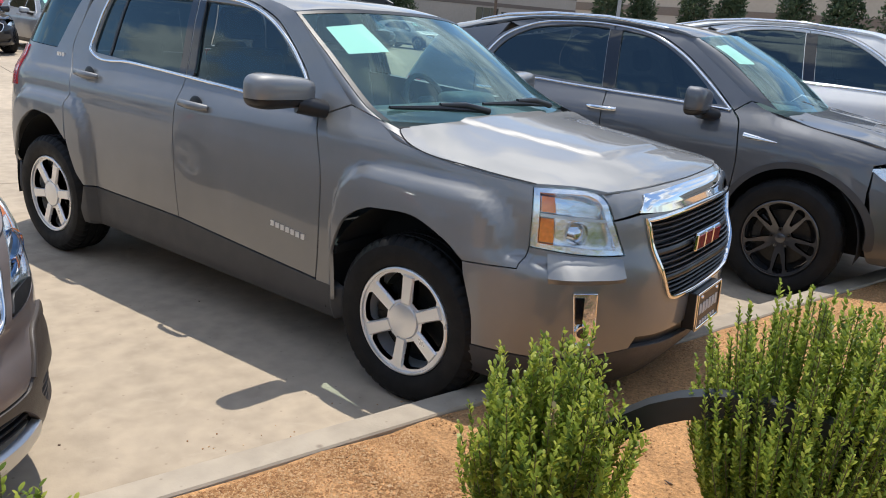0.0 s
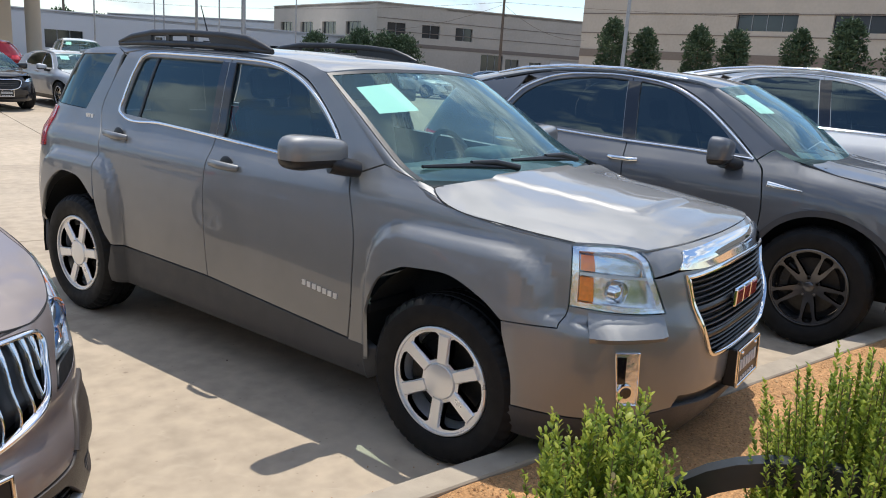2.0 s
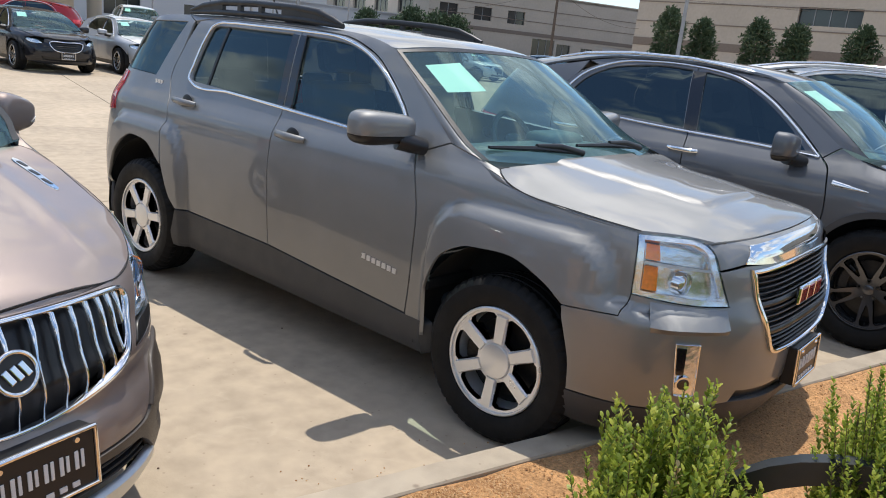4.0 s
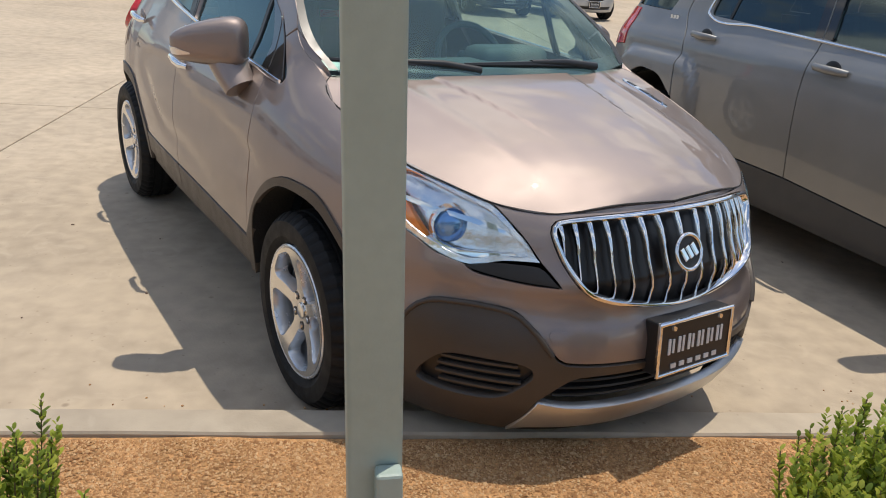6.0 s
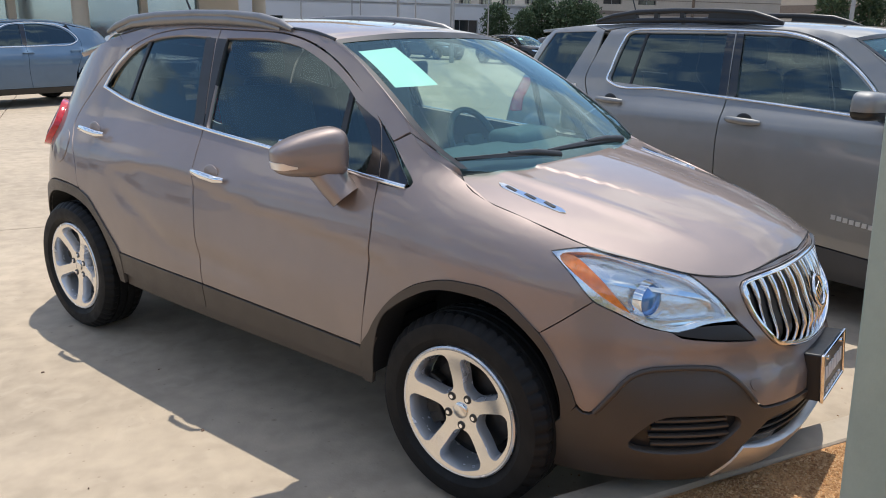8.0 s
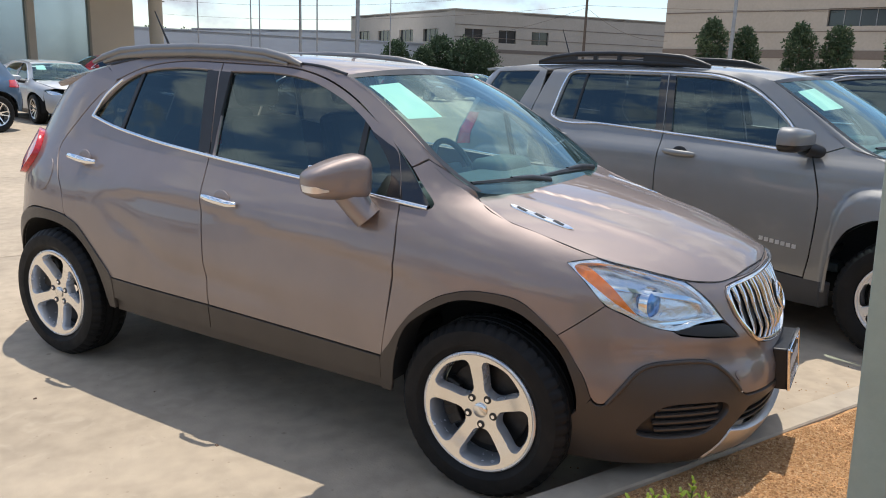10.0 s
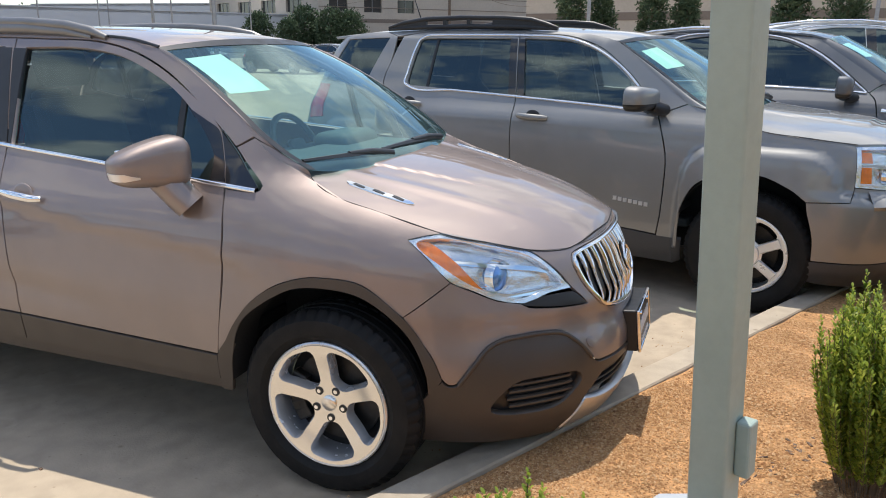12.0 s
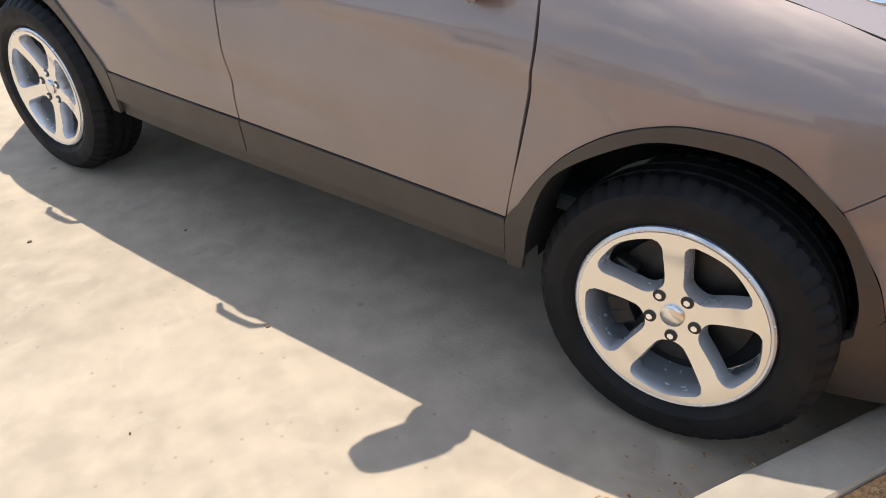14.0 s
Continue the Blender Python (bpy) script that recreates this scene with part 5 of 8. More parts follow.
    wiper(car, (0.48, 0.095, 1.13), (-0.16, 0.10, 1.150), 0.016)
    rx = curve((0.75, 0.60), (0.84, 0.58), (1.19, 0.545), (1.6, 0.525), (2.14, 0.53), (2.45, 0.53), (2.72, 0.555), (3.0, 0.57))
    rz = curve((0.75, 1.515), (0.84, 1.548), (1.0, 1.572), (1.19, 1.592), (1.6, 1.607), (2.14, 1.592), (2.42, 1.545), (2.72, 1.455), (3.0, 1.38))
    rc = curve((0.75, 1.578), (0.85, 1.597), (1.1, 1.622), (1.6, 1.636), (2.1, 1.626), (2.6, 1.585), (3.0, 1.51))
    panel("roof", crown_place(rx, rz, rc, 2.8), both([(0, 0.768), (0.3, 0.782), (0.5, 0.82), (0.577, 0.85), (0.56, 1.0), (0.544, 1.19), (0.524, 1.6), (0.528, 2.1), (0.53, 2.42), (0.55, 2.7), (0.5, 2.93), (0.3, 2.97), (0, 2.98)]), BROWN, car, 1, depth=0.02)
    for s in (-1, 1):
        ribbon(car, "roof_gutter", P, line([(1.918, 1.574), (2.05, 1.60), (2.24, 1.615), (2.652, 1.622), (3.15, 1.604), (3.45, 1.55)]), 0.012, 0.003, BLACK, s, lift=0.002)
        rp = [(0.555, 1.10, 1.585), (0.55, 1.18, 1.61), (0.54, 1.32, 1.632), (0.53, 1.55, 1.645), (0.525, 1.8, 1.647), (0.53, 2.1, 1.638), (0.533, 2.32, 1.62), (0.54, 2.46, 1.585), (0.545, 2.54, 1.555)]
        roof_rail(car, rp, [0.010, 0.018, 0.02, 0.02, 0.02, 0.02, 0.02, 0.018, 0.01], RAIL_GREY, s)
        part("rail_base", tube([(s * (x - 0.004), y, z - 0.024) for x, y, z in rp[1:-1]], [0.012, 0.022, 0.026, 0.026, 0.026, 0.022, 0.014], 10), RAIL_GREY, car)
        mirror_shell(car, (0.925, 0.625, 1.17), (0.275, 0.19, 0.175), BROWN, BROWN, s, [(0.845, 0.52, 1.015), (0.862, 0.555, 1.06), (0.876, 0.60, 1.12)], split=-0.40, taper=True, sweep=28)
        for y, z, x in ((1.315, 0.997, 0.846), (2.33, 1.085, 0.787)):
            cup = bmesh.new()
            bmesh.ops.create_uvsphere(cup, u_segments=20, v_segments=10, radius=1)
            for v in cup.verts:
                v.co = (s * (x - 0.004 + 0.008 * v.co.x), y + 0.05 * v.co.y, z + 0.042 * v.co.z)
            cup_ob = part("handle_cup", smooth_bm(cup), BROWN, car)
            part("door_handle", tube([(s * (x + 0.012), y - 0.10, z - 0.012), (s * (x + 0.036), y - 0.07, z - 0.008), (s * (x + 0.04), y, z), (s * (x + 0.036), y + 0.07, z + 0.006), (s * (x + 0.012), y + 0.10, z + 0.008)], [0.009, 0.013, 0.014, 0.013, 0.009], 10, flat=1.25), CHROME, cup_ob)
    for y in (0.0, 2.555):
        wheel_well(car, y, 0.345, 0.44, 0.5, 0.685)
    bm = bmesh.new()
    box(bm, (0, 1.28, 0.41), (1.42, 1.65, 0.22), bevel=0.05)
    box(bm, (0, -0.42, 0.5), (0.84, 0.6, 0.46), bevel=0.12, seg=3)
    box(bm, (0, 2.85, 0.5), (1.1, 0.5, 0.4), bevel=0.08)
    part("underbody", bm, LINER, car)
    cabin(car, sk, 0.35, 1.15, 2.95, 0.42, 1.12, 0.32, 0.74)
    dish = curve((0.0, -0.074), (0.08, -0.078), (0.13, -0.084), (0.19, -0.098), (0.23, -0.104))
    first = wheel(car, 0.345, 0.228, 0.215, five_spoke_holes(), dish, ALLOY, 0.03, ALLOY, 5, 0.056, phase=126, chamfer=0.006)
    first.matrix_basis = pose(-0.757, 0, 0.345, -6, 0, 0)
    for x, y, turn, a in ((-0.757, 2.555, 0, 34), (0.757, 0, 180, 20), (0.757, 2.555, 180, 0)):
        copy_thing(first, pose(x, y, 0.345, a, 0, turn)).parent = car
    part("antenna", tube([(0.0, 2.55, 1.60), (0.0, 2.62, 1.72), (0.0, 2.70, 1.86)], [0.009, 0.006, 0.003], 8), BLACK, car)
    car.matrix_basis = pose(0.04, 0, 0)
    return car


compact = compact_car()


# ---- the grey boxy crossover ----
def six_spoke_holes():
    out = []
    for k in range(6):
        a = 60 * k
        out.append([polar(0.096, a - 12, 1), polar(0.142, a - 18.5, 1), polar(0.198, a - 21.5), polar(0.212, a - 17), polar(0.216, a), polar(0.212, a + 17), polar(0.198, a + 21.5), polar(0.142, a + 18.5, 1), polar(0.096, a + 12, 1)])
    return out


def spoke_pad(angle, r0, r1, w0, w1, x0, x1, h):
    """A raised face along one spoke."""

    def make():
        bm = bmesh.new()
        m = Matrix.Rotation(radians(angle), 4, "X")
        top = [(x0 - h, r0, -w0), (x0 - h, r0, w0), (x1 - h, r1, w1), (x1 - h, r1, -w1)]
        low = [(x0, r0 - 0.004, -w0 - 0.006), (x0, r0 - 0.004, w0 + 0.006), (x1, r1 + 0.004, w1 + 0.006), (x1, r1 + 0.004, -w1 - 0.006)]
        tv, lv = [bm.verts.new(m @ Vector(q)) for q in top], [bm.verts.new(m @ Vector(q)) for q in low]
        bm.faces.new(tv)
        for i in range(4):
            bm.faces.new((lv[i], lv[(i + 1) % 4], tv[(i + 1) % 4], tv[i]))
        bmesh.ops.recalc_face_normals(bm, faces=bm.faces)
        return bm

    return make


def boxy_car():
    car = tagged(new("crossover_car"), "grey metallic boxy crossover with square wheel arches and black roof rails", "car")
    sk = boxy_skin()

    def edge(place, pts):
        q = np.array(pts, float)
        return place(q[:, 0], q[:, 1])[0]

    shift = lambda a: 0.03 * ramp(a, 0, 0.35) + 0.07 * ramp(a, 3.0, 4.3) + 0.025 * ramp(a, 0.1, 0.3) * (1 - ramp(a, 0.4, 0.6))
    drop = lambda a, z: -0.05 * (1 - ramp(a, 1.0, 4.2)) * (1 - 0.6 * ramp(z, 1.2, 1.6))
    P, F = warped(on(sk), shift, drop), warped(full(sk), shift, drop)
    arch_f = [(1.851, 0.315, 1), (1.838, 0.585), (1.755, 0.79), (1.62, 0.868), (1.50, 0.888), (1.305, 0.895), (1.142, 0.835), (1.044, 0.72), (0.995, 0.56), (0.979, 0.43, 1)]
    arch_r = [(3.84, 0.36, 1), (3.88, 0.60), (3.94, 0.745), (4.085, 0.85), (4.20, 0.872), (4.338, 0.865), (4.48, 0.755), (4.56, 0.60), (4.60, 0.42, 1)]
    fd = [(1.973, 0.448, 1), (1.954, 0.61), (1.947, 0.925), (1.99, 1.10), (2.03, 1.192, 1), (2.10, 1.262), (2.20, 1.375), (2.43, 1.54), (2.6, 1.607), (2.75, 1.636), (3.08, 1.65, 1), (3.02, 1.225), (3.018, 0.98), (2.99, 0.505, 1)]
    rd = [(2.994, 0.505, 1), (3.022, 0.98), (3.024, 1.225), (3.084, 1.65, 1), (3.5, 1.652), (3.86, 1.642), (3.99, 1.62, 1), (4.05, 1.45), (4.09, 1.275), (3.99, 1.10), (3.96, 0.95), (3.93, 0.76, 1), (3.86, 0.58), (3.80, 0.508, 1)]
    fw = [(2.095, 1.225, 1), (2.21, 1.35), (2.44, 1.512), (2.62, 1.582), (2.76, 1.607), (3.035, 1.615, 1), (2.975, 1.248, 1)]
    rw = [(3.075, 1.25, 1), (3.13, 1.615, 1), (3.80, 1.603), (3.835, 1.58), (3.885, 1.30), (3.86, 1.272)]
    for s in (-1, 1):
        d1 = panel("front_door", P, fd, GREY, car, s, holes=[fw])
        d2 = panel("rear_door", P, rd, GREY, car, s, holes=[rw], step=0.026)
        panel("door_window", P, fw, TINT_GLASS, d1, s, lift=-0.014, depth=0, gap=-0.012)
        panel("door_window", P, rw, DARK_GLASS, d2, s, lift=-0.014, depth=0, gap=-0.012)
        panel("pillar_trim", P, [(2.965, 1.25, 1), (3.03, 1.612, 1), (3.078, 1.612, 1), (3.018, 1.25, 1)], GLOSS_BLACK, d1, s, lift=0.002, gap=0.001)
        panel("pillar_trim", P, [(3.03, 1.25, 1), (3.088, 1.612, 1), (3.14, 1.612, 1), (3.085, 1.25, 1)], GLOSS_BLACK, d2, s, lift=0.002, gap=0.001)
        panel("window_divider", P, [(3.715, 1.268, 1), (3.69, 1.606, 1), (3.706, 1.605, 1), (3.732, 1.27, 1)], BLACK, d2, s, lift=-0.008, gap=0)
        ribbon(car, "window_trim", P, line([(2.05, 1.205), (2.5, 1.222), (3.0, 1.236), (3.5, 1.25), (3.86, 1.258), (3.905, 1.28), (3.895, 1.36), (3.86, 1.54), (3.84, 1.595), (3.80, 1.618), (3.70, 1.627), (3.5, 1.63), (3.28, 1.632), (3.06, 1.632), (2.76, 1.623), (2.62, 1.597), (2.44, 1.527), (2.20, 1.362), (2.085, 1.235), (2.05, 1.205)], 0.025), 0.016, 0.006, CHROME, s)
        panel("front_wing", P, [(1.052, 0.77, 1), (1.142, 0.835), (1.305, 0.895), (1.50, 0.888), (1.62, 0.868), (1.755, 0.79), (1.838, 0.585), (1.851, 0.38, 1), (1.968, 0.38, 1), (1.968, 0.448), (1.949, 0.61), (1.942, 0.925), (1.985, 1.10), (2.024, 1.193, 1), (1.86, 1.262, 1), (1.737, 1.237), (1.66, 1.215), (1.60, 1.208, 1), (1.53, 1.172), (1.30, 1.14), (1.068, 1.11), (0.846, 1.09, 1), (0.846, 0.862, 1), (0.856, 0.785, 1)], GREY, car, s, step=0.024)
        panel("side_frame", P, [(2.026, 1.197, 1), (1.862, 1.266, 1), (2.0, 1.36), (2.13, 1.447), (2.30, 1.56), (2.395, 1.613), (2.55, 1.645), (2.75, 1.662), (3.2, 1.672), (3.8, 1.668), (4.15, 1.652, 1), (4.04, 1.617, 1), (3.86, 1.646), (3.5, 1.656), (3.084, 1.654), (2.75, 1.64), (2.6, 1.611), (2.43, 1.544), (2.20, 1.379), (2.10, 1.266)], GREY, car, s, gap=0.003)
        panel("rear_quarter", P, [(4.045, 1.618, 1), (4.155, 1.652, 1), (4.4, 1.64), (4.7, 1.60, 1), (sk.end, 1.6, 1), (sk.end, 0.5, 1), (4.62, 0.5, 1), (4.57, 0.60), (4.485, 0.76), (4.34, 0.872), (4.20, 0.88), (4.085, 0.857), (3.94, 0.755, 1), (3.966, 0.95), (3.996, 1.10), (4.096, 1.275), (4.055, 1.45)], GREY, car, s, holes=[[(4.11, 1.608, 1), (4.56, 1.592, 1), (4.72, 1.275, 1), (4.27, 1.262, 1)], [(4.63, 1.25, 1), (4.78, 1.25, 1), (4.76, 0.98, 1), (4.60, 1.0, 1)], [(4.95, 1.54, 1), (sk.end - 0.004, 1.54, 1), (sk.end - 0.004, 1.2, 1), (4.95, 1.2, 1)]], step=0.03)
        panel("quarter_window", P, [(4.11, 1.608, 1), (4.56, 1.592, 1), (4.72, 1.275, 1), (4.27, 1.262, 1)], DARK_GLASS, car, s, lift=-0.006, depth=0)
        panel("rear_window", P, [(4.95, 1.54, 1), (sk.end, 1.54, 1), (sk.end, 1.2, 1), (4.95, 1.2, 1)], DARK_GLASS, car, s, lift=-0.006, depth=0)
        panel("tail_lamp", P, [(4.63, 1.25, 1), (4.78, 1.25, 1), (4.76, 0.98, 1), (4.60, 1.0, 1)], RED_LENS, car, s, lift=0.008, depth=0.03)
        panel("sill", P, [(1.86, 0.442, 1), (1.965, 0.442, 1), (2.985, 0.50, 1), (3.80, 0.503, 1), (3.845, 0.36, 1), (3.84, 0.27, 1), (1.86, 0.27, 1)], GREY_CLADDING, car, s, depth=0.06, lift=0.002)
        panel("rear_bumper", P, [(4.62, 0.495, 1), (sk.end, 0.495, 1), (sk.end, 0.28, 1), (4.6, 0.3, 1)], GREY_CLADDING, car, s)
        # square headlamp with two amber blocks
        lens = [(0.845, 1.088, 1), (0.72, 1.093), (0.64, 1.089), (0.60, 1.062), (0.575, 0.985), (0.520, 0.858, 1), (0.677, 0.854), (0.845, 0.862, 1)]
        hl = panel("headlamp", P, lens, LENS, car, s, lift=0.003, depth=0.02, gap=0.0, label="square clear headlamp with amber blocks")
        panel("lamp_bowl", P, lens, LAMP_CHROME, hl, s, lift=-0.06, depth=0, gap=0)
        panel("lamp_surround", P, lens, LAMP_CHROME, hl, s, lift=-0.006, depth=0.055, gap=0.003, holes=[[(0.822, 1.07, 1), (0.66, 1.075), (0.62, 1.05), (0.60, 0.985), (0.556, 0.876, 1), (0.82, 0.88, 1)]])
        for z0, z1 in ((1.0, 1.06), (0.885, 0.975)):
            panel("amber_reflector", P, [(0.818, z1, 1), (0.775, z1, 1), (0.77, z0, 1), (0.818, z0, 1)], AMBER, hl, s, lift=-0.012, depth=0.03, gap=0)
        panel("lamp_trim", P, [(0.82, 0.994, 1), (0.60, 0.99, 1), (0.597, 0.98, 1), (0.82, 0.983, 1)], SATIN, hl, s, lift=-0.008, depth=0.03, gap=0)
        panel("main_beam", P, [(0.755, 1.055), (0.65, 1.055), (0.62, 1.03), (0.618, 1.005), (0.755, 1.008)], LENS, hl, s, lift=-0.03, depth=0.02, gap=0)
        p, n = P(np.array([0.70]), np.array([0.925]))
        c, d = Vector(p[0]) - Vector(n[0]) * 0.045, Vector((0.2, -1, 0)).normalized()
        bm = bmesh.new()
        rod(bm, c, c + d * 0.03, 0.047, 0.043, n=32, caps=False)
        for v in bm.verts:
            v.co.x *= s
        part("projector_ring", smooth_bm(bm), CHROME, hl)
        bm = bmesh.new()
        bmesh.ops.create_uvsphere(bm, u_segments=24, v_segments=12, radius=0.036)
        for v in bm.verts:
            v.co = (s * (c.x + v.co.x), c.y - 0.012 + v.co.y * 0.6, c.z + v.co.z)
        part("projector_lens", smooth_bm(bm), CHROME, hl)
        # the ledge under the headlamp
        k = np.linspace(0, 1, 14)
        rows = []
        for a0, a1, z0, z1, out in ((0.785, 0.53, 0.845, 0.846, 0.002), (0.755, 0.515, 0.765, 0.776, 0.040), (0.752, 0.513, 0.744, 0.756, -0.002)):
            p, n = P(a0 + (a1 - a0) * k, z0 + (z1 - z0) * k)
            rows.append(p + n * (out * np.minimum(1, 4 * np.minimum(k + 0.01, 1.06 - k)))[:, None])
        loft("bumper_ledge", rows[0], rows[1], GREY, car, s, drop=0)
        loft("bumper_brow", rows[1], rows[2], GREY, car, s, n=2, drop=0)
        # fog lamp in an upright chrome recess
        fg = [(0.674, 0.718, 1), (0.606, 0.718, 1), (0.586, 0.498, 1), (0.646, 0.503, 1)]
        ffr = ribbon(car, "fog_frame", P, outline(fg, 0.02), 0.006, 0.006, CHROME, s, closed=True)
        panel("fog_back", P, fg, LAMP_CHROME, ffr, s, lift=0.002, depth=0.004, gap=0)
        panel("fog_slot", P, [(0.667, 0.70, 1), (0.640, 0.70, 1), (0.632, 0.59, 1), (0.653, 0.59, 1)], GLOSS_BLACK, ffr, s, lift=0.005, depth=0.004, gap=0)
        p, n = P(np.array([0.628]), np.array([0.556]))
        c, d = Vector(p[0]), Vector(n[0])
        bm = bmesh.new()
        rod(bm, c - d * 0.02, c + d * 0.012, 0.036, 0.032, n=28)
        for v in bm.verts:
            v.co.x *= s
        part("fog_lamp", smooth_bm(bm), CHROME, ffr)
        bm = bmesh.new()
        rod(bm, c + d * 0.006, c + d * 0.015, 0.027, 0.022, n=28)
        for v in bm.verts:
            v.co.x *= s
        part("fog_glass", smooth_bm(bm), GLOSS_BLACK, ffr)
        # mirror, handles, badges
        mirror_shell(car, (1.0, 0.69, 1.262), (0.33, 0.20, 0.15), GREY, BLACK, s, [(0.82, 0.575, 1.185), (0.87, 0.60, 1.195), (0.93, 0.64, 1.212)], split=-0.2, sweep=8)
        for y, z, x in ((1.445, 1.10, 0.862), (2.46, 1.147, 0.836)):
            cup = bmesh.new()
            bmesh.ops.create_uvsphere(cup, u_segments=20, v_segments=10, radius=1)
            for v in cup.verts:
                v.co = (s * (x - 0.004 + 0.008 * v.co.x), y + 0.055 * v.co.y, z + 0.045 * v.co.z)
            cup_ob = part("handle_cup", smooth_bm(cup), BLACK, car)
            part("door_handle", tube([(s * (x + 0.012), y - 0.11, z - 0.004), (s * (x + 0.036), y - 0.08, z - 0.002), (s * (x + 0.042), y, z), (s * (x + 0.036), y + 0.08, z + 0.004), (s * (x + 0.012), y + 0.11, z + 0.004)], [0.011, 0.016, 0.017, 0.016, 0.011], 10, flat=1.25), GREY, cup_ob)
        bm = bmesh.new()
        for k in range(7):
            p, n = P(np.array([2.045 + 0.034 * k]), np.array([0.633 + 0.003 * k]))
            box(bm, (s * (p[0][0] + 0.002), p[0][1], p[0][2]), (0.006, 0.024, 0.026))
        part("door_badge", bm, ALLOY_SILVER, d1)
        bm = bmesh.new()
        for k in range(3):
            p, n = P(np.array([4.17 + 0.03 * k]), np.array([1.225]))
            box(bm, (s * (p[0][0] + 0.002), p[0][1], p[0][2]), (0.005, 0.02, 0.024))
        part("trim_badge", bm, ALLOY_SILVER, car)
        rp = [(0.60, 1.40, 1.678), (0.598, 1.48, 1.70), (0.595, 1.60, 1.732), (0.592, 1.8, 1.745), (0.592, 2.15, 1.75), (0.592, 2.45, 1.742), (0.597, 2.66, 1.715), (0.60, 2.80, 1.68)]
        roof_rail(car, rp, [0.010, 0.018, 0.02, 0.02, 0.02, 0.02, 0.018, 0.010], BLACK, s)
        for y0, y1 in ((1.45, 1.90), (2.08, 2.11), (2.28, 2.31), (2.46, 2.74)):
            k = np.linspace(y0, y1, 8)
            z1 = np.interp(k, [p[1] for p in rp], [p[2] for p in rp])
            bm = bmesh.new()
            side = [[bm.verts.new((s * x, y, z)) for y, z in zip([*k, *k[::-1]], [*z1, *(0 * k + 1.672)])] for x in (0.582, 0.608)]
            bm.faces.new(side[0]), bm.faces.new(side[1][::-1])
            for i in range(16):
                bm.faces.new((side[0][i - 1], side[0][i], side[1][i], side[1][i - 1]))
            bmesh.ops.recalc_face_normals(bm, faces=bm.faces)
            part("rail_web", bm, BLACK, car)
        part("rail_base", tube([(s * 0.598, y, z) for y, z in ((1.40, 1.672), (1.7, 1.685), (2.1, 1.690), (2.5, 1.683), (2.80, 1.668))], [0.012, 0.018, 0.018, 0.018, 0.012], 8), BLACK, car)
    # front end
    grille = [(0, 1.0), (0.2, 0.999), (0.418, 0.99, 1), (0.385, 0.87), (0.335, 0.75), (0.295, 0.675), (0.26, 0.652), (0.15, 0.642), (0, 0.638)]
    gout = both(grille)
    fb = [(0, 1.012, 1), (0.44, 1.008, 1), (0.572, 0.985, 1), (0.518, 0.856, 1), (0.677, 0.852), (0.846, 0.860, 1), (0.856, 0.784, 1), (1.052, 0.768, 1), (1.044, 0.72), (0.995, 0.56), (0.979, 0.43, 1), (0.718, 0.43), (0.53, 0.45), (0.43, 0.462, 1), (0.41, 0.512, 1), (0.3, 0.505), (0, 0.50, 1)]
    panel("front_bumper", F, both(fb), GREY, car, 1, holes=[gout], step=0.03)
    panel("lower_valance", F, both([(0, 0.42, 1), (0.38, 0.462), (0.53, 0.444), (0.718, 0.424), (0.985, 0.424, 1), (0.985, 0.30), (0.7, 0.26), (0, 0.25, 1)]), GREY_CLADDING, car, 1, lift=-0.004, depth=0.03)
    panel("lower_grille", F, both([(0, 0.505, 1), (0.41, 0.515, 1), (0.42, 0.46, 1), (0, 0.41, 1)]), BLACK, car, 1, lift=-0.03, depth=0)
    panel("chrome_visor", F, both([(0, 1.084), (0.2, 1.083), (0.405, 1.076, 1), (0.452, 1.014, 1), (0.30, 1.006), (0.13, 1.006), (0, 1.006)]), CHROME, car, 1, lift=0.006, depth=0.02, gap=0.002)
    gb = panel("grille_back", F, gout, BLACK, car, 1, lift=-0.04, depth=0, gap=-0.004)
    ribbon(gb, "grille_frame", F, shrunk(outline(gout, 0.02), 0.006), 0.022, 0.012, CHROME, 1, closed=True, lift=0.002)
    for k in range(16):
        z = 0.66 + 0.0215 * k
        w = float(np.interp(z, [0.64, 0.675, 0.75, 0.87, 0.99], [0.2, 0.29, 0.33, 0.38, 0.41]))
        thick = 0.03 if k in (4, 9) else 0.009
        ribbon(gb, "grille_bar", F, line([(-w, z), (0, z), (w, z)]), thick, 0.012, BLACK, 1, lift=-0.012)
    # plain three-block emblem
    p, n = F(np.array([0.0]), np.array([0.85]))
    bm = bmesh.new()
    for k in (-1, 0, 1):
        box(bm, (0.104 * k, p[0][1] - 0.016, 0.80), (0.10, 0.022, 0.082), bevel=0.01)
    em = part("emblem", bm, CHROME, gb)
    bm = bmesh.new()
    for k in (-1, 0, 1):
        box(bm, (0.104 * k, p[0][1] - 0.027, 0.80), (0.078, 0.006, 0.058), bevel=0.004)
    part("emblem_face", bm, RED_PAINT, em)
    plate(car, (0, -1.0, 0.50), tilt=-3)
    hx = curve((-0.84, 0.52), (-0.77, 0.60), (-0.66, 0.70), (-0.509, 0.795), (-0.283, 0.845), (0.10, 0.845), (0.2, 0.82))
    hz = curve((-0.84, 1.02), (-0.77, 1.035), (-0.66, 1.045), (-0.509, 1.047), (-0.283, 1.07), (0.10, 1.13), (0.2, 1.18))
    hc = curve((-0.83, 1.035), (-0.78, 1.06), (-0.65, 1.092), (-0.3, 1.135), (0.1, 1.175), (0.3, 1.20))
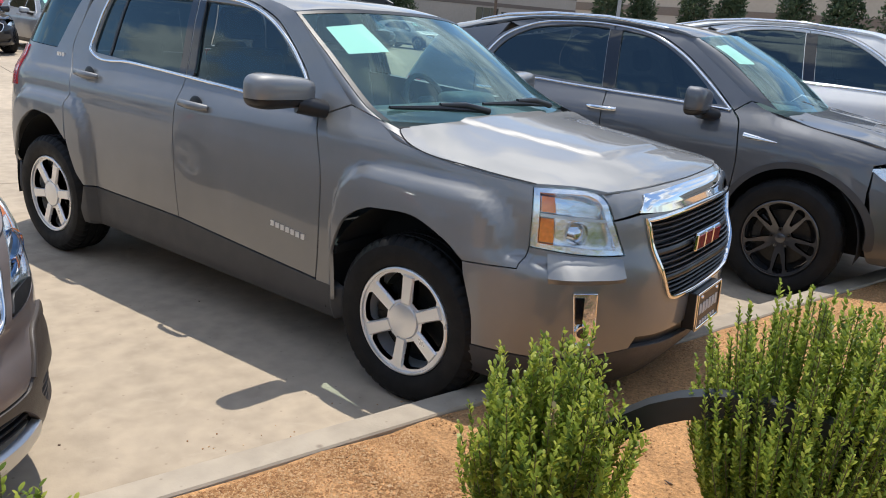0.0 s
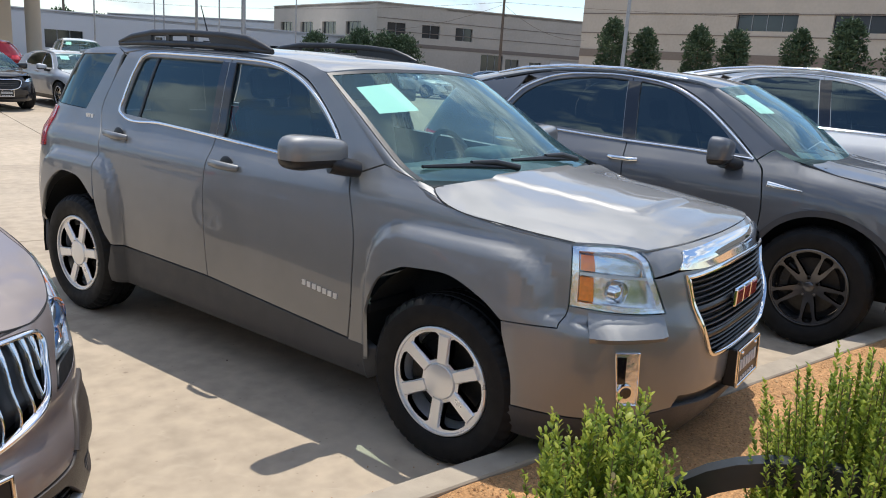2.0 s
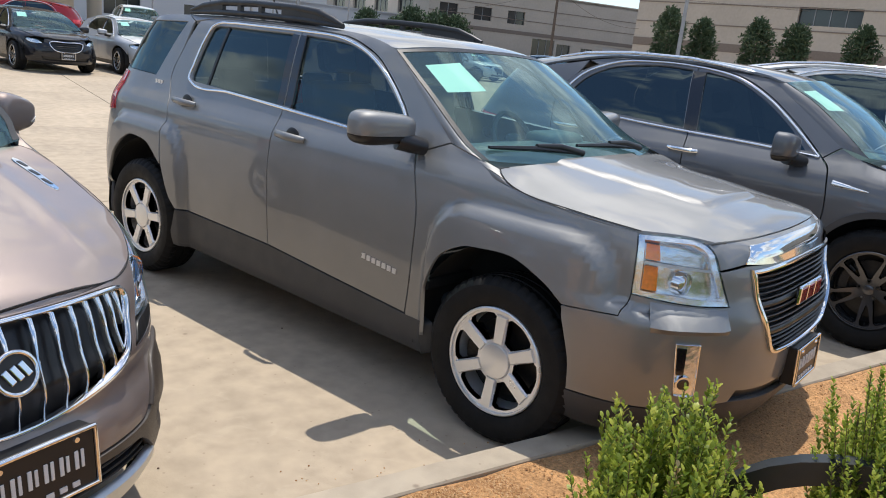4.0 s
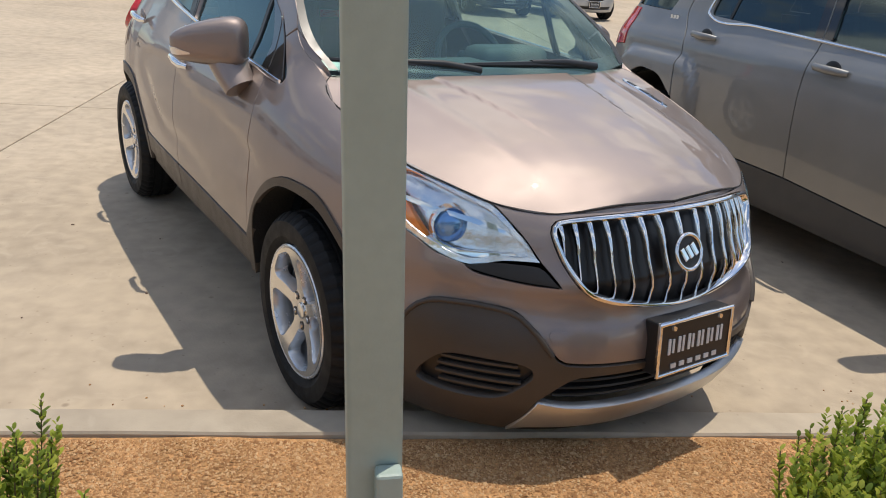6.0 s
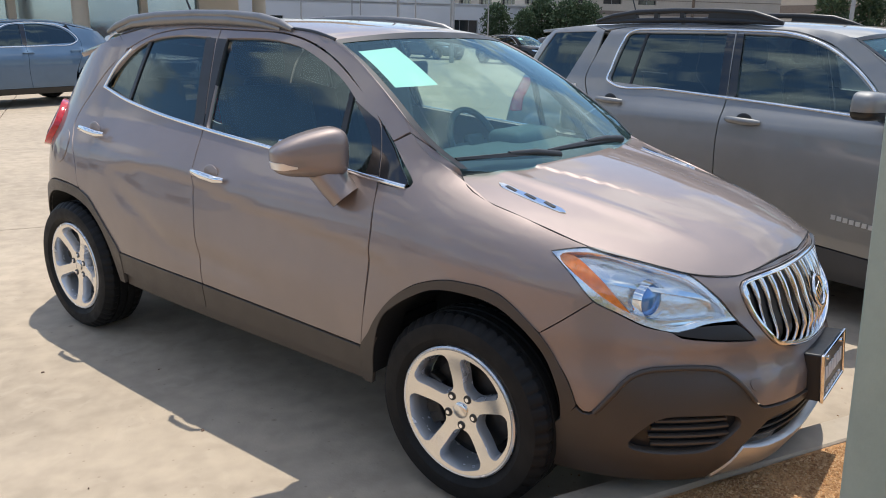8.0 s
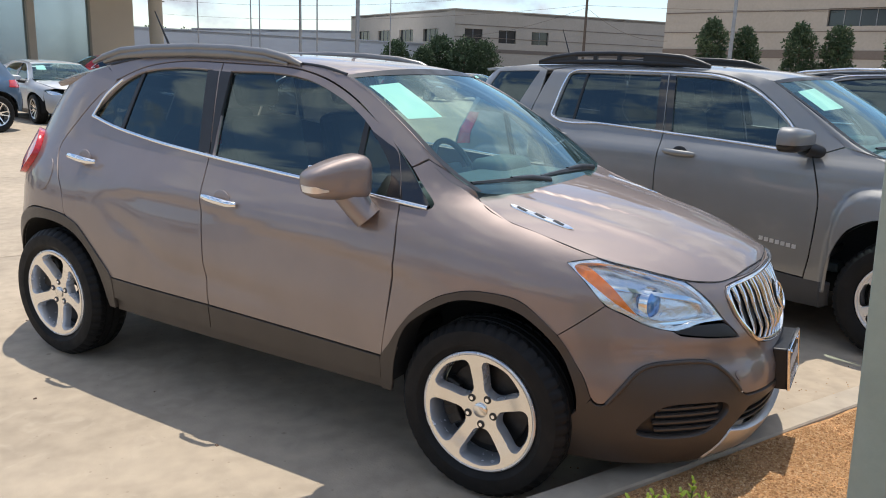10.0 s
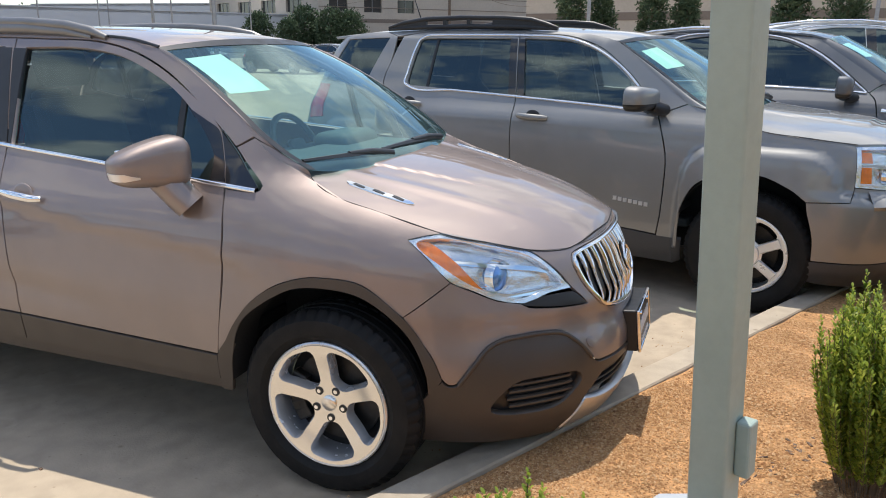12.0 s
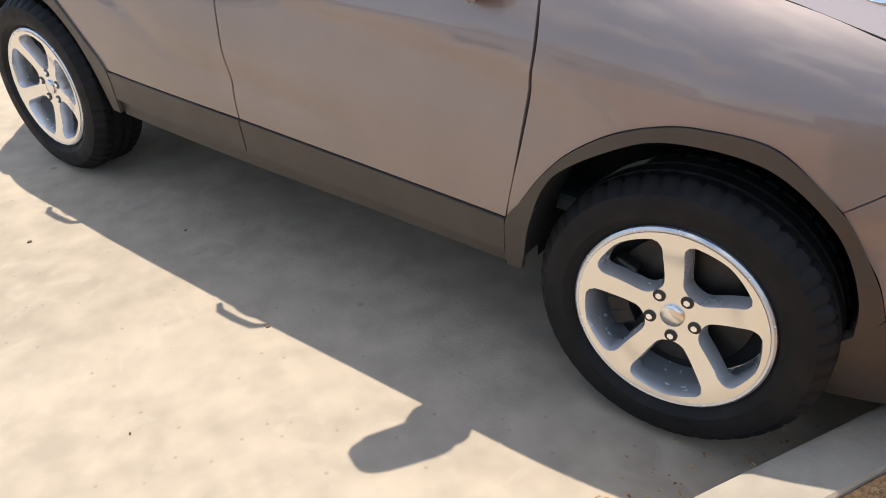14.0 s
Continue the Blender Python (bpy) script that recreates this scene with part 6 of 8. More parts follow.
    bulge = lambda x, y: 0.014 * (1 - ramp(x, 0.31 + 0.12 * (y + 0.3), 0.345 + 0.12 * (y + 0.3))) * ramp(y, -0.57, -0.52)
    panel("hood", crown_place(hx, hz, hc, 2.4, bulge), both([(0, -0.815), (0.2, -0.81), (0.40, -0.795), (0.53, -0.772), (0.645, -0.735, 1), (0.69, -0.655), (0.74, -0.58), (0.792, -0.507, 1), (0.843, -0.283), (0.858, 0.0), (0.842, 0.10), (0.80, 0.16), (0.4, 0.135), (0, 0.12)]), GREY, car, 1, depth=0.025, step=0.022)
    panel("nose_panel", F, [(0.448, 1.014, 1), (0.41, 1.078, 1), (0.52, 1.084), (0.612, 1.08, 1), (0.585, 1.03), (0.572, 0.99, 1)], GREY, car, 1)
    panel("nose_panel", F, [(-a, z, *c) for a, z, *c in [(0.448, 1.014, 1), (0.41, 1.078, 1), (0.52, 1.084), (0.612, 1.08, 1), (0.585, 1.03), (0.572, 0.99, 1)]], GREY, car, 1)
    for s in (-1, 1):
        ribbon(car, "hood_seam", crown_place(hx, hz, hc, 2.4, bulge), line([(0.74, 0.155), (0.80, 0.158), (0.842, 0.10), (0.858, 0.0), (0.843, -0.283), (0.792, -0.507)], 0.03), 0.006, 0.001, LINER, s, lift=-0.0002)
    ys, zs = curve((0, 0.24), (0.2, 0.36), (0.55, 0.66), (1.0, 0.94)), curve((0, 1.182), (0.2, 1.228), (0.55, 1.418), (1.0, 1.590))
    cy, cz = curve((0, 0.11), (0.5, 0.45), (1.0, 0.84)), curve((0, 1.155), (0.5, 1.405), (1.0, 1.63))
    W = screen_place(sk, ys, zs, cy, cz)
    ws = panel("windscreen", W, [(-1, 0, 1), (0, 0), (1, 0, 1), (1, 0.5), (1, 1, 1), (0, 1), (-1, 1, 1), (-1, 0.5)], CAR_GLASS, car, 1, depth=0, gap=0.008, step=0.09)
    for s in (-1, 1):
        panel("screen_seal", W, [(s * 0.965, 0.0, 1), (s * 1.0, 0.0, 1), (s * 1.0, 1.0, 1), (s * 0.975, 1.0, 1)], BLACK, ws, 1, lift=0.002, depth=0, gap=0, step=0.04)
    panel("screen_band", W, [(-1, 0.97, 1), (0, 0.965), (1, 0.97, 1), (1, 1, 1), (0, 1), (-1, 1, 1)], BLACK, ws, 1, lift=0.002, depth=0, gap=0, step=0.05)
    HOOD = crown_place(hx, hz, hc, 2.4, bulge)
    for s in (-1, 1):
        loft("pillar_cover", edge(W, [(1.0, v) for v in np.linspace(0, 1, 12)]), edge(P, line([(1.862, 1.266), (2.0, 1.36), (2.13, 1.447), (2.30, 1.56), (2.395, 1.613)])), GREY, car, s)
        loft("wing_lip", [*edge(HOOD, [(0.842, 0.10), (0.858, 0.0), (0.85, -0.15), (0.843, -0.283), (0.82, -0.4), (0.792, -0.507), (0.645, -0.735)])], edge(P, [(1.66, 1.215), (1.60, 1.208), (1.53, 1.172), (1.30, 1.14), (1.068, 1.11), (0.846, 1.09), (0.64, 1.088)]), GREY, car, s, drop=0.006)
        loft("cowl_corner", [*edge(W, [(1.0, 0.06), (1.0, 0.0)]), *edge(HOOD, [(0.80, 0.16), (0.842, 0.10)])], edge(P, [(1.86, 1.262), (1.80, 1.25), (1.737, 1.237), (1.66, 1.215)]), GREY, car, s, n=3, drop=0.003)
        loft("nose_lip", edge(HOOD, [(0, -0.815), (0.2, -0.81), (0.40, -0.795), (0.53, -0.772), (0.645, -0.735)]), edge(F, [(0.001, 1.084), (0.2, 1.083), (0.405, 1.076), (0.52, 1.084), (0.612, 1.08)]), GREY, car, s, drop=0.006)
    sticker(car, W, -0.86, -0.55, 0.58, 0.85, 0.03)
    bm = bmesh.new()
    rows = []
    for u in np.linspace(-1, 1, 25):
        x = 0.76 * u
        rows.append([bm.verts.new((x, 0.12 + 0.06 * u * u, 1.148)), bm.verts.new((x, 0.19 + 0.08 * u * u, 1.165 + 0.012 * u * u)), bm.verts.new((x, 0.25 + 0.08 * u * u, 1.195 + 0.015 * u * u))])
    for a, b in zip(rows, rows[1:]):
        for i in range(2):
            bm.faces.new((a[i], b[i], b[i + 1], a[i + 1])).smooth = True
    part("cowl", bm, BLACK, car)
    wiper(car, (-0.12, 0.16, 1.19), (-0.72, 0.29, 1.222), 0.028)
    wiper(car, (0.52, 0.17, 1.195), (-0.10, 0.21, 1.225), 0.028)
    rx = curve((0.8, 0.68), (0.95, 0.655), (1.2, 0.62), (1.7, 0.585), (2.5, 0.585), (3.0, 0.60), (3.4, 0.62))
    rz = curve((0.8, 1.56), (0.95, 1.594), (1.2, 1.632), (1.7, 1.668), (2.5, 1.664), (3.0, 1.635), (3.4, 1.60))
    rc = curve((0.8, 1.612), (0.9, 1.64), (1.3, 1.68), (2.0, 1.70), (2.8, 1.685), (3.4, 1.63))
    panel("roof", crown_place(rx, rz, rc, 2.8), both([(0, 0.853), (0.35, 0.88), (0.60, 0.935), (0.652, 0.965), (0.62, 1.2), (0.585, 1.7), (0.585, 2.5), (0.595, 2.9), (0.60, 3.15), (0.55, 3.36), (0.3, 3.42), (0, 3.43)]), GREY, car, 1, depth=0.02)
    for y in (0.0, 2.857):
        wheel_well(car, y, 0.365, 0.50, 0.55, 0.86)
    bm = bmesh.new()
    box(bm, (0, 1.43, 0.38), (1.62, 1.85, 0.24), bevel=0.05)
    box(bm, (0, -0.45, 0.55), (1.0, 0.66, 0.5), bevel=0.12, seg=3)
    box(bm, (0, 3.2, 0.55), (1.2, 0.6, 0.5), bevel=0.08)
    part("underbody", bm, LINER, car)
    cabin(car, sk, 0.4, 1.28, 3.2, 0.46, 1.19, 0.40, 0.80)
    dish = curve((0.0, -0.098), (0.07, -0.098), (0.10, -0.092), (0.15, -0.092), (0.2, -0.098), (0.225, -0.10))
    pads = [spoke_pad(60 * k + 30, 0.083, 0.205, 0.021, 0.025, -0.094, -0.099, 0.010) for k in range(6)]
    first = wheel(car, 0.368, 0.231, 0.235, six_spoke_holes(), dish, ALLOY_SILVER, 0.08, ALLOY_SILVER, 0, bars=pads)
    first.matrix_basis = pose(-0.795, 0, 0.365, 4, 0, 0)
    for x, y, turn, a in ((-0.795, 2.857, 0, 22), (0.795, 0, 180, 20), (0.795, 2.857, 180, 0)):
        copy_thing(first, pose(x, y, 0.365, a, 0, turn)).parent = car
    part("antenna", tube([(0.25, 3.0, 1.68), (0.25, 3.06, 1.78), (0.25, 3.14, 1.98)], [0.009, 0.006, 0.003], 8), BLACK, car)
    car.matrix_basis = pose(2.707, -1.534, 0, 0, 0, -10.5)
    return car


boxy = boxy_car()


# ---- the other cars of the lot ----
def rounded_skin():
    return Skin(
        0.35, 2.75,
        nose=curve((0.2, -0.82), (0.35, -0.90), (0.55, -0.93), (0.75, -0.91), (0.85, -0.87), (0.95, -0.78), (1.02, -0.60), (1.08, -0.30), (1.13, -0.06), (1.2, -0.1), (1.4, -0.1)),
        tail=curve((0.2, 3.55), (0.4, 3.68), (0.7, 3.70), (0.95, 3.63), (1.2, 3.52), (1.4, 3.36), (1.6, 3.1)),
        hw=curve((0.2, 0.84), (0.35, 0.89), (0.6, 0.92), (0.8, 0.925), (0.95, 0.915), (1.03, 0.885), (1.09, 0.838), (1.13, 0.805), (1.2, 0.772), (1.35, 0.70), (1.5, 0.62), (1.58, 0.56), (1.64, 0.48)),
        p=curve((0.2, 2.8), (0.5, 2.8), (0.8, 2.6), (1.2, 2.5)),
        k=curve((0.35, 1.0), (1.2, 1.0), (2.0, 1.0), (2.75, 0.97)),
        a1=1.6, a2=1.2, p2=3.0,
    )


def twin_spoke_holes(n=5):
    out = []
    for k in range(n):
        a = 360 / n * k
        out.append([polar(0.070, a - 9), polar(0.12, a - 17), polar(0.205, a - 22), polar(0.222, a - 19), polar(0.228, a), polar(0.222, a + 19), polar(0.205, a + 22), polar(0.12, a + 17), polar(0.070, a + 9)])
        b = a + 180 / n
        out.append([polar(0.10, b - 4), polar(0.206, b - 9), polar(0.222, b - 7), polar(0.228, b), polar(0.222, b + 7), polar(0.206, b + 9), polar(0.10, b + 4)])
    return out


def lot_car(name, label, body, zs=1.0, wheel_mat=None, fine=True, trim=None):
    """A rounded crossover, or with zs under 1 a lower saloon: body panels, glass, lamps, grille and wheels."""
    car = tagged(new(name), label, "car")
    sk = rounded_skin()

    def edge(place, pts):
        q = np.array(pts, float)
        return place(q[:, 0], q[:, 1])[0]

    st = 0.06 if fine else 0.12

    def squash(place):
        def f(a, z):
            p, n = place(a, z / zs)
            p, n = p * np.array([1, 1, zs]), n * np.array([1, 1, 1 / zs])
            return p, n / np.linalg.norm(n, axis=-1, keepdims=True)

        return lambda a, z: f(a, z * zs)

    P, F = squash(on(sk)), squash(full(sk))
    trim = trim or BLACK
    R, base = 0.375 if zs == 1.0 else 0.335, 0.0
    arch = lambda a0, r, z0: [(a0 + r * math.cos(radians(t)) * 1.02, z0 + r * math.sin(radians(t))) for t in range(195, -16, -15)]
    fa, ra = arch(1.215, 0.44, 0.39), arch(4.045, 0.44, 0.39)
    fd = [(1.66, 0.36, 1), (1.62, 0.8), (1.66, 1.05), (1.72, 1.115, 1), (1.95, 1.30), (2.2, 1.46), (2.45, 1.56), (2.78, 1.61, 1), (2.66, 1.10), (2.62, 0.7), (2.66, 0.36, 1)]
    rd = [(2.664, 0.36, 1), (2.624, 0.7), (2.664, 1.10), (2.784, 1.61, 1), (3.1, 1.615), (3.5, 1.57), (3.75, 1.46), (3.86, 1.32), (3.87, 1.15), (3.74, 0.90), (3.62, 0.62), (3.58, 0.36, 1)]
    fw = [(1.84, 1.145, 1), (2.0, 1.285), (2.22, 1.425), (2.45, 1.525), (2.70, 1.565, 1), (2.61, 1.165, 1)]
    rw = [(2.72, 1.17, 1), (2.81, 1.57, 1), (3.1, 1.575), (3.45, 1.53), (3.66, 1.43), (3.78, 1.28), (3.72, 1.22)]
    for s in (-1, 1):
        d1 = panel("front_door", P, fd, body, car, s, holes=[fw], step=st)
        d2 = panel("rear_door", P, rd, body, car, s, holes=[rw], step=st)
        panel("door_window", P, fw, DARK_GLASS, d1, s, lift=-0.012, depth=0, gap=-0.01, step=st)
        panel("door_window", P, rw, DARK_GLASS, d2, s, lift=-0.012, depth=0, gap=-0.01, step=st)
        panel("pillar_trim", P, [(2.615, 1.165, 1), (2.70, 1.56, 1), (2.80, 1.56, 1), (2.71, 1.165, 1)], GLOSS_BLACK, d1, s, lift=0.003, gap=0, step=st)
        ribbon(car, "window_trim", P, line([(1.74, 1.118), (2.2, 1.135), (2.65, 1.145), (3.2, 1.165), (3.7, 1.20), (3.83, 1.27), (3.74, 1.42), (3.5, 1.548), (3.1, 1.597), (2.78, 1.592), (2.45, 1.545), (2.2, 1.443), (1.95, 1.28), (1.74, 1.118)], 0.05), 0.018, 0.006, CHROME, s)
        panel("front_wing", P, [*fa[3:12], (1.63, 0.36, 1), (1.656, 0.36, 1), (1.616, 0.8), (1.655, 1.055), (1.714, 1.118, 1), (1.62, 1.19, 1), (1.50, 1.15), (1.38, 1.125, 1), (1.2, 1.085), (0.95, 1.045), (0.74, 1.0), (0.60, 0.955, 1), (0.80, 0.90, 1), (0.82, 0.74, 1)], body, car, s, step=st)
        panel("side_frame", P, [(1.72, 1.122, 1), (1.625, 1.195, 1), (1.85, 1.34), (2.08, 1.48), (2.25, 1.575), (2.5, 1.61), (2.9, 1.632), (3.3, 1.622), (3.7, 1.56, 1), (3.58, 1.535), (3.4, 1.59), (3.1, 1.619), (2.784, 1.614), (2.45, 1.564), (2.2, 1.464), (1.95, 1.304)], body, car, s, gap=0.003, step=st)
        panel("rear_quarter", P, [(3.705, 1.558, 1), (4.0, 1.5), (4.4, 1.45, 1), (sk.end, 1.45, 1), (sk.end, 0.4, 1), (4.50, 0.40, 1), *ra[3:-3][::-1], (3.66, 0.70, 1), (3.745, 0.90), (3.875, 1.15), (3.865, 1.32), (3.755, 1.465)], body, car, s, step=st, holes=[[(4.35, 1.04, 1), (4.75, 1.06, 1), (4.75, 0.88, 1), (4.30, 0.90, 1)]])
        panel("tail_lamp", P, [(4.35, 1.04, 1), (4.75, 1.06, 1), (4.75, 0.88, 1), (4.30, 0.90, 1)], RED_LENS, car, s, lift=0.004, step=st)
        if trim is GREY_CLADDING:
            outer, inner = arch(1.215, 0.475, 0.39), arch(1.215, 0.435, 0.39)
            panel("arch_trim", P, [*outer[1:14], *inner[1:14][::-1]], trim, car, s, lift=0.008, depth=0.03, gap=0)
        panel("sill", P, [(1.63, 0.355, 1), (3.6, 0.355, 1), (3.6, 0.24, 1), (1.63, 0.24, 1)], trim, car, s, depth=0.05, step=0.1)
        lens = [(0.815, 0.885, 1), (0.70, 0.90), (0.52, 0.865), (0.42, 0.80, 1), (0.55, 0.79), (0.72, 0.82)]
        hl = panel("headlamp", P, lens, LENS, car, s, lift=0.004, gap=0.004, step=st)
        panel("lamp_bowl", P, lens, LAMP_CHROME, hl, s, lift=-0.04, depth=0, gap=0, step=st)
        c = (1.03, 0.68, 1.17 * zs)
        mirror_shell(car, c, (0.27, 0.21, 0.18) if fine else (0.24, 0.17, 0.15), body, BLACK, s, [(0.84, 0.58, 1.08 * zs), (0.90, 0.61, 1.085 * zs), (0.97, 0.65, 1.10 * zs)], split=-0.3)
        for y, z, x in ((1.40, 1.03, 0.888), (2.42, 1.06, 0.86)):
            part("door_handle", tube([(s * (x + 0.004), y - 0.11, z * zs), (s * (x + 0.04), y - 0.06, z * zs), (s * (x + 0.04), y + 0.06, z * zs), (s * (x + 0.004), y + 0.11, z * zs)], 0.016, 8), CHROME if body is DARK_GREY else body, car)
        if fine:
            ribbon(car, "wing_trim", P, line([(1.605, 0.985), (1.5, 0.975), (1.36, 0.965)], 0.035), [0.034, 0.032, 0.030, 0.026, 0.021, 0.016, 0.012, 0.008][:len(line([(1.605, 0.985), (1.5, 0.975), (1.36, 0.965)], 0.035))], 0.006, CHROME, s)
            rp = [(0.56, 1.0, 1.57), (0.555, 1.15, 1.60), (0.545, 1.6, 1.645), (0.54, 2.1, 1.645), (0.55, 2.5, 1.61), (0.56, 2.75, 1.56)]
            roof_rail(car, rp, [0.008, 0.012, 0.014, 0.014, 0.013, 0.008], CHROME, s)
    panel("front_bumper", F, both([(0, 0.93, 1), (0.25, 0.93), (0.40, 0.91, 1), (0.415, 0.80, 1), (0.55, 0.785), (0.72, 0.815), (0.80, 0.87, 1), (0.81, 0.74, 1), (0.78, 0.55), (0.775, 0.40, 1), (0.7, 0.30), (0, 0.26, 1)]), body, car, 1, step=st, holes=[both([(0, 0.84), (0.22, 0.85), (0.31, 0.81), (0.25, 0.66), (0.16, 0.60), (0, 0.585)]), both([(0, 0.43, 1), (0.45, 0.45, 1), (0.42, 0.36, 1), (0, 0.34, 1)])])
    gb = panel("grille_back", F, both([(0, 0.84), (0.22, 0.85), (0.31, 0.81), (0.25, 0.66), (0.16, 0.60), (0, 0.585)]), BLACK, car, 1, lift=-0.03, depth=0, gap=-0.004)
    ribbon(gb, "grille_frame", F, outline(both([(0, 0.84), (0.22, 0.85), (0.31, 0.81), (0.25, 0.66), (0.16, 0.60), (0, 0.585)]), 0.03), 0.022, 0.012, CHROME, 1, closed=True)
    for z in (0.64, 0.69, 0.74, 0.79):
        ribbon(gb, "grille_bar", F, line([(-0.2, z), (0, z), (0.2, z)], 0.1), 0.012, 0.01, BLACK, 1, lift=-0.012)
    panel("lower_grille", F, both([(0, 0.43, 1), (0.45, 0.45, 1), (0.42, 0.36, 1), (0, 0.34, 1)]), BLACK, car, 1, lift=-0.03, depth=0)
    plate(car, (0, -0.975, 0.50 * zs))
    hx = curve((-0.86, 0.30), (-0.75, 0.46), (-0.6, 0.60), (-0.4, 0.70), (0.0, 0.78), (0.14, 0.775))
    hz = curve((-0.86, 0.905), (-0.75, 0.935), (-0.6, 0.965), (-0.4, 1.02), (0.0, 1.085), (0.14, 1.125))
    hc = curve((-0.86, 0.92), (-0.8, 0.965), (-0.7, 1.01), (-0.4, 1.07), (0.0, 1.125), (0.16, 1.145))
    crown = crown_place(hx, hz, hc, 2.4, lambda x, y: 0.012 * np.exp(-(((x - 0.46 - 0.12 * y) / 0.05) ** 2)))
    roofc = crown_place(curve((0.8, 0.60), (1.2, 0.565), (2.0, 0.53), (2.9, 0.55), (3.2, 0.56)), curve((0.8, 1.53), (0.95, 1.575), (1.3, 1.612), (1.8, 1.63), (2.3, 1.61), (2.75, 1.53), (3.2, 1.42)), curve((0.8, 1.575), (1.0, 1.615), (1.4, 1.65), (1.9, 1.662), (2.5, 1.64), (3.2, 1.53)), 2.8)

    def flat(place):
        def f(x, y):
            p, n = place(x, y)
            p, n = p * np.array([1, 1, zs]), n * np.array([zs, zs, 1])
            return p, n / np.linalg.norm(n, axis=-1, keepdims=True)

        return f

    panel("hood", flat(crown), both([(0, -0.855), (0.2, -0.84), (0.36, -0.79), (0.50, -0.70), (0.62, -0.56), (0.70, -0.39), (0.76, -0.1), (0.775, 0.08), (0.74, 0.13), (0.4, 0.075), (0, 0.06)]), body, car, 1, step=st)
    panel("roof", flat(roofc), both([(0, 0.80), (0.35, 0.815), (0.585, 0.87), (0.58, 1.0), (0.55, 1.4), (0.53, 2.0), (0.545, 2.7), (0.5, 3.1), (0, 3.15)]), body, car, 1, step=st)
    ys, zz = curve((0, 0.20), (0.3, 0.40), (0.6, 0.62), (1.0, 0.865)), curve((0, 1.155), (0.3, 1.30), (0.6, 1.44), (1.0, 1.552))
    W0 = screen_place(sk, ys, zz, curve((0, 0.06), (0.5, 0.40), (1.0, 0.80)), curve((0, 1.13), (0.5, 1.385), (1.0, 1.588)))
    W = flat(W0)
    panel("windscreen", W, [(-1, 0, 1), (0, 0), (1, 0, 1), (1, 0.5), (1, 1, 1), (0, 1), (-1, 1, 1), (-1, 0.5)], CAR_GLASS, car, 1, depth=0, gap=0.008, step=0.12)
    for s in (-1, 1):
        loft("pillar_cover", edge(W, [(1.0, v) for v in np.linspace(0, 1, 12)]), edge(P, line([(1.625, 1.195), (1.85, 1.34), (2.08, 1.48), (2.25, 1.575)])), body, car, s)
        loft("wing_lip", [*edge(flat(crown), [(0.775, 0.08), (0.76, -0.1), (0.70, -0.39), (0.62, -0.56), (0.50, -0.70)])], edge(P, [(1.50, 1.15), (1.38, 1.125), (1.2, 1.085), (0.95, 1.045), (0.74, 1.0), (0.60, 0.955)]), body, car, s, drop=0.006)
        loft("nose_lip", edge(flat(crown), [(0, -0.855), (0.2, -0.84), (0.36, -0.79)]), edge(F, [(0.001, 0.93), (0.25, 0.93), (0.40, 0.91)]), body, car, s, drop=0.006)
    sticker(car, W, -0.88, -0.58, 0.55, 0.85, 0.02)
    bm = bmesh.new()
    box(bm, (0, 0.15, 1.09 * zs), (1.45, 0.22, 0.04), bevel=0.015)
    part("cowl", bm, BLACK, car)
    wiper(car, (-0.10, 0.12, 1.15 * zs), (-0.68, 0.26, 1.19 * zs), 0.02)
    bm = bmesh.new()
    box(bm, (0, 1.4, 0.40 * zs), (1.6, 1.9, 0.22), bevel=0.05)
    box(bm, (0, -0.45, 0.5 * zs), (1.1, 0.7, 0.45), bevel=0.1, seg=3)
    box(bm, (0, 3.1, 0.5 * zs), (1.2, 0.7, 0.4), bevel=0.08)
    part("underbody", bm, LINER, car)
    bm = bmesh.new()
    box(bm, (0, 0.5, 0.98 * zs), (1.36, 0.4, 0.26), bevel=0.08, seg=3)
    part("dashboard", bm, INTERIOR, car)
    for s in (-1, 1):
        seat(car, s * 0.38, 1.25, 0.62 * zs, SEAT_CLOTH, back=0.6 * zs)
        seat(car, s * 0.36, 2.2, 0.64 * zs, SEAT_CLOTH, back=0.58 * zs)
    for y in (0.0, 2.8):
        wheel_well(car, y, R, R + 0.085, 0.5, 0.87)
    dish = curve((0.0, -0.07), (0.08, -0.075), (0.15, -0.088), (0.24, -0.104))
    first = wheel(car, R, 0.238 if zs == 1.0 else 0.225, 0.235, twin_spoke_holes() if zs == 1.0 else [[(y * 0.94, z * 0.94) for y, z in h] for h in twin_spoke_holes()], dish, wheel_mat or ALLOY, 0.034, ALLOY_DARK, 5, 0.057)
    first.matrix_basis = pose(-0.80, 0, R, 10, 0, 0)
    for x, y, turn, a in ((-0.80, 2.8, 0, 0), (0.80, 0, 180, 20), (0.80, 2.8, 180, 0)):
        copy_thing(first, pose(x, y, R, a, 0, turn)).parent = car
    return car


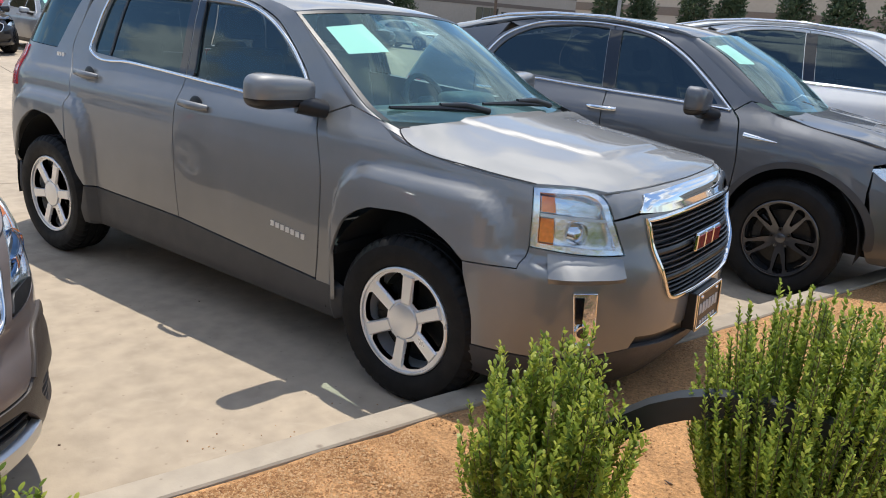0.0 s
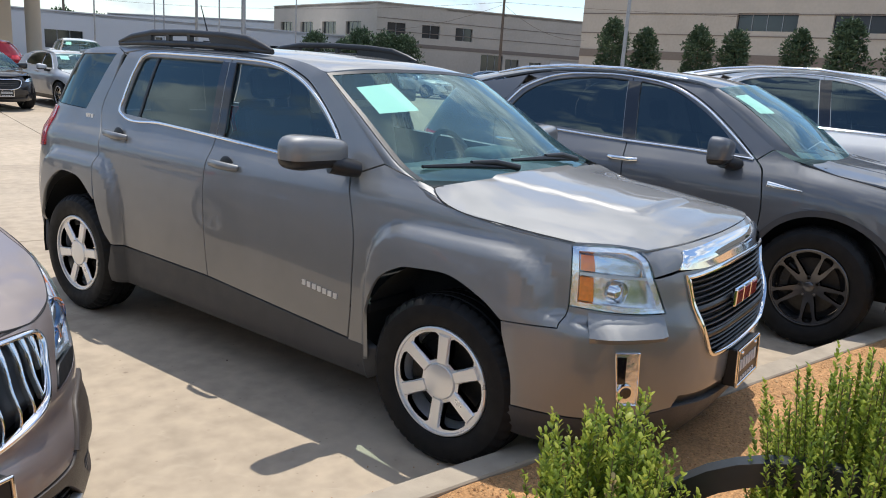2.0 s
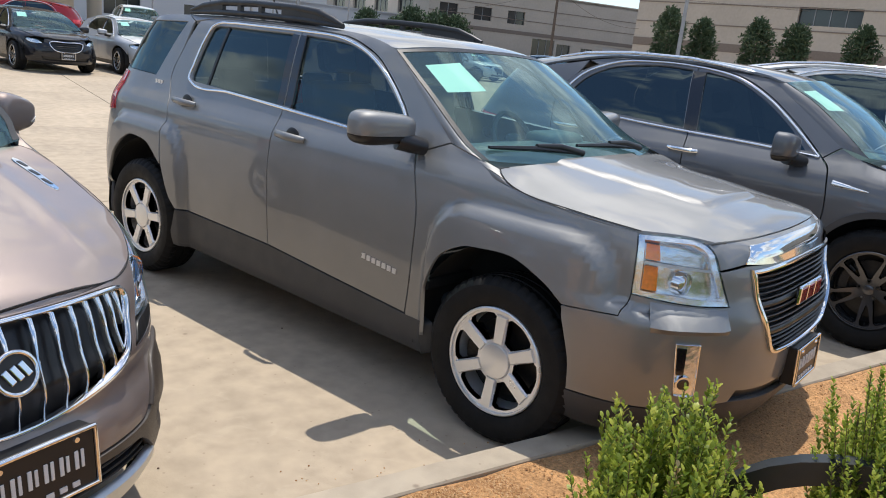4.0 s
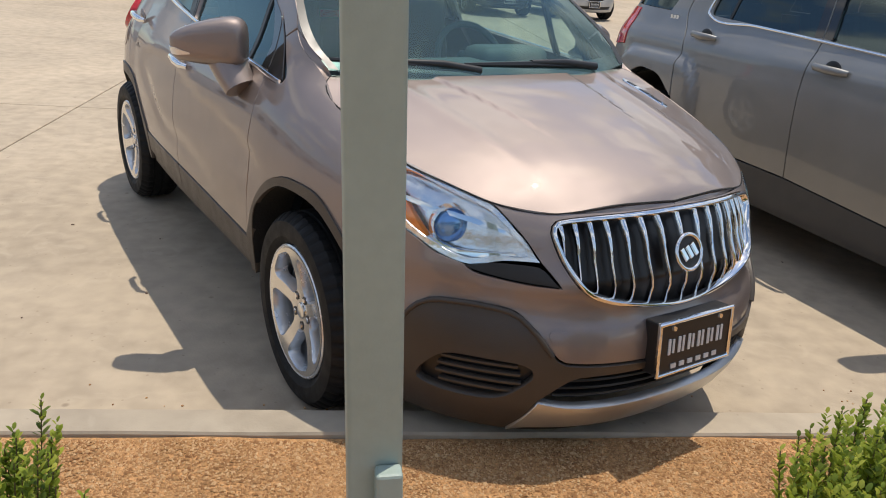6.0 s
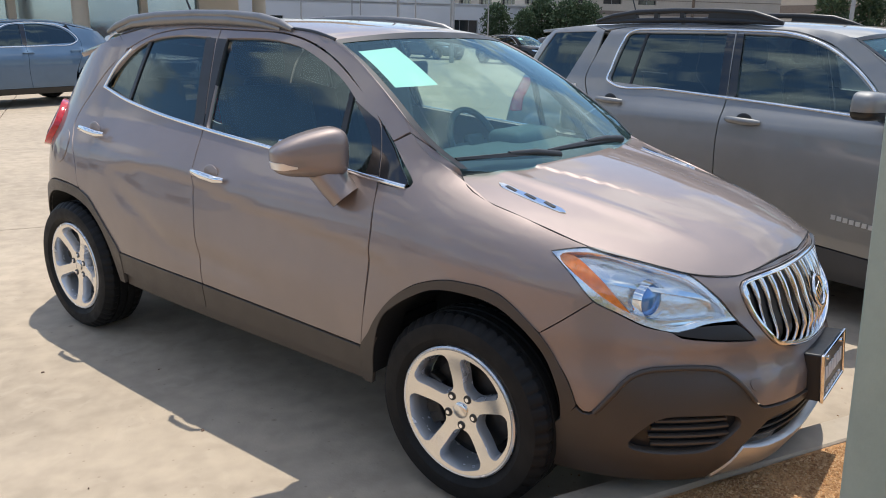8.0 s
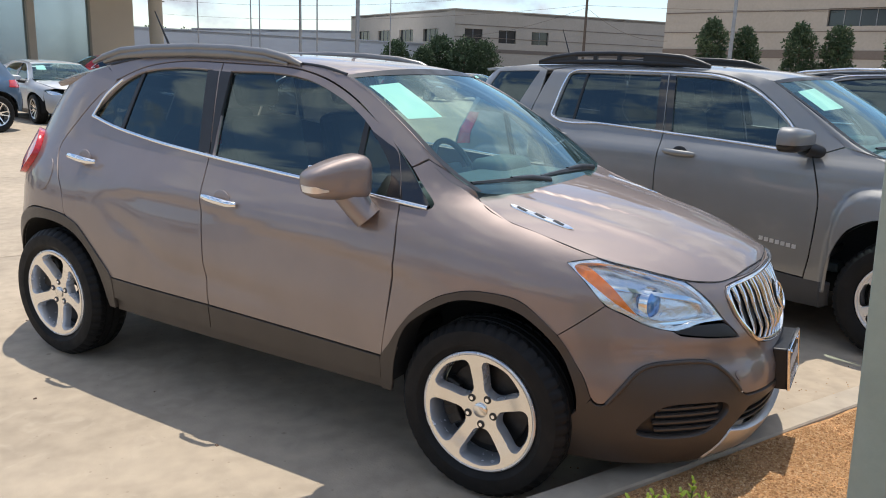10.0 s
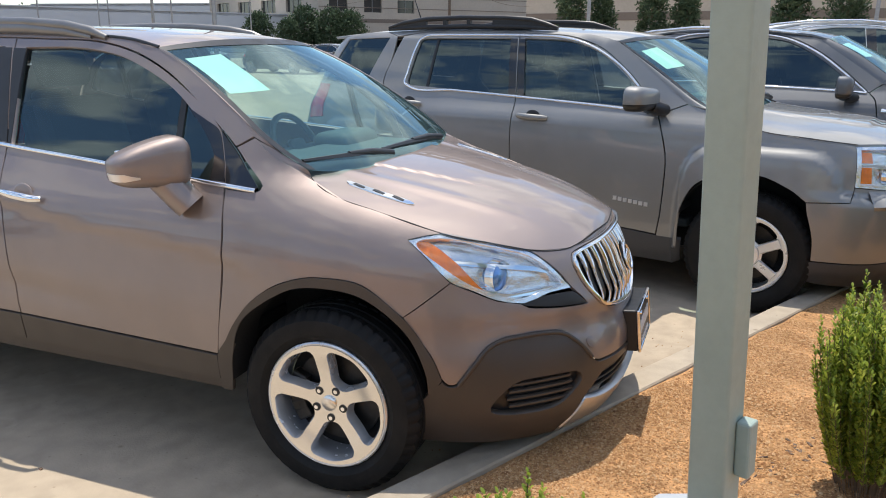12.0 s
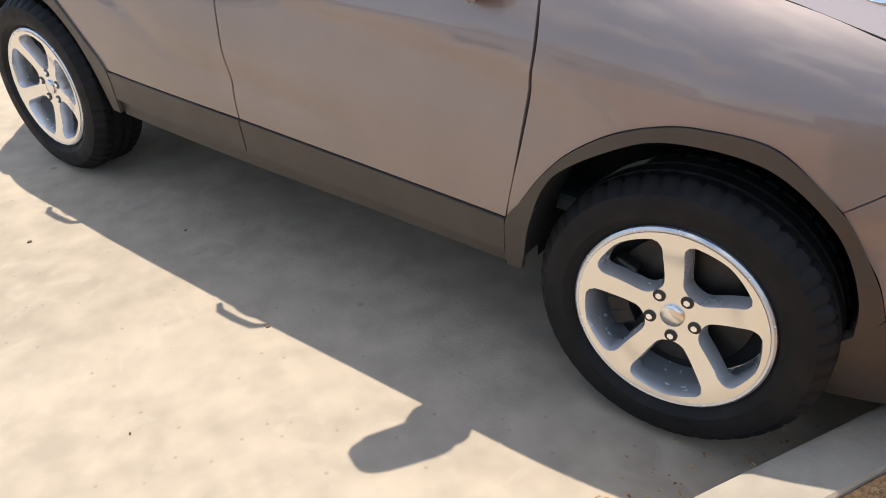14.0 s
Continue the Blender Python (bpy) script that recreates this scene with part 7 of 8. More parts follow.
dark_suv = lot_car("crossover_car", "dark grey rounded crossover with black twin-spoke wheels and chrome window line", DARK_GREY, 1.0, ALLOY_DARK, True, GREY_CLADDING)
dark_suv.matrix_basis = pose(5.44, -2.91, 0, 0, 0, -10.5) @ Matrix.Diagonal((1, 1, 1.055, 1))
white_suv = lot_car("crossover_car", "white rounded crossover parked at the row's end", WHITE_PAINT, 1.0, ALLOY, True)
white_suv.matrix_basis = pose(8.15, -4.35, 0, 0, 0, -10.5) @ Matrix.Diagonal((1.05, 1.08, 1.14, 1))
white_next = copy_thing(white_suv, pose(10.9, -5.8, 0, 0, 0, -10.5))
silver = lot_car("saloon_car", "silver saloon with a price sheet in its screen", SILVER, 0.87, ALLOY, False)
silver.matrix_basis = pose(8.5, 15.9, 0, 0, 0, -14)
black = lot_car("saloon_car", "black saloon facing across the lot aisle", BLACK_PAINT, 0.87, ALLOY, False)
black.matrix_basis = pose(11.15, 15.2, 0, 0, 0, -14)
copy_thing(silver, pose(13.6, 14.6, 0, 0, 0, -17))
grey_far = lot_car("saloon_car", "dark grey saloon in the second row", DARK_GREY, 0.87, ALLOY, False)
grey_far.matrix_basis = pose(1.3, 19.3, 0, 0, 0, -4)
blue = lot_car("crossover_car", "slate blue crossover standing across the aisle", BLUE_PAINT, 1.0, ALLOY, False)
blue.matrix_basis = pose(2.95, 15.05, 0, 0, 0, -84)
red = lot_car("crossover_car", "dark red crossover beyond the saloons", RED_PAINT, 1.0, ALLOY, False)
red.matrix_basis = pose(16.5, 27.5, 0, 0, 0, -110)
pickup = lot_car("crossover_car", "white tall car in the far row", WHITE_PAINT, 1.0, ALLOY, False)
pickup.matrix_basis = pose(22.0, 25.0, 0, 0, 0, -30) @ Matrix.Diagonal((1.08, 1.1, 1.12, 1))
for k, (src, x, y, a) in enumerate(((black, 31, 19, -10), (grey_far, 34, 17.6, -14), (silver, 37, 16.2, -12), (black, 40, 15, -8), (blue, 43, 13.5, -12), (white_suv, 47, 15, -90), (grey_far, -2.0, 20.4, -6), (red, 20, 32, -100), (grey_far, 33, 26, -12), (silver, 30, 28, -16))):
    copy_thing(src, pose(x, y, 0, 0, 0, a))


# ---- lamp post, hedge shrubs and the black rail in the bed ----
POST = mat("post_paint", (0.33, 0.405, 0.36), 0.5, vary=0.06, scale=3, fine=0.03, bump=0.0006, bump_scale=120, rough_vary=0.08)
BASE_PAINT = mat("base_paint", (0.38, 0.405, 0.43), 0.6, vary=0.06, scale=4, bump=0.001, bump_scale=60)
LEAF = mat("leaf", (0.135, 0.20, 0.026), 0.42, vary=0.25, scale=12, spec=0.4)
_n, _l = LEAF.node_tree.nodes, LEAF.node_tree.links
_g, _r = _n.new("ShaderNodeNewGeometry"), _n.new("ShaderNodeValToRGB")
_r.color_ramp.elements[0].color, _r.color_ramp.elements[1].color = (0.10, 0.16, 0.018, 1), (0.52, 0.54, 0.09, 1)
_e = _r.color_ramp.elements.new(0.6)
_e.color = (0.30, 0.375, 0.045, 1)
_l.new(_g.outputs["Random Per Island"], _r.inputs["Fac"])
_b, _t, _a = _n["Principled BSDF"], _n.new("ShaderNodeBsdfTranslucent"), _n.new("ShaderNodeMixShader")
_l.new(_r.outputs["Color"], _b.inputs["Base Color"])
_l.new(_r.outputs["Color"], _t.inputs["Color"])
_a.inputs["Fac"].default_value = 0.4
_l.new(_b.outputs["BSDF"], _a.inputs[1]), _l.new(_t.outputs["BSDF"], _a.inputs[2])
_l.new(_a.outputs["Shader"], _n["Material Output"].inputs["Surface"])
DRY = mat("dry_leaf", (0.42, 0.30, 0.12), 0.7, vary=0.25, scale=20)
BARK = mat("bark", (0.16, 0.11, 0.07), 0.85, vary=0.3, scale=20, bump=0.003, bump_scale=80)
MULCH = mat("mulch", (0.13, 0.085, 0.06), 0.9, vary=0.4, scale=20, fine=0.3)


def octagon(r0, r1, h):
    """An eight-sided block under the origin with softened edges."""
    bm = bmesh.new()
    bmesh.ops.create_cone(bm, cap_ends=True, segments=8, radius1=r0, radius2=r1, depth=h, matrix=Matrix.Translation((0, 0, -h / 2)) @ Matrix.Rotation(radians(22.5), 4, "Z"))
    bmesh.ops.bevel(bm, geom=bm.edges[:], offset=0.005, segments=2, affect="EDGES")
    return smooth_bm(bm, 25)


def post():
    """Square lamp post, leaning slightly, on a pale two-step footing, with a small cover box."""
    turn = Matrix.Rotation(radians(-23.1), 4, "Z")
    root = tagged(new("lamp_post"), "grey-green square steel lamp post on a pale footing", "lamp post")
    root.matrix_basis = Matrix.Translation((-1.19, -1.286, 0.41)) @ turn
    lean = turn.inverted() @ Vector((-0.0157, 0.0464, 1.0)).to_track_quat("Z", "X").to_matrix().to_4x4() @ turn
    up = lean.to_quaternion() @ Vector((0, 0, 1))
    stand = up.rotation_difference(Vector((0, 0, 1))).inverted().to_matrix().to_4x4()
    h = 7.5
    bm = box(bmesh.new(), (0, 0, h / 2), (0.0915, 0.0915, h), bevel=0.009, seg=3)
    bm.transform(stand)
    part("shaft", smooth_bm(bm, 30), POST, root)
    cover = part("base_cover", octagon(0.205, 0.20, 0.12), BASE_PAINT, root)
    part("cover_seam", box(bmesh.new(), (-0.115, -0.03, 0.0006), (0.14, 0.003, 0.0016)), IRON, cover)
    base = part("footing", octagon(0.19, 0.19, 0.22), BASE_PAINT, root)
    base.location = (0, 0, -0.1)
    for sx in (-1, 1):
        bm = bmesh.new()
        rod(bm, (sx * 0.12, -0.12, -0.004), (sx * 0.12, -0.12, 0.006), 0.006, n=8)
        part("anchor_bolt", bm, IRON, root)
    bm = box(bmesh.new(), (0.02, -0.064, 0.255), (0.045, 0.036, 0.14), bevel=0.006)
    bm.transform(stand)
    part("cover_box", bm, POST, root)
    part("lamp_arm", box(bmesh.new(), (0.1, 0.3, h), (0.8, 0.08, 0.08), bevel=0.02), POST, root)
    part("lamp_head", box(bmesh.new(), (0.6, 0.3, h), (0.55, 0.35, 0.12), bevel=0.03), POST, root)


post()


def leaf_mesh(verts, faces, p, d, up, size, rng):
    """One small pointed, folded leaf at p along d."""
    side = d.cross(up)
    side = side.normalized() if side.length > 1e-4 else Vector((1, 0, 0))
    n = side.cross(d)
    k = len(verts)
    w = size * 0.25
    q = [p, p + d * size * 0.38 + side * w + n * size * 0.06, p + d * size * 0.78 + side * w * 0.85 + n * size * 0.03, p + d * size - n * size * 0.05, p + d * size * 0.78 - side * w * 0.85 + n * size * 0.03, p + d * size * 0.38 - side * w + n * size * 0.06]
    verts += [tuple(v) for v in q]
    faces += [(k, k + 1, k + 5), (k + 1, k + 2, k + 4, k + 5), (k + 2, k + 3, k + 4)]


def shrub(c, r, h, seed, shoots, label, dry=0, leaf=0.023, lean=0.0, fall=0.33):
    """A boxwood: many upright leafy shoots of uneven length over a thicket of inner twigs."""
    rng = random.Random(seed)
    root = tagged(new("shrub"), label, "shrub", "shrubs in the gravel bed")
    root.location = c
    verts, faces, dverts, dfaces = [], [], [], []
    tverts, tfaces = [], []
    for i in range(shoots):
        t = rng.random() ** 0.5
        az = rng.uniform(0, 2 * math.pi)
        b = Vector((math.cos(az) * r * t * 0.45, math.sin(az) * r * t * 0.45, 0.02))
        spread = t * r * rng.uniform(0.8, 1.08)
        top = Vector((math.cos(az) * spread + lean, math.sin(az) * spread, h * rng.uniform(0.55, 1.0) * (1 - fall * t * t)))
        if rng.random() < 0.1:
            top.z *= 1.09
        mid = b.lerp(top, 0.55) + Vector((math.cos(az), math.sin(az), 0)) * r * 0.10 * t
        n = 7
        pts = [b * (1 - s) ** 2 + mid * 2 * s * (1 - s) + top * s * s for s in (k / n for k in range(n + 1))]
        is_dry = i < dry
        if i % 2 == 0 or is_dry:
            for p, q in zip(pts, pts[1:]):
                k0 = len(tverts)
                for c in (p, q):
                    tverts.extend((c.x + 0.0014 * math.cos(w), c.y + 0.0014 * math.sin(w), c.z) for w in (0, 2.1, 4.2))
                tfaces.extend((k0 + j, k0 + (j + 1) % 3, k0 + 3 + (j + 1) % 3, k0 + 3 + j) for j in range(3))
        length = (top - b).length
        step = leaf * 0.27
        m = int(length * (0.8 if not is_dry else 0.25) / step)
        for k in range(m):
            s = 1 - k / max(m, 1) * (0.8 if not is_dry else 0.3)
            p = b * (1 - s) ** 2 + mid * 2 * s * (1 - s) + top * s * s
            d0 = ((mid - b) * (1 - s) + (top - mid) * s).normalized()
            a2 = k * 2.4 + rng.uniform(-0.5, 0.5)
            u = d0.orthogonal().normalized()
            v = d0.cross(u)
            d = (d0 * rng.uniform(0.8, 1.8) + u * math.cos(a2) + v * math.sin(a2)).normalized()
            size = leaf * rng.uniform(0.65, 1.15) * (0.75 if k < 4 else 1)
            leaf_mesh(dverts if is_dry else verts, dfaces if is_dry else faces, p, d, d0, size, rng)
    me = bpy.data.meshes.new("foliage")
    me.from_pydata(verts, [], faces)
    me.polygons.foreach_set("use_smooth", [True] * len(me.polygons))
    f = _adopt("foliage", me, LEAF, root)
    f["kind"] = "stuff"
    if dverts:
        me = bpy.data.meshes.new("dry_foliage")
        me.from_pydata(dverts, [], dfaces)
        _adopt("dry_foliage", me, DRY, root)["kind"] = "stuff"
    me = bpy.data.meshes.new("branchwork")
    me.from_pydata(tverts, [], tfaces)
    _adopt("branchwork", me, BARK, root)["kind"] = "stuff"
    return root


shrub((0.98, -2.28, 0.11), 0.26, 0.74, 3, 260, "green boxwood with loose upright shoots before the grey car", dry=1, leaf=0.028)
shrub((1.33, -2.93, 0.11), 0.36, 0.90, 5, 640, "full green boxwood beside the black rail", leaf=0.021)
shrub((1.98, -3.50, 0.11), 0.40, 0.92, 6, 620, "tall green boxwood further along the bed", leaf=0.021)
wide = shrub((-0.31, -1.785, 0.11), 0.25, 0.74, 7, 560, "green boxwood with a dried brown branch", dry=7, leaf=0.023, fall=0.12)
wide.scale, wide.rotation_euler = (1.12, 0.85, 1.0), (0, 0, math.atan2(U.y, U.x))
shrub((-1.86, -1.01, 0.11), 0.245, 0.735, 11, 420, "young green boxwood beside the lamp post", dry=1, leaf=0.022, fall=0.2)
shrub((4.1, -3.9, 0.11), 0.5, 0.75, 15, 260, "green boxwood at the far end of the bed")


def black_rail():
    """A low bowed black steel hoop standing in the bed between the shrubs."""
    pts = []
    for k in range(21):
        a = math.pi * k / 20
        pts.append(Vector((1.22, -2.83 + 0.52 * math.cos(a), 0.08 + 0.58 * math.sin(a) ** 0.8)))
    bm = bmesh.new()
    rows = []
    for i, p in enumerate(pts):
        d = (pts[min(i + 1, 20)] - pts[max(i - 1, 0)]).normalized()
        side = d.cross(Vector((1, 0, 0))).normalized()
        up = side.cross(d)
        prof = [(-0.034, -0.028), (-0.038, 0.02), (-0.028, 0.028), (0.028, 0.028), (0.038, 0.02), (0.034, -0.028)]
        rows.append([bm.verts.new(p + side * a + up * b) for a, b in prof])
    for r, s in zip(rows, rows[1:]):
        for i in range(6):
            bm.faces.new((r[i], r[(i + 1) % 6], s[(i + 1) % 6], s[i]))
    bm.faces.new(rows[0]), bm.faces.new(rows[-1])
    bmesh.ops.recalc_face_normals(bm, faces=bm.faces)
    root = tagged(new("edging_rail"), "low bowed black steel rail among the shrubs", "rail")
    steel = mat("rail_black", (0.03, 0.034, 0.036), 0.42, 0.3, vary=0.15, rough_vary=0.1)
    part("bowed_bar", smooth_bm(bm, 40), steel, root)
    for p in (pts[0], pts[-1]):
        part("ground_plate", box(bmesh.new(), (p.x, p.y, 0.142), (0.13, 0.13, 0.012), bevel=0.003), steel, root)


black_rail()


def scraps(bits):
    """Many small flat bits (place, size, turn) as lists for one mesh."""
    verts, faces = [], []
    for p, (w, d, h), a, tilt in bits:
        m = Matrix.Translation(p) @ Euler((tilt, tilt * 0.7, a)).to_matrix().to_4x4()
        k = len(verts)
        verts += [tuple(m @ Vector((x * w / 2, y * d / 2, z * h / 2))) for z in (-1, 1) for x, y in ((-1, -0.7), (0.8, -1), (1, 0.9), (-0.6, 1))]
        faces += [(k + 4, k + 5, k + 6, k + 7), *[(k + i, k + (i + 1) % 4, k + 4 + (i + 1) % 4, k + 4 + i) for i in range(4)]]
    return verts, faces


def litter(name, bits, material, label, category):
    me = bpy.data.meshes.new(name)
    me.from_pydata(*[bits[0], [], bits[1]])
    tagged(_adopt(name, me, material, None), label, category, kind="stuff")


def mulch(c, r, n, seed):
    rng = random.Random(seed)
    bits = []
    for k in range(n):
        a, d = rng.uniform(0, 6.28), r * rng.random() ** 0.6
        bits.append(((c[0] + d * math.cos(a), c[1] + d * math.sin(a), 0.128 + rng.uniform(0, 0.012)), (rng.uniform(0.015, 0.05), rng.uniform(0.004, 0.012), 0.003), rng.uniform(0, 6.28), rng.uniform(-0.4, 0.4)))
    litter("leaf_litter", scraps(bits), MULCH, "dark dry leaf litter and bark chips on the gravel", "litter")


mulch((-0.32, -1.72, 0), 0.35, 420, 2)
mulch((1.3, -2.9, 0), 0.45, 300, 8)


def grit(seed):
    """Washed-out grit along the foot of the kerb and a few bits of leaf on the slabs."""
    rng = random.Random(seed)
    bits = []
    for k in range(900):
        u, v = rng.uniform(-4.5, 3.0), KERB_V + 0.16 + abs(rng.gauss(0, 0.10)) * (1.0 if rng.random() < 0.9 else 2.2)
        s = rng.uniform(0.002, 0.0055)
        bits.append((lot(u, v, s * 0.4), (s * rng.uniform(0.8, 2), s * rng.uniform(0.8, 1.6), s), rng.uniform(0, 6.28), rng.uniform(-0.3, 0.3)))
    litter("grit", scraps(bits), STONE, "tan grit washed along the foot of the kerb", "gravel")
    bits = []
    for k in range(60):
        u, v = rng.uniform(-6, 3.5), rng.uniform(KERB_V + 0.2, 4.0)
        s = rng.uniform(0.005, 0.013)
        bits.append((lot(u, v, 0.003), (s * rng.uniform(1, 2), s, 0.003), rng.uniform(0, 6.28), 0.1))
    litter("leaf_scraps", scraps(bits), MULCH, "dark leaf scraps scattered on the concrete", "litter")


grit(21)


# ---- buildings, trees, poles and wires beyond the lot ----
EYE = Vector((-0.9, -2.65, 1.65))
TAN_WALL = mat("tan_wall", (0.46, 0.40, 0.33), 0.85, vary=0.06, scale=0.3, fine=0.04, bump=0.004, bump_scale=8)
WHITE_WALL = mat("white_wall", (0.60, 0.60, 0.60), 0.85, vary=0.05, scale=0.2)
BAND = mat("dark_band", (0.20, 0.16, 0.13), 0.85, vary=0.08)
BEIGE = mat("showroom_stucco", (0.52, 0.455, 0.36), 0.85, vary=0.05, scale=0.4)
FAR_GLASS = mat("far_glass", (0.02, 0.025, 0.03), 0.08, coat=0.5, vary=0.1)
SHOW_GLASS = mat("showroom_glass", (0.42, 0.52, 0.56), 0.12, 0.85, vary=0.1, scale=0.4)
STEEL = mat("pole_steel", (0.32, 0.33, 0.34), 0.5, 0.5, vary=0.1)
WOOD_POLE = mat("pole_wood", (0.11, 0.085, 0.065), 0.85, vary=0.2)


def far_at(bearing, d, z=0.0):
    return Vector((EYE.x + d * math.cos(radians(bearing)), EYE.y + d * math.sin(radians(bearing)), z))


def facade(root, a, b, h, wall, windows=(), bands=(), depth=14.0):
    """A building whose front runs from a to b: thick wall with real openings, bands and a roof edge."""
    d = b - a
    length, ang = d.length, math.atan2(d.y, d.x)
    m = Matrix.Translation(a) @ Matrix.Rotation(ang, 4, "Z")
    cuts_x = sorted({0.0, length, *[w[0] for w in windows], *[w[0] + w[2] for w in windows]})
    cuts_z = sorted({0.0, h, *[w[1] for w in windows], *[w[1] + w[3] for w in windows]})
    bm = bmesh.new()
    for i in range(len(cuts_x) - 1):
        for j in range(len(cuts_z) - 1):
            x, z = (cuts_x[i] + cuts_x[i + 1]) / 2, (cuts_z[j] + cuts_z[j + 1]) / 2
            if not any(w[0] < x < w[0] + w[2] and w[1] < z < w[1] + w[3] for w in windows):
                q = [(cuts_x[i], cuts_z[j]), (cuts_x[i + 1], cuts_z[j]), (cuts_x[i + 1], cuts_z[j + 1]), (cuts_x[i], cuts_z[j + 1])]
                bm.faces.new([bm.verts.new(m @ Vector((u, 0, v))) for u, v in q])
    bmesh.ops.remove_doubles(bm, verts=bm.verts, dist=1e-4)
    part("wall", bm, wall, root)
    for x, z, w, hh, *_ in windows:
        bm = bmesh.new()
        q = [(x, z), (x + w, z), (x + w, z + hh), (x, z + hh)]
        for (u0, v0), (u1, v1) in zip(q, q[1:] + q[:1]):
            bm.faces.new([bm.verts.new(m @ Vector(p)) for p in ((u0, 0, v0), (u1, 0, v1), (u1, 0.35, v1), (u0, 0.35, v0))])
        part("reveal", bm, wall, root)
    for x, z, w, hh, *kind in windows:
        bm = bmesh.new()
        bm.faces.new([bm.verts.new(m @ Vector(p)) for p in ((x, 0.33, z), (x + w, 0.33, z), (x + w, 0.33, z + hh), (x, 0.33, z + hh))])
        win = part("window", bm, kind[0] if kind else FAR_GLASS, root)
        if not kind and w > 1.5:
            bm = bmesh.new()
            for k in range(1, int(w / 1.4) + 1):
                u = x + w * k / (int(w / 1.4) + 1)
                box(bm, m @ Vector((u, 0.30, z + hh / 2)), (0.06, 0.06, hh), Matrix.Rotation(ang, 4, "Z"))
            part("mullion", bm, STEEL, win)
    for z, hh, mt in bands:
        part("band", box(bmesh.new(), m @ Vector((length / 2, -0.02, z)), (length, 0.06, hh), Matrix.Rotation(ang, 4, "Z")), mt, root)
    bm = bmesh.new()
    box(bm, m @ Vector((length / 2, depth / 2, h - 0.15)), (length, depth, 0.3), Matrix.Rotation(ang, 4, "Z"))
    part("roof", bm, wall, root)
    part("coping", box(bmesh.new(), m @ Vector((length / 2, 0.1, h + 0.06)), (length + 0.1, 0.4, 0.14), Matrix.Rotation(ang, 4, "Z")), wall, root)
    bm = bmesh.new()
    for u in (0.0, length):
        bm.faces.new([bm.verts.new(m @ Vector(p)) for p in ((u, 0, 0), (u, depth, 0), (u, depth, h), (u, 0, h))])
    bm.faces.new([bm.verts.new(m @ Vector(p)) for p in ((0, depth, 0), (length, depth, 0), (length, depth, h), (0, depth, h))])
    part("side_wall", bm, wall, root)
    return m


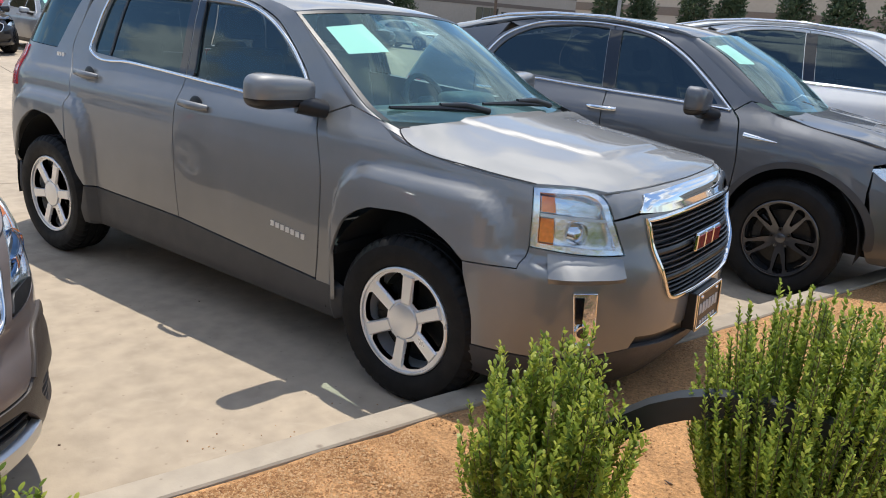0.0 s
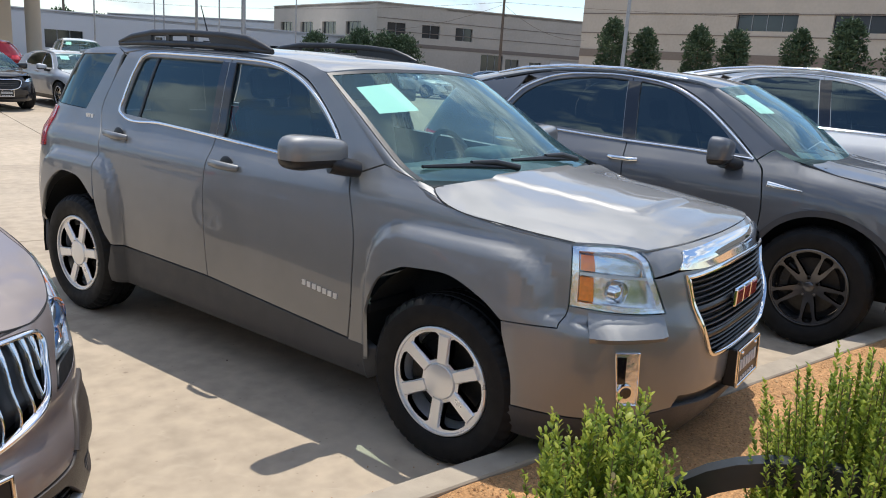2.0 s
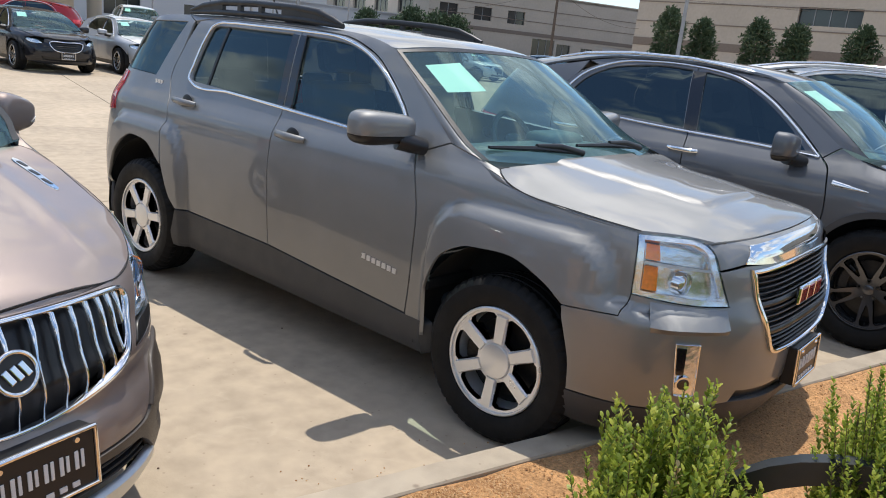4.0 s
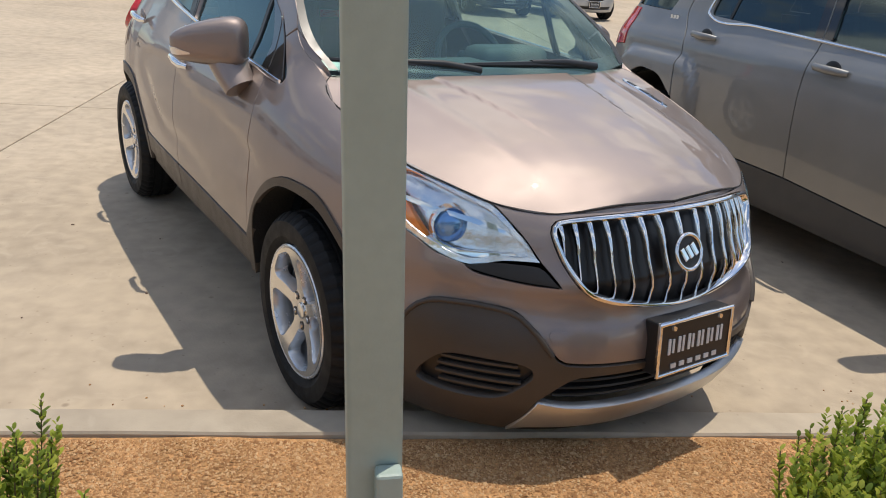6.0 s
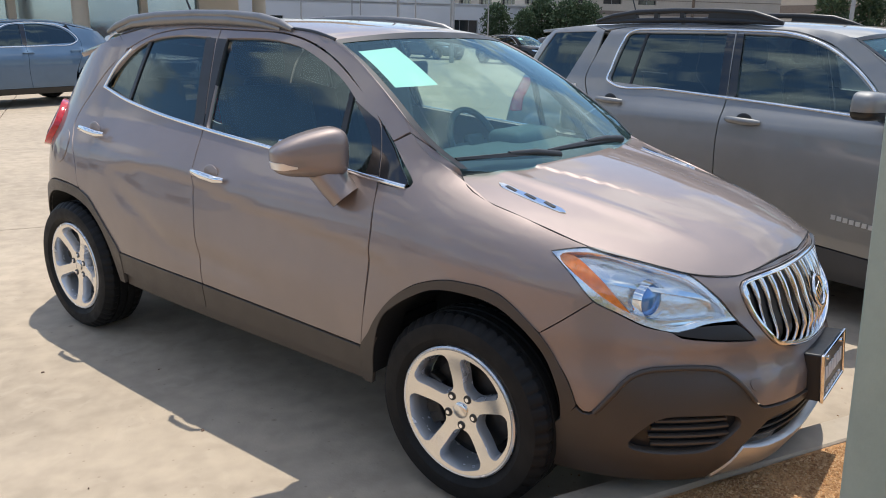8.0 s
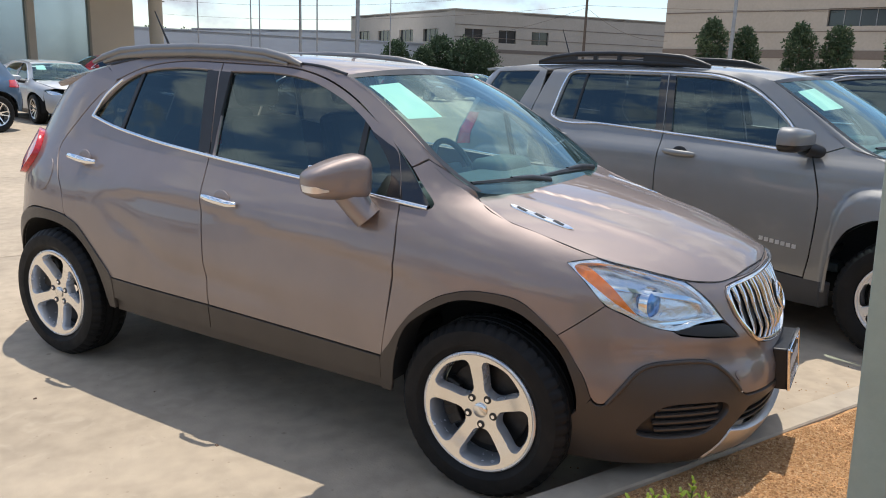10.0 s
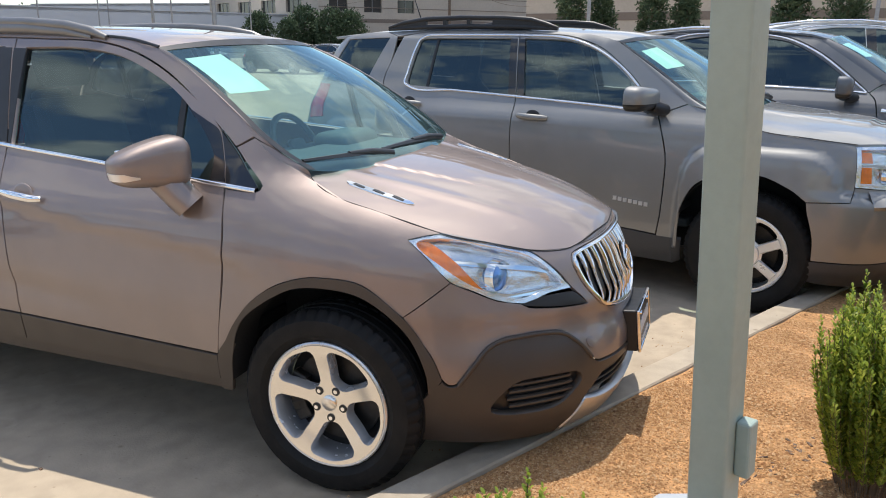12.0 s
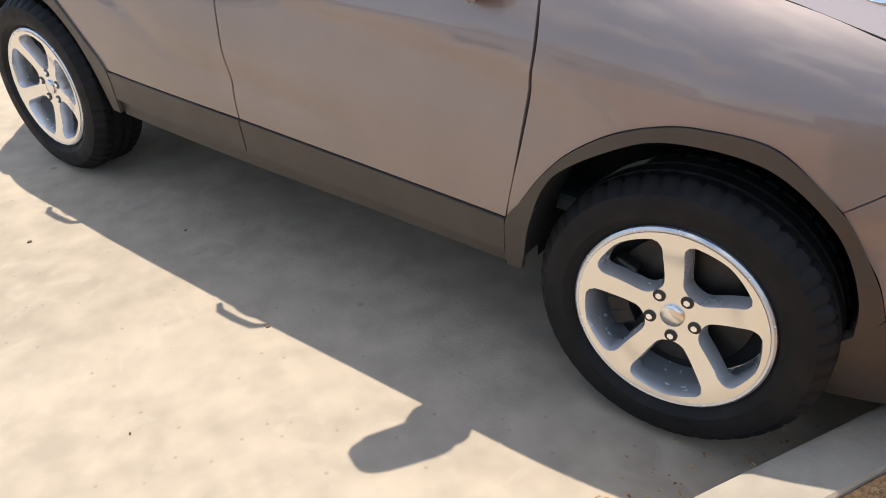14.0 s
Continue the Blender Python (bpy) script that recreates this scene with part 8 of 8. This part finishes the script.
def buildings():
    b = tagged(new("warehouse"), "tan concrete warehouse with dark joint bands and upper windows", "building")
    a0, a1 = far_at(16.25, 82), far_at(-34, 74)
    length = (a1 - a0).length
    rows = []
    u = length * 0.235
    rows += [(u + 0.0, 6.5, 5.2, 1.5), (u + 8.0, 6.5, 4.0, 1.5), (u + 15, 6.5, 5.2, 1.5), (u + 23, 6.5, 5.2, 1.5), (u + 12, 0.2, 3.0, 3.0), (u + 22, 0.2, 3.0, 3.0)]
    facade(b, a0, a1, 11.5, TAN_WALL, rows, ((4.1, 0.75, BAND), (6.05, 0.09, BAND), (7.9, 0.09, BAND), (9.7, 0.09, BAND)))
    b = tagged(new("warehouse"), "tan low industrial building with a corner and roller doors", "building")
    c0, c1, c2 = far_at(38.1, 133), far_at(30.9, 106), far_at(14.8, 122)
    l1, l2 = (c1 - c0).length, (c2 - c1).length
    facade(b, c0, c1, 9.5, TAN_WALL, [(l1 * (0.08 + 0.22 * k), 5.4, l1 * 0.13, 1.7) for k in range(4)], ((4.2, 0.1, BAND),), 20)
    facade(b, c1, c2, 9.5, TAN_WALL, [(1.5 + 5.0 * k, 5.4, 2.6, 1.7) for k in range(3)] + [(l2 * 0.44, 0.2, 3.5, 3.6), (l2 * 0.55, 0.2, 2.2, 3.2), (l2 * 0.66, 0.2, 2.0, 3.0), (l2 * 0.76, 0.2, 7.0, 3.6, WHITE_WALL)], ((4.3, 0.5, BAND), (6.0, 0.08, BAND), (7.6, 0.08, BAND)), 20)
    b = tagged(new("warehouse"), "long white warehouse with a row of small windows", "building")
    e0, e1 = far_at(48.9, 160), far_at(37.6, 138)
    l3 = (e1 - e0).length
    facade(b, e0, e1, 7.4, WHITE_WALL, [(l3 * (0.04 + 0.095 * k), 2.8, 1.9, 1.4) for k in range(6)], ((0.9, 0.1, BAND),), 20)
    b = tagged(new("showroom"), "beige car showroom with a glass front and round columns", "building")
    s0, s1 = far_at(73, 50), far_at(54.5, 54)
    l4 = (s1 - s0).length
    facade(b, s0, s1, 9.0, BEIGE, [(0.5 + 3.6 * k, 0.3, 3.2, 7.4, SHOW_GLASS) for k in range(int((l4 - 2.4) / 3.6))], ((0.15, 0.2, WHITE_WALL),), 16)
    for br, d in ((53.3, 50.2), (65, 45)):
        bm = bmesh.new()
        rod(bm, far_at(br, d, 0), far_at(br, d, 8.6), 0.4, n=24)
        part("column", smooth_bm(bm, 40), BEIGE, b)
    part("canopy", box(bmesh.new(), far_at(62, 47, 8.9), (26, 14, 0.6), Matrix.Rotation(radians(-35), 4, "Z"), bevel=0.05), BEIGE, b)
    # what closes the place behind the camera
    b = tagged(new("warehouse"), "plain tan building across the road", "building")
    facade(b, lot(30, -48), lot(-40, -48), 7.0, TAN_WALL, [(4 + 7 * k, 1.0, 3, 2.2) for k in range(9)], ((4.5, 0.4, BAND),))
    b = tagged(new("warehouse"), "plain white building beside the lot", "building")
    facade(b, lot(-55, -30), lot(-55, 70), 6.0, WHITE_WALL, [(5 + 9 * k, 1.0, 4, 2.4) for k in range(10)])
    b = tagged(new("warehouse"), "low grey building at the back of the lot", "building")
    facade(b, lot(-50, 95), lot(60, 95), 5.0, WHITE_WALL, [(5 + 9 * k, 1.0, 4, 2.0) for k in range(11)])


buildings()
ROAD = mat("road", (0.06, 0.06, 0.062), 0.9, vary=0.12, scale=0.6, fine=0.1)
GRASS = mat("verge_grass", (0.07, 0.11, 0.03), 0.9, vary=0.3, scale=2, fine=0.3)
for nm, v0, v1, z, mt, lb in (("verge", -11, -8.02, 0.02, GRASS, "mown green verge beyond the gravel bed"), ("road", -24, -11.02, -0.015, ROAD, "grey asphalt road beside the lot")):
    bm = bmesh.new()
    bm.faces.new([bm.verts.new(lot(u, v, z)) for u, v in ((-120, v0), (120, v0), (120, v1), (-120, v1))])
    tagged(part(nm, bm, mt, None), lb, nm, kind="structure")

# greens paled so that distance haze is mixed into the leaf colour
TREE_LEAF = mat("tree_leaf", (0.06, 0.09, 0.04), 0.9, vary=0.3, scale=3, spec=0.1)
_n, _l = TREE_LEAF.node_tree.nodes, TREE_LEAF.node_tree.links
_g, _r = _n.new("ShaderNodeNewGeometry"), _n.new("ShaderNodeValToRGB")
_r.color_ramp.elements[0].color, _r.color_ramp.elements[1].color = (0.05, 0.08, 0.045, 1), (0.11, 0.15, 0.085, 1)
_l.new(_g.outputs["Random Per Island"], _r.inputs["Fac"])
_l.new(_r.outputs["Color"], _n["Principled BSDF"].inputs["Base Color"])


def tree(h, r, seed, n=8000, leaf=0.15, label="dense upright evergreen tree by the warehouse"):
    """Tapered trunk, limbs and an uneven oval crown of many small leaf clumps."""
    rng = random.Random(seed)
    root = tagged(new("tree"), label, "tree", "trees along the warehouse")
    bm = bmesh.new()
    rod(bm, (0, 0, -0.05), (0, 0, h * 0.85), 0.13, 0.03, n=8)
    for k in range(9):
        a, z = k * 2.4, h * (0.22 + 0.06 * k)
        rod(bm, (0, 0, z), (math.cos(a) * r * 0.7, math.sin(a) * r * 0.7, z + r * 0.6), 0.04, 0.012, n=5)
    part("trunk", bm, BARK, root)
    verts, faces = [], []
    clumps = []
    for k in range(70):
        t = (k + rng.random()) / 70
        rad = r * min(1.0, 0.55 + 1.6 * t) * (1 - t**2.6) ** 0.5
        a, q = k * 2.4 + rng.uniform(-0.6, 0.6), rng.uniform(0.45, 0.95)
        clumps.append((Vector((math.cos(a) * rad * q, math.sin(a) * rad * q, h * (0.10 + 0.84 * t))), r * rng.uniform(0.22, 0.42)))
    for k in range(n):
        c, cr = clumps[k % 70]
        d = Vector((rng.gauss(0, 1), rng.gauss(0, 1), rng.gauss(0.25, 1))).normalized()
        p = c + d * cr * rng.uniform(0.5, 1.1)
        d = (d + Vector((rng.uniform(-0.7, 0.7), rng.uniform(-0.7, 0.7), rng.uniform(-0.2, 0.9)))).normalized()
        leaf_mesh(verts, faces, p, d, Vector((rng.uniform(-1, 1), rng.uniform(-1, 1), 1)), leaf * rng.uniform(0.6, 1.3), rng)
    me = bpy.data.meshes.new("crown")
    me.from_pydata(verts, [], faces)
    _adopt("crown", me, TREE_LEAF, root)
    return root


t0 = tree(5.0, 1.05, 1)
t0.location = far_at(14.0, 46)
t1 = tree(4.6, 0.95, 2)
t1.location = far_at(11.7, 47)
for k, (br, d, sc) in enumerate(((8.2, 47, 0.98), (5.8, 47, 1.03), (1.9, 47.5, 1.0), (-1.0, 46, 1.18), (-4.5, 46, 1.1), (-8.5, 46, 1.0), (-12, 46, 1.05), (-17, 46, 1.0), (-22, 46, 1.1))):
    copy_thing((t0, t1)[k % 2], Matrix.Translation(far_at(br, d)) @ Matrix.Rotation(k * 1.7, 4, "Z")).scale = (sc * 1.05, sc, sc)
t2 = tree(4.6, 2.0, 5, 4500, 0.28, "broad dark tree before the far building")
t2.location = far_at(35.2, 98)
for k, (br, d, sc) in enumerate(((33.2, 96, 0.85), (32.0, 98, 1.15), (30.2, 96, 1.1), (28.8, 96, 1.05), (37.0, 118, 0.8), (39.5, 125, 0.8), (41.0, 128, 0.7), (51.6, 120, 1.25), (49.4, 140, 1.3))):
    copy_thing(t2, Matrix.Translation(far_at(br, d)) @ Matrix.Rotation(k * 2.1, 4, "Z")).scale = (sc, sc, sc)


def pole(br, d, h, r, material, arm=0.0, label="slim steel lamp pole at the lot's far edge", cross=False):
    root = tagged(new("lamp_pole" if not cross else "utility_pole"), label, "pole")
    bm = bmesh.new()
    rod(bm, (0, 0, 0), (0, 0, h), r, r * 0.7, n=10)
    part("shaft", smooth_bm(bm, 40), material, root)
    if cross:
        for z in (h - 0.4, h - 1.1):
            part("crossarm", box(bmesh.new(), (0, 0, z), (0.12, 2.2, 0.12)), material, root)
    if arm:
        part("lamp_head", box(bmesh.new(), (0, 0.35, h), (0.3, 0.8, 0.14), bevel=0.03), material, root)
    root.location = far_at(br, d)
    return root


for br, d, h, r in ((49.7, 70, 9, 0.07), (46.0, 75, 9, 0.07), (45.4, 75, 9, 0.07), (43.3, 55, 8.5, 0.11), (41.8, 62, 8.5, 0.07), (40.2, 40, 9, 0.12), (36.6, 60, 9, 0.05), (13.2, 38, 9, 0.10), (-6, 40, 9, 0.1)):
    pole(br, d, h, r, STEEL, 1.0)
pole(21.9, 78, 11, 0.16, WOOD_POLE, cross=True, label="brown wooden utility pole with crossarms")
pole(51.5, 105, 9.5, 0.18, WOOD_POLE, cross=True, label="brown wooden utility pole far behind the lot")
pole(-14, 80, 11, 0.16, WOOD_POLE, cross=True, label="brown wooden utility pole by the warehouse")


def wire(a, b, sag, r=0.014):
    p = [a.lerp(b, k / 16) - Vector((0, 0, sag * 4 * (k / 16) * (1 - k / 16))) for k in range(17)]
    tagged(part("overhead_wire", tube(p, r, 5), WOOD_POLE, None), "thin dark overhead wire between poles", "wire", "overhead wires")


u0 = far_at(21.9, 78)
for dz, sag in ((10.6, 0.5), (9.9, 0.6), (8.2, 0.5)):
    wire(u0 + Vector((0, 0, dz)), far_at(-14, 80, dz), sag)
    wire(u0 + Vector((0, 0, dz)), far_at(51.5, 105, dz - 1.2), sag * 2)
wire(u0 + Vector((0, 0, 8.0)), far_at(16.0, 81, 5.2), 0.9)
wire(u0 + Vector((0, 0, 8.0)), far_at(30.5, 105, 6.0), 0.6)
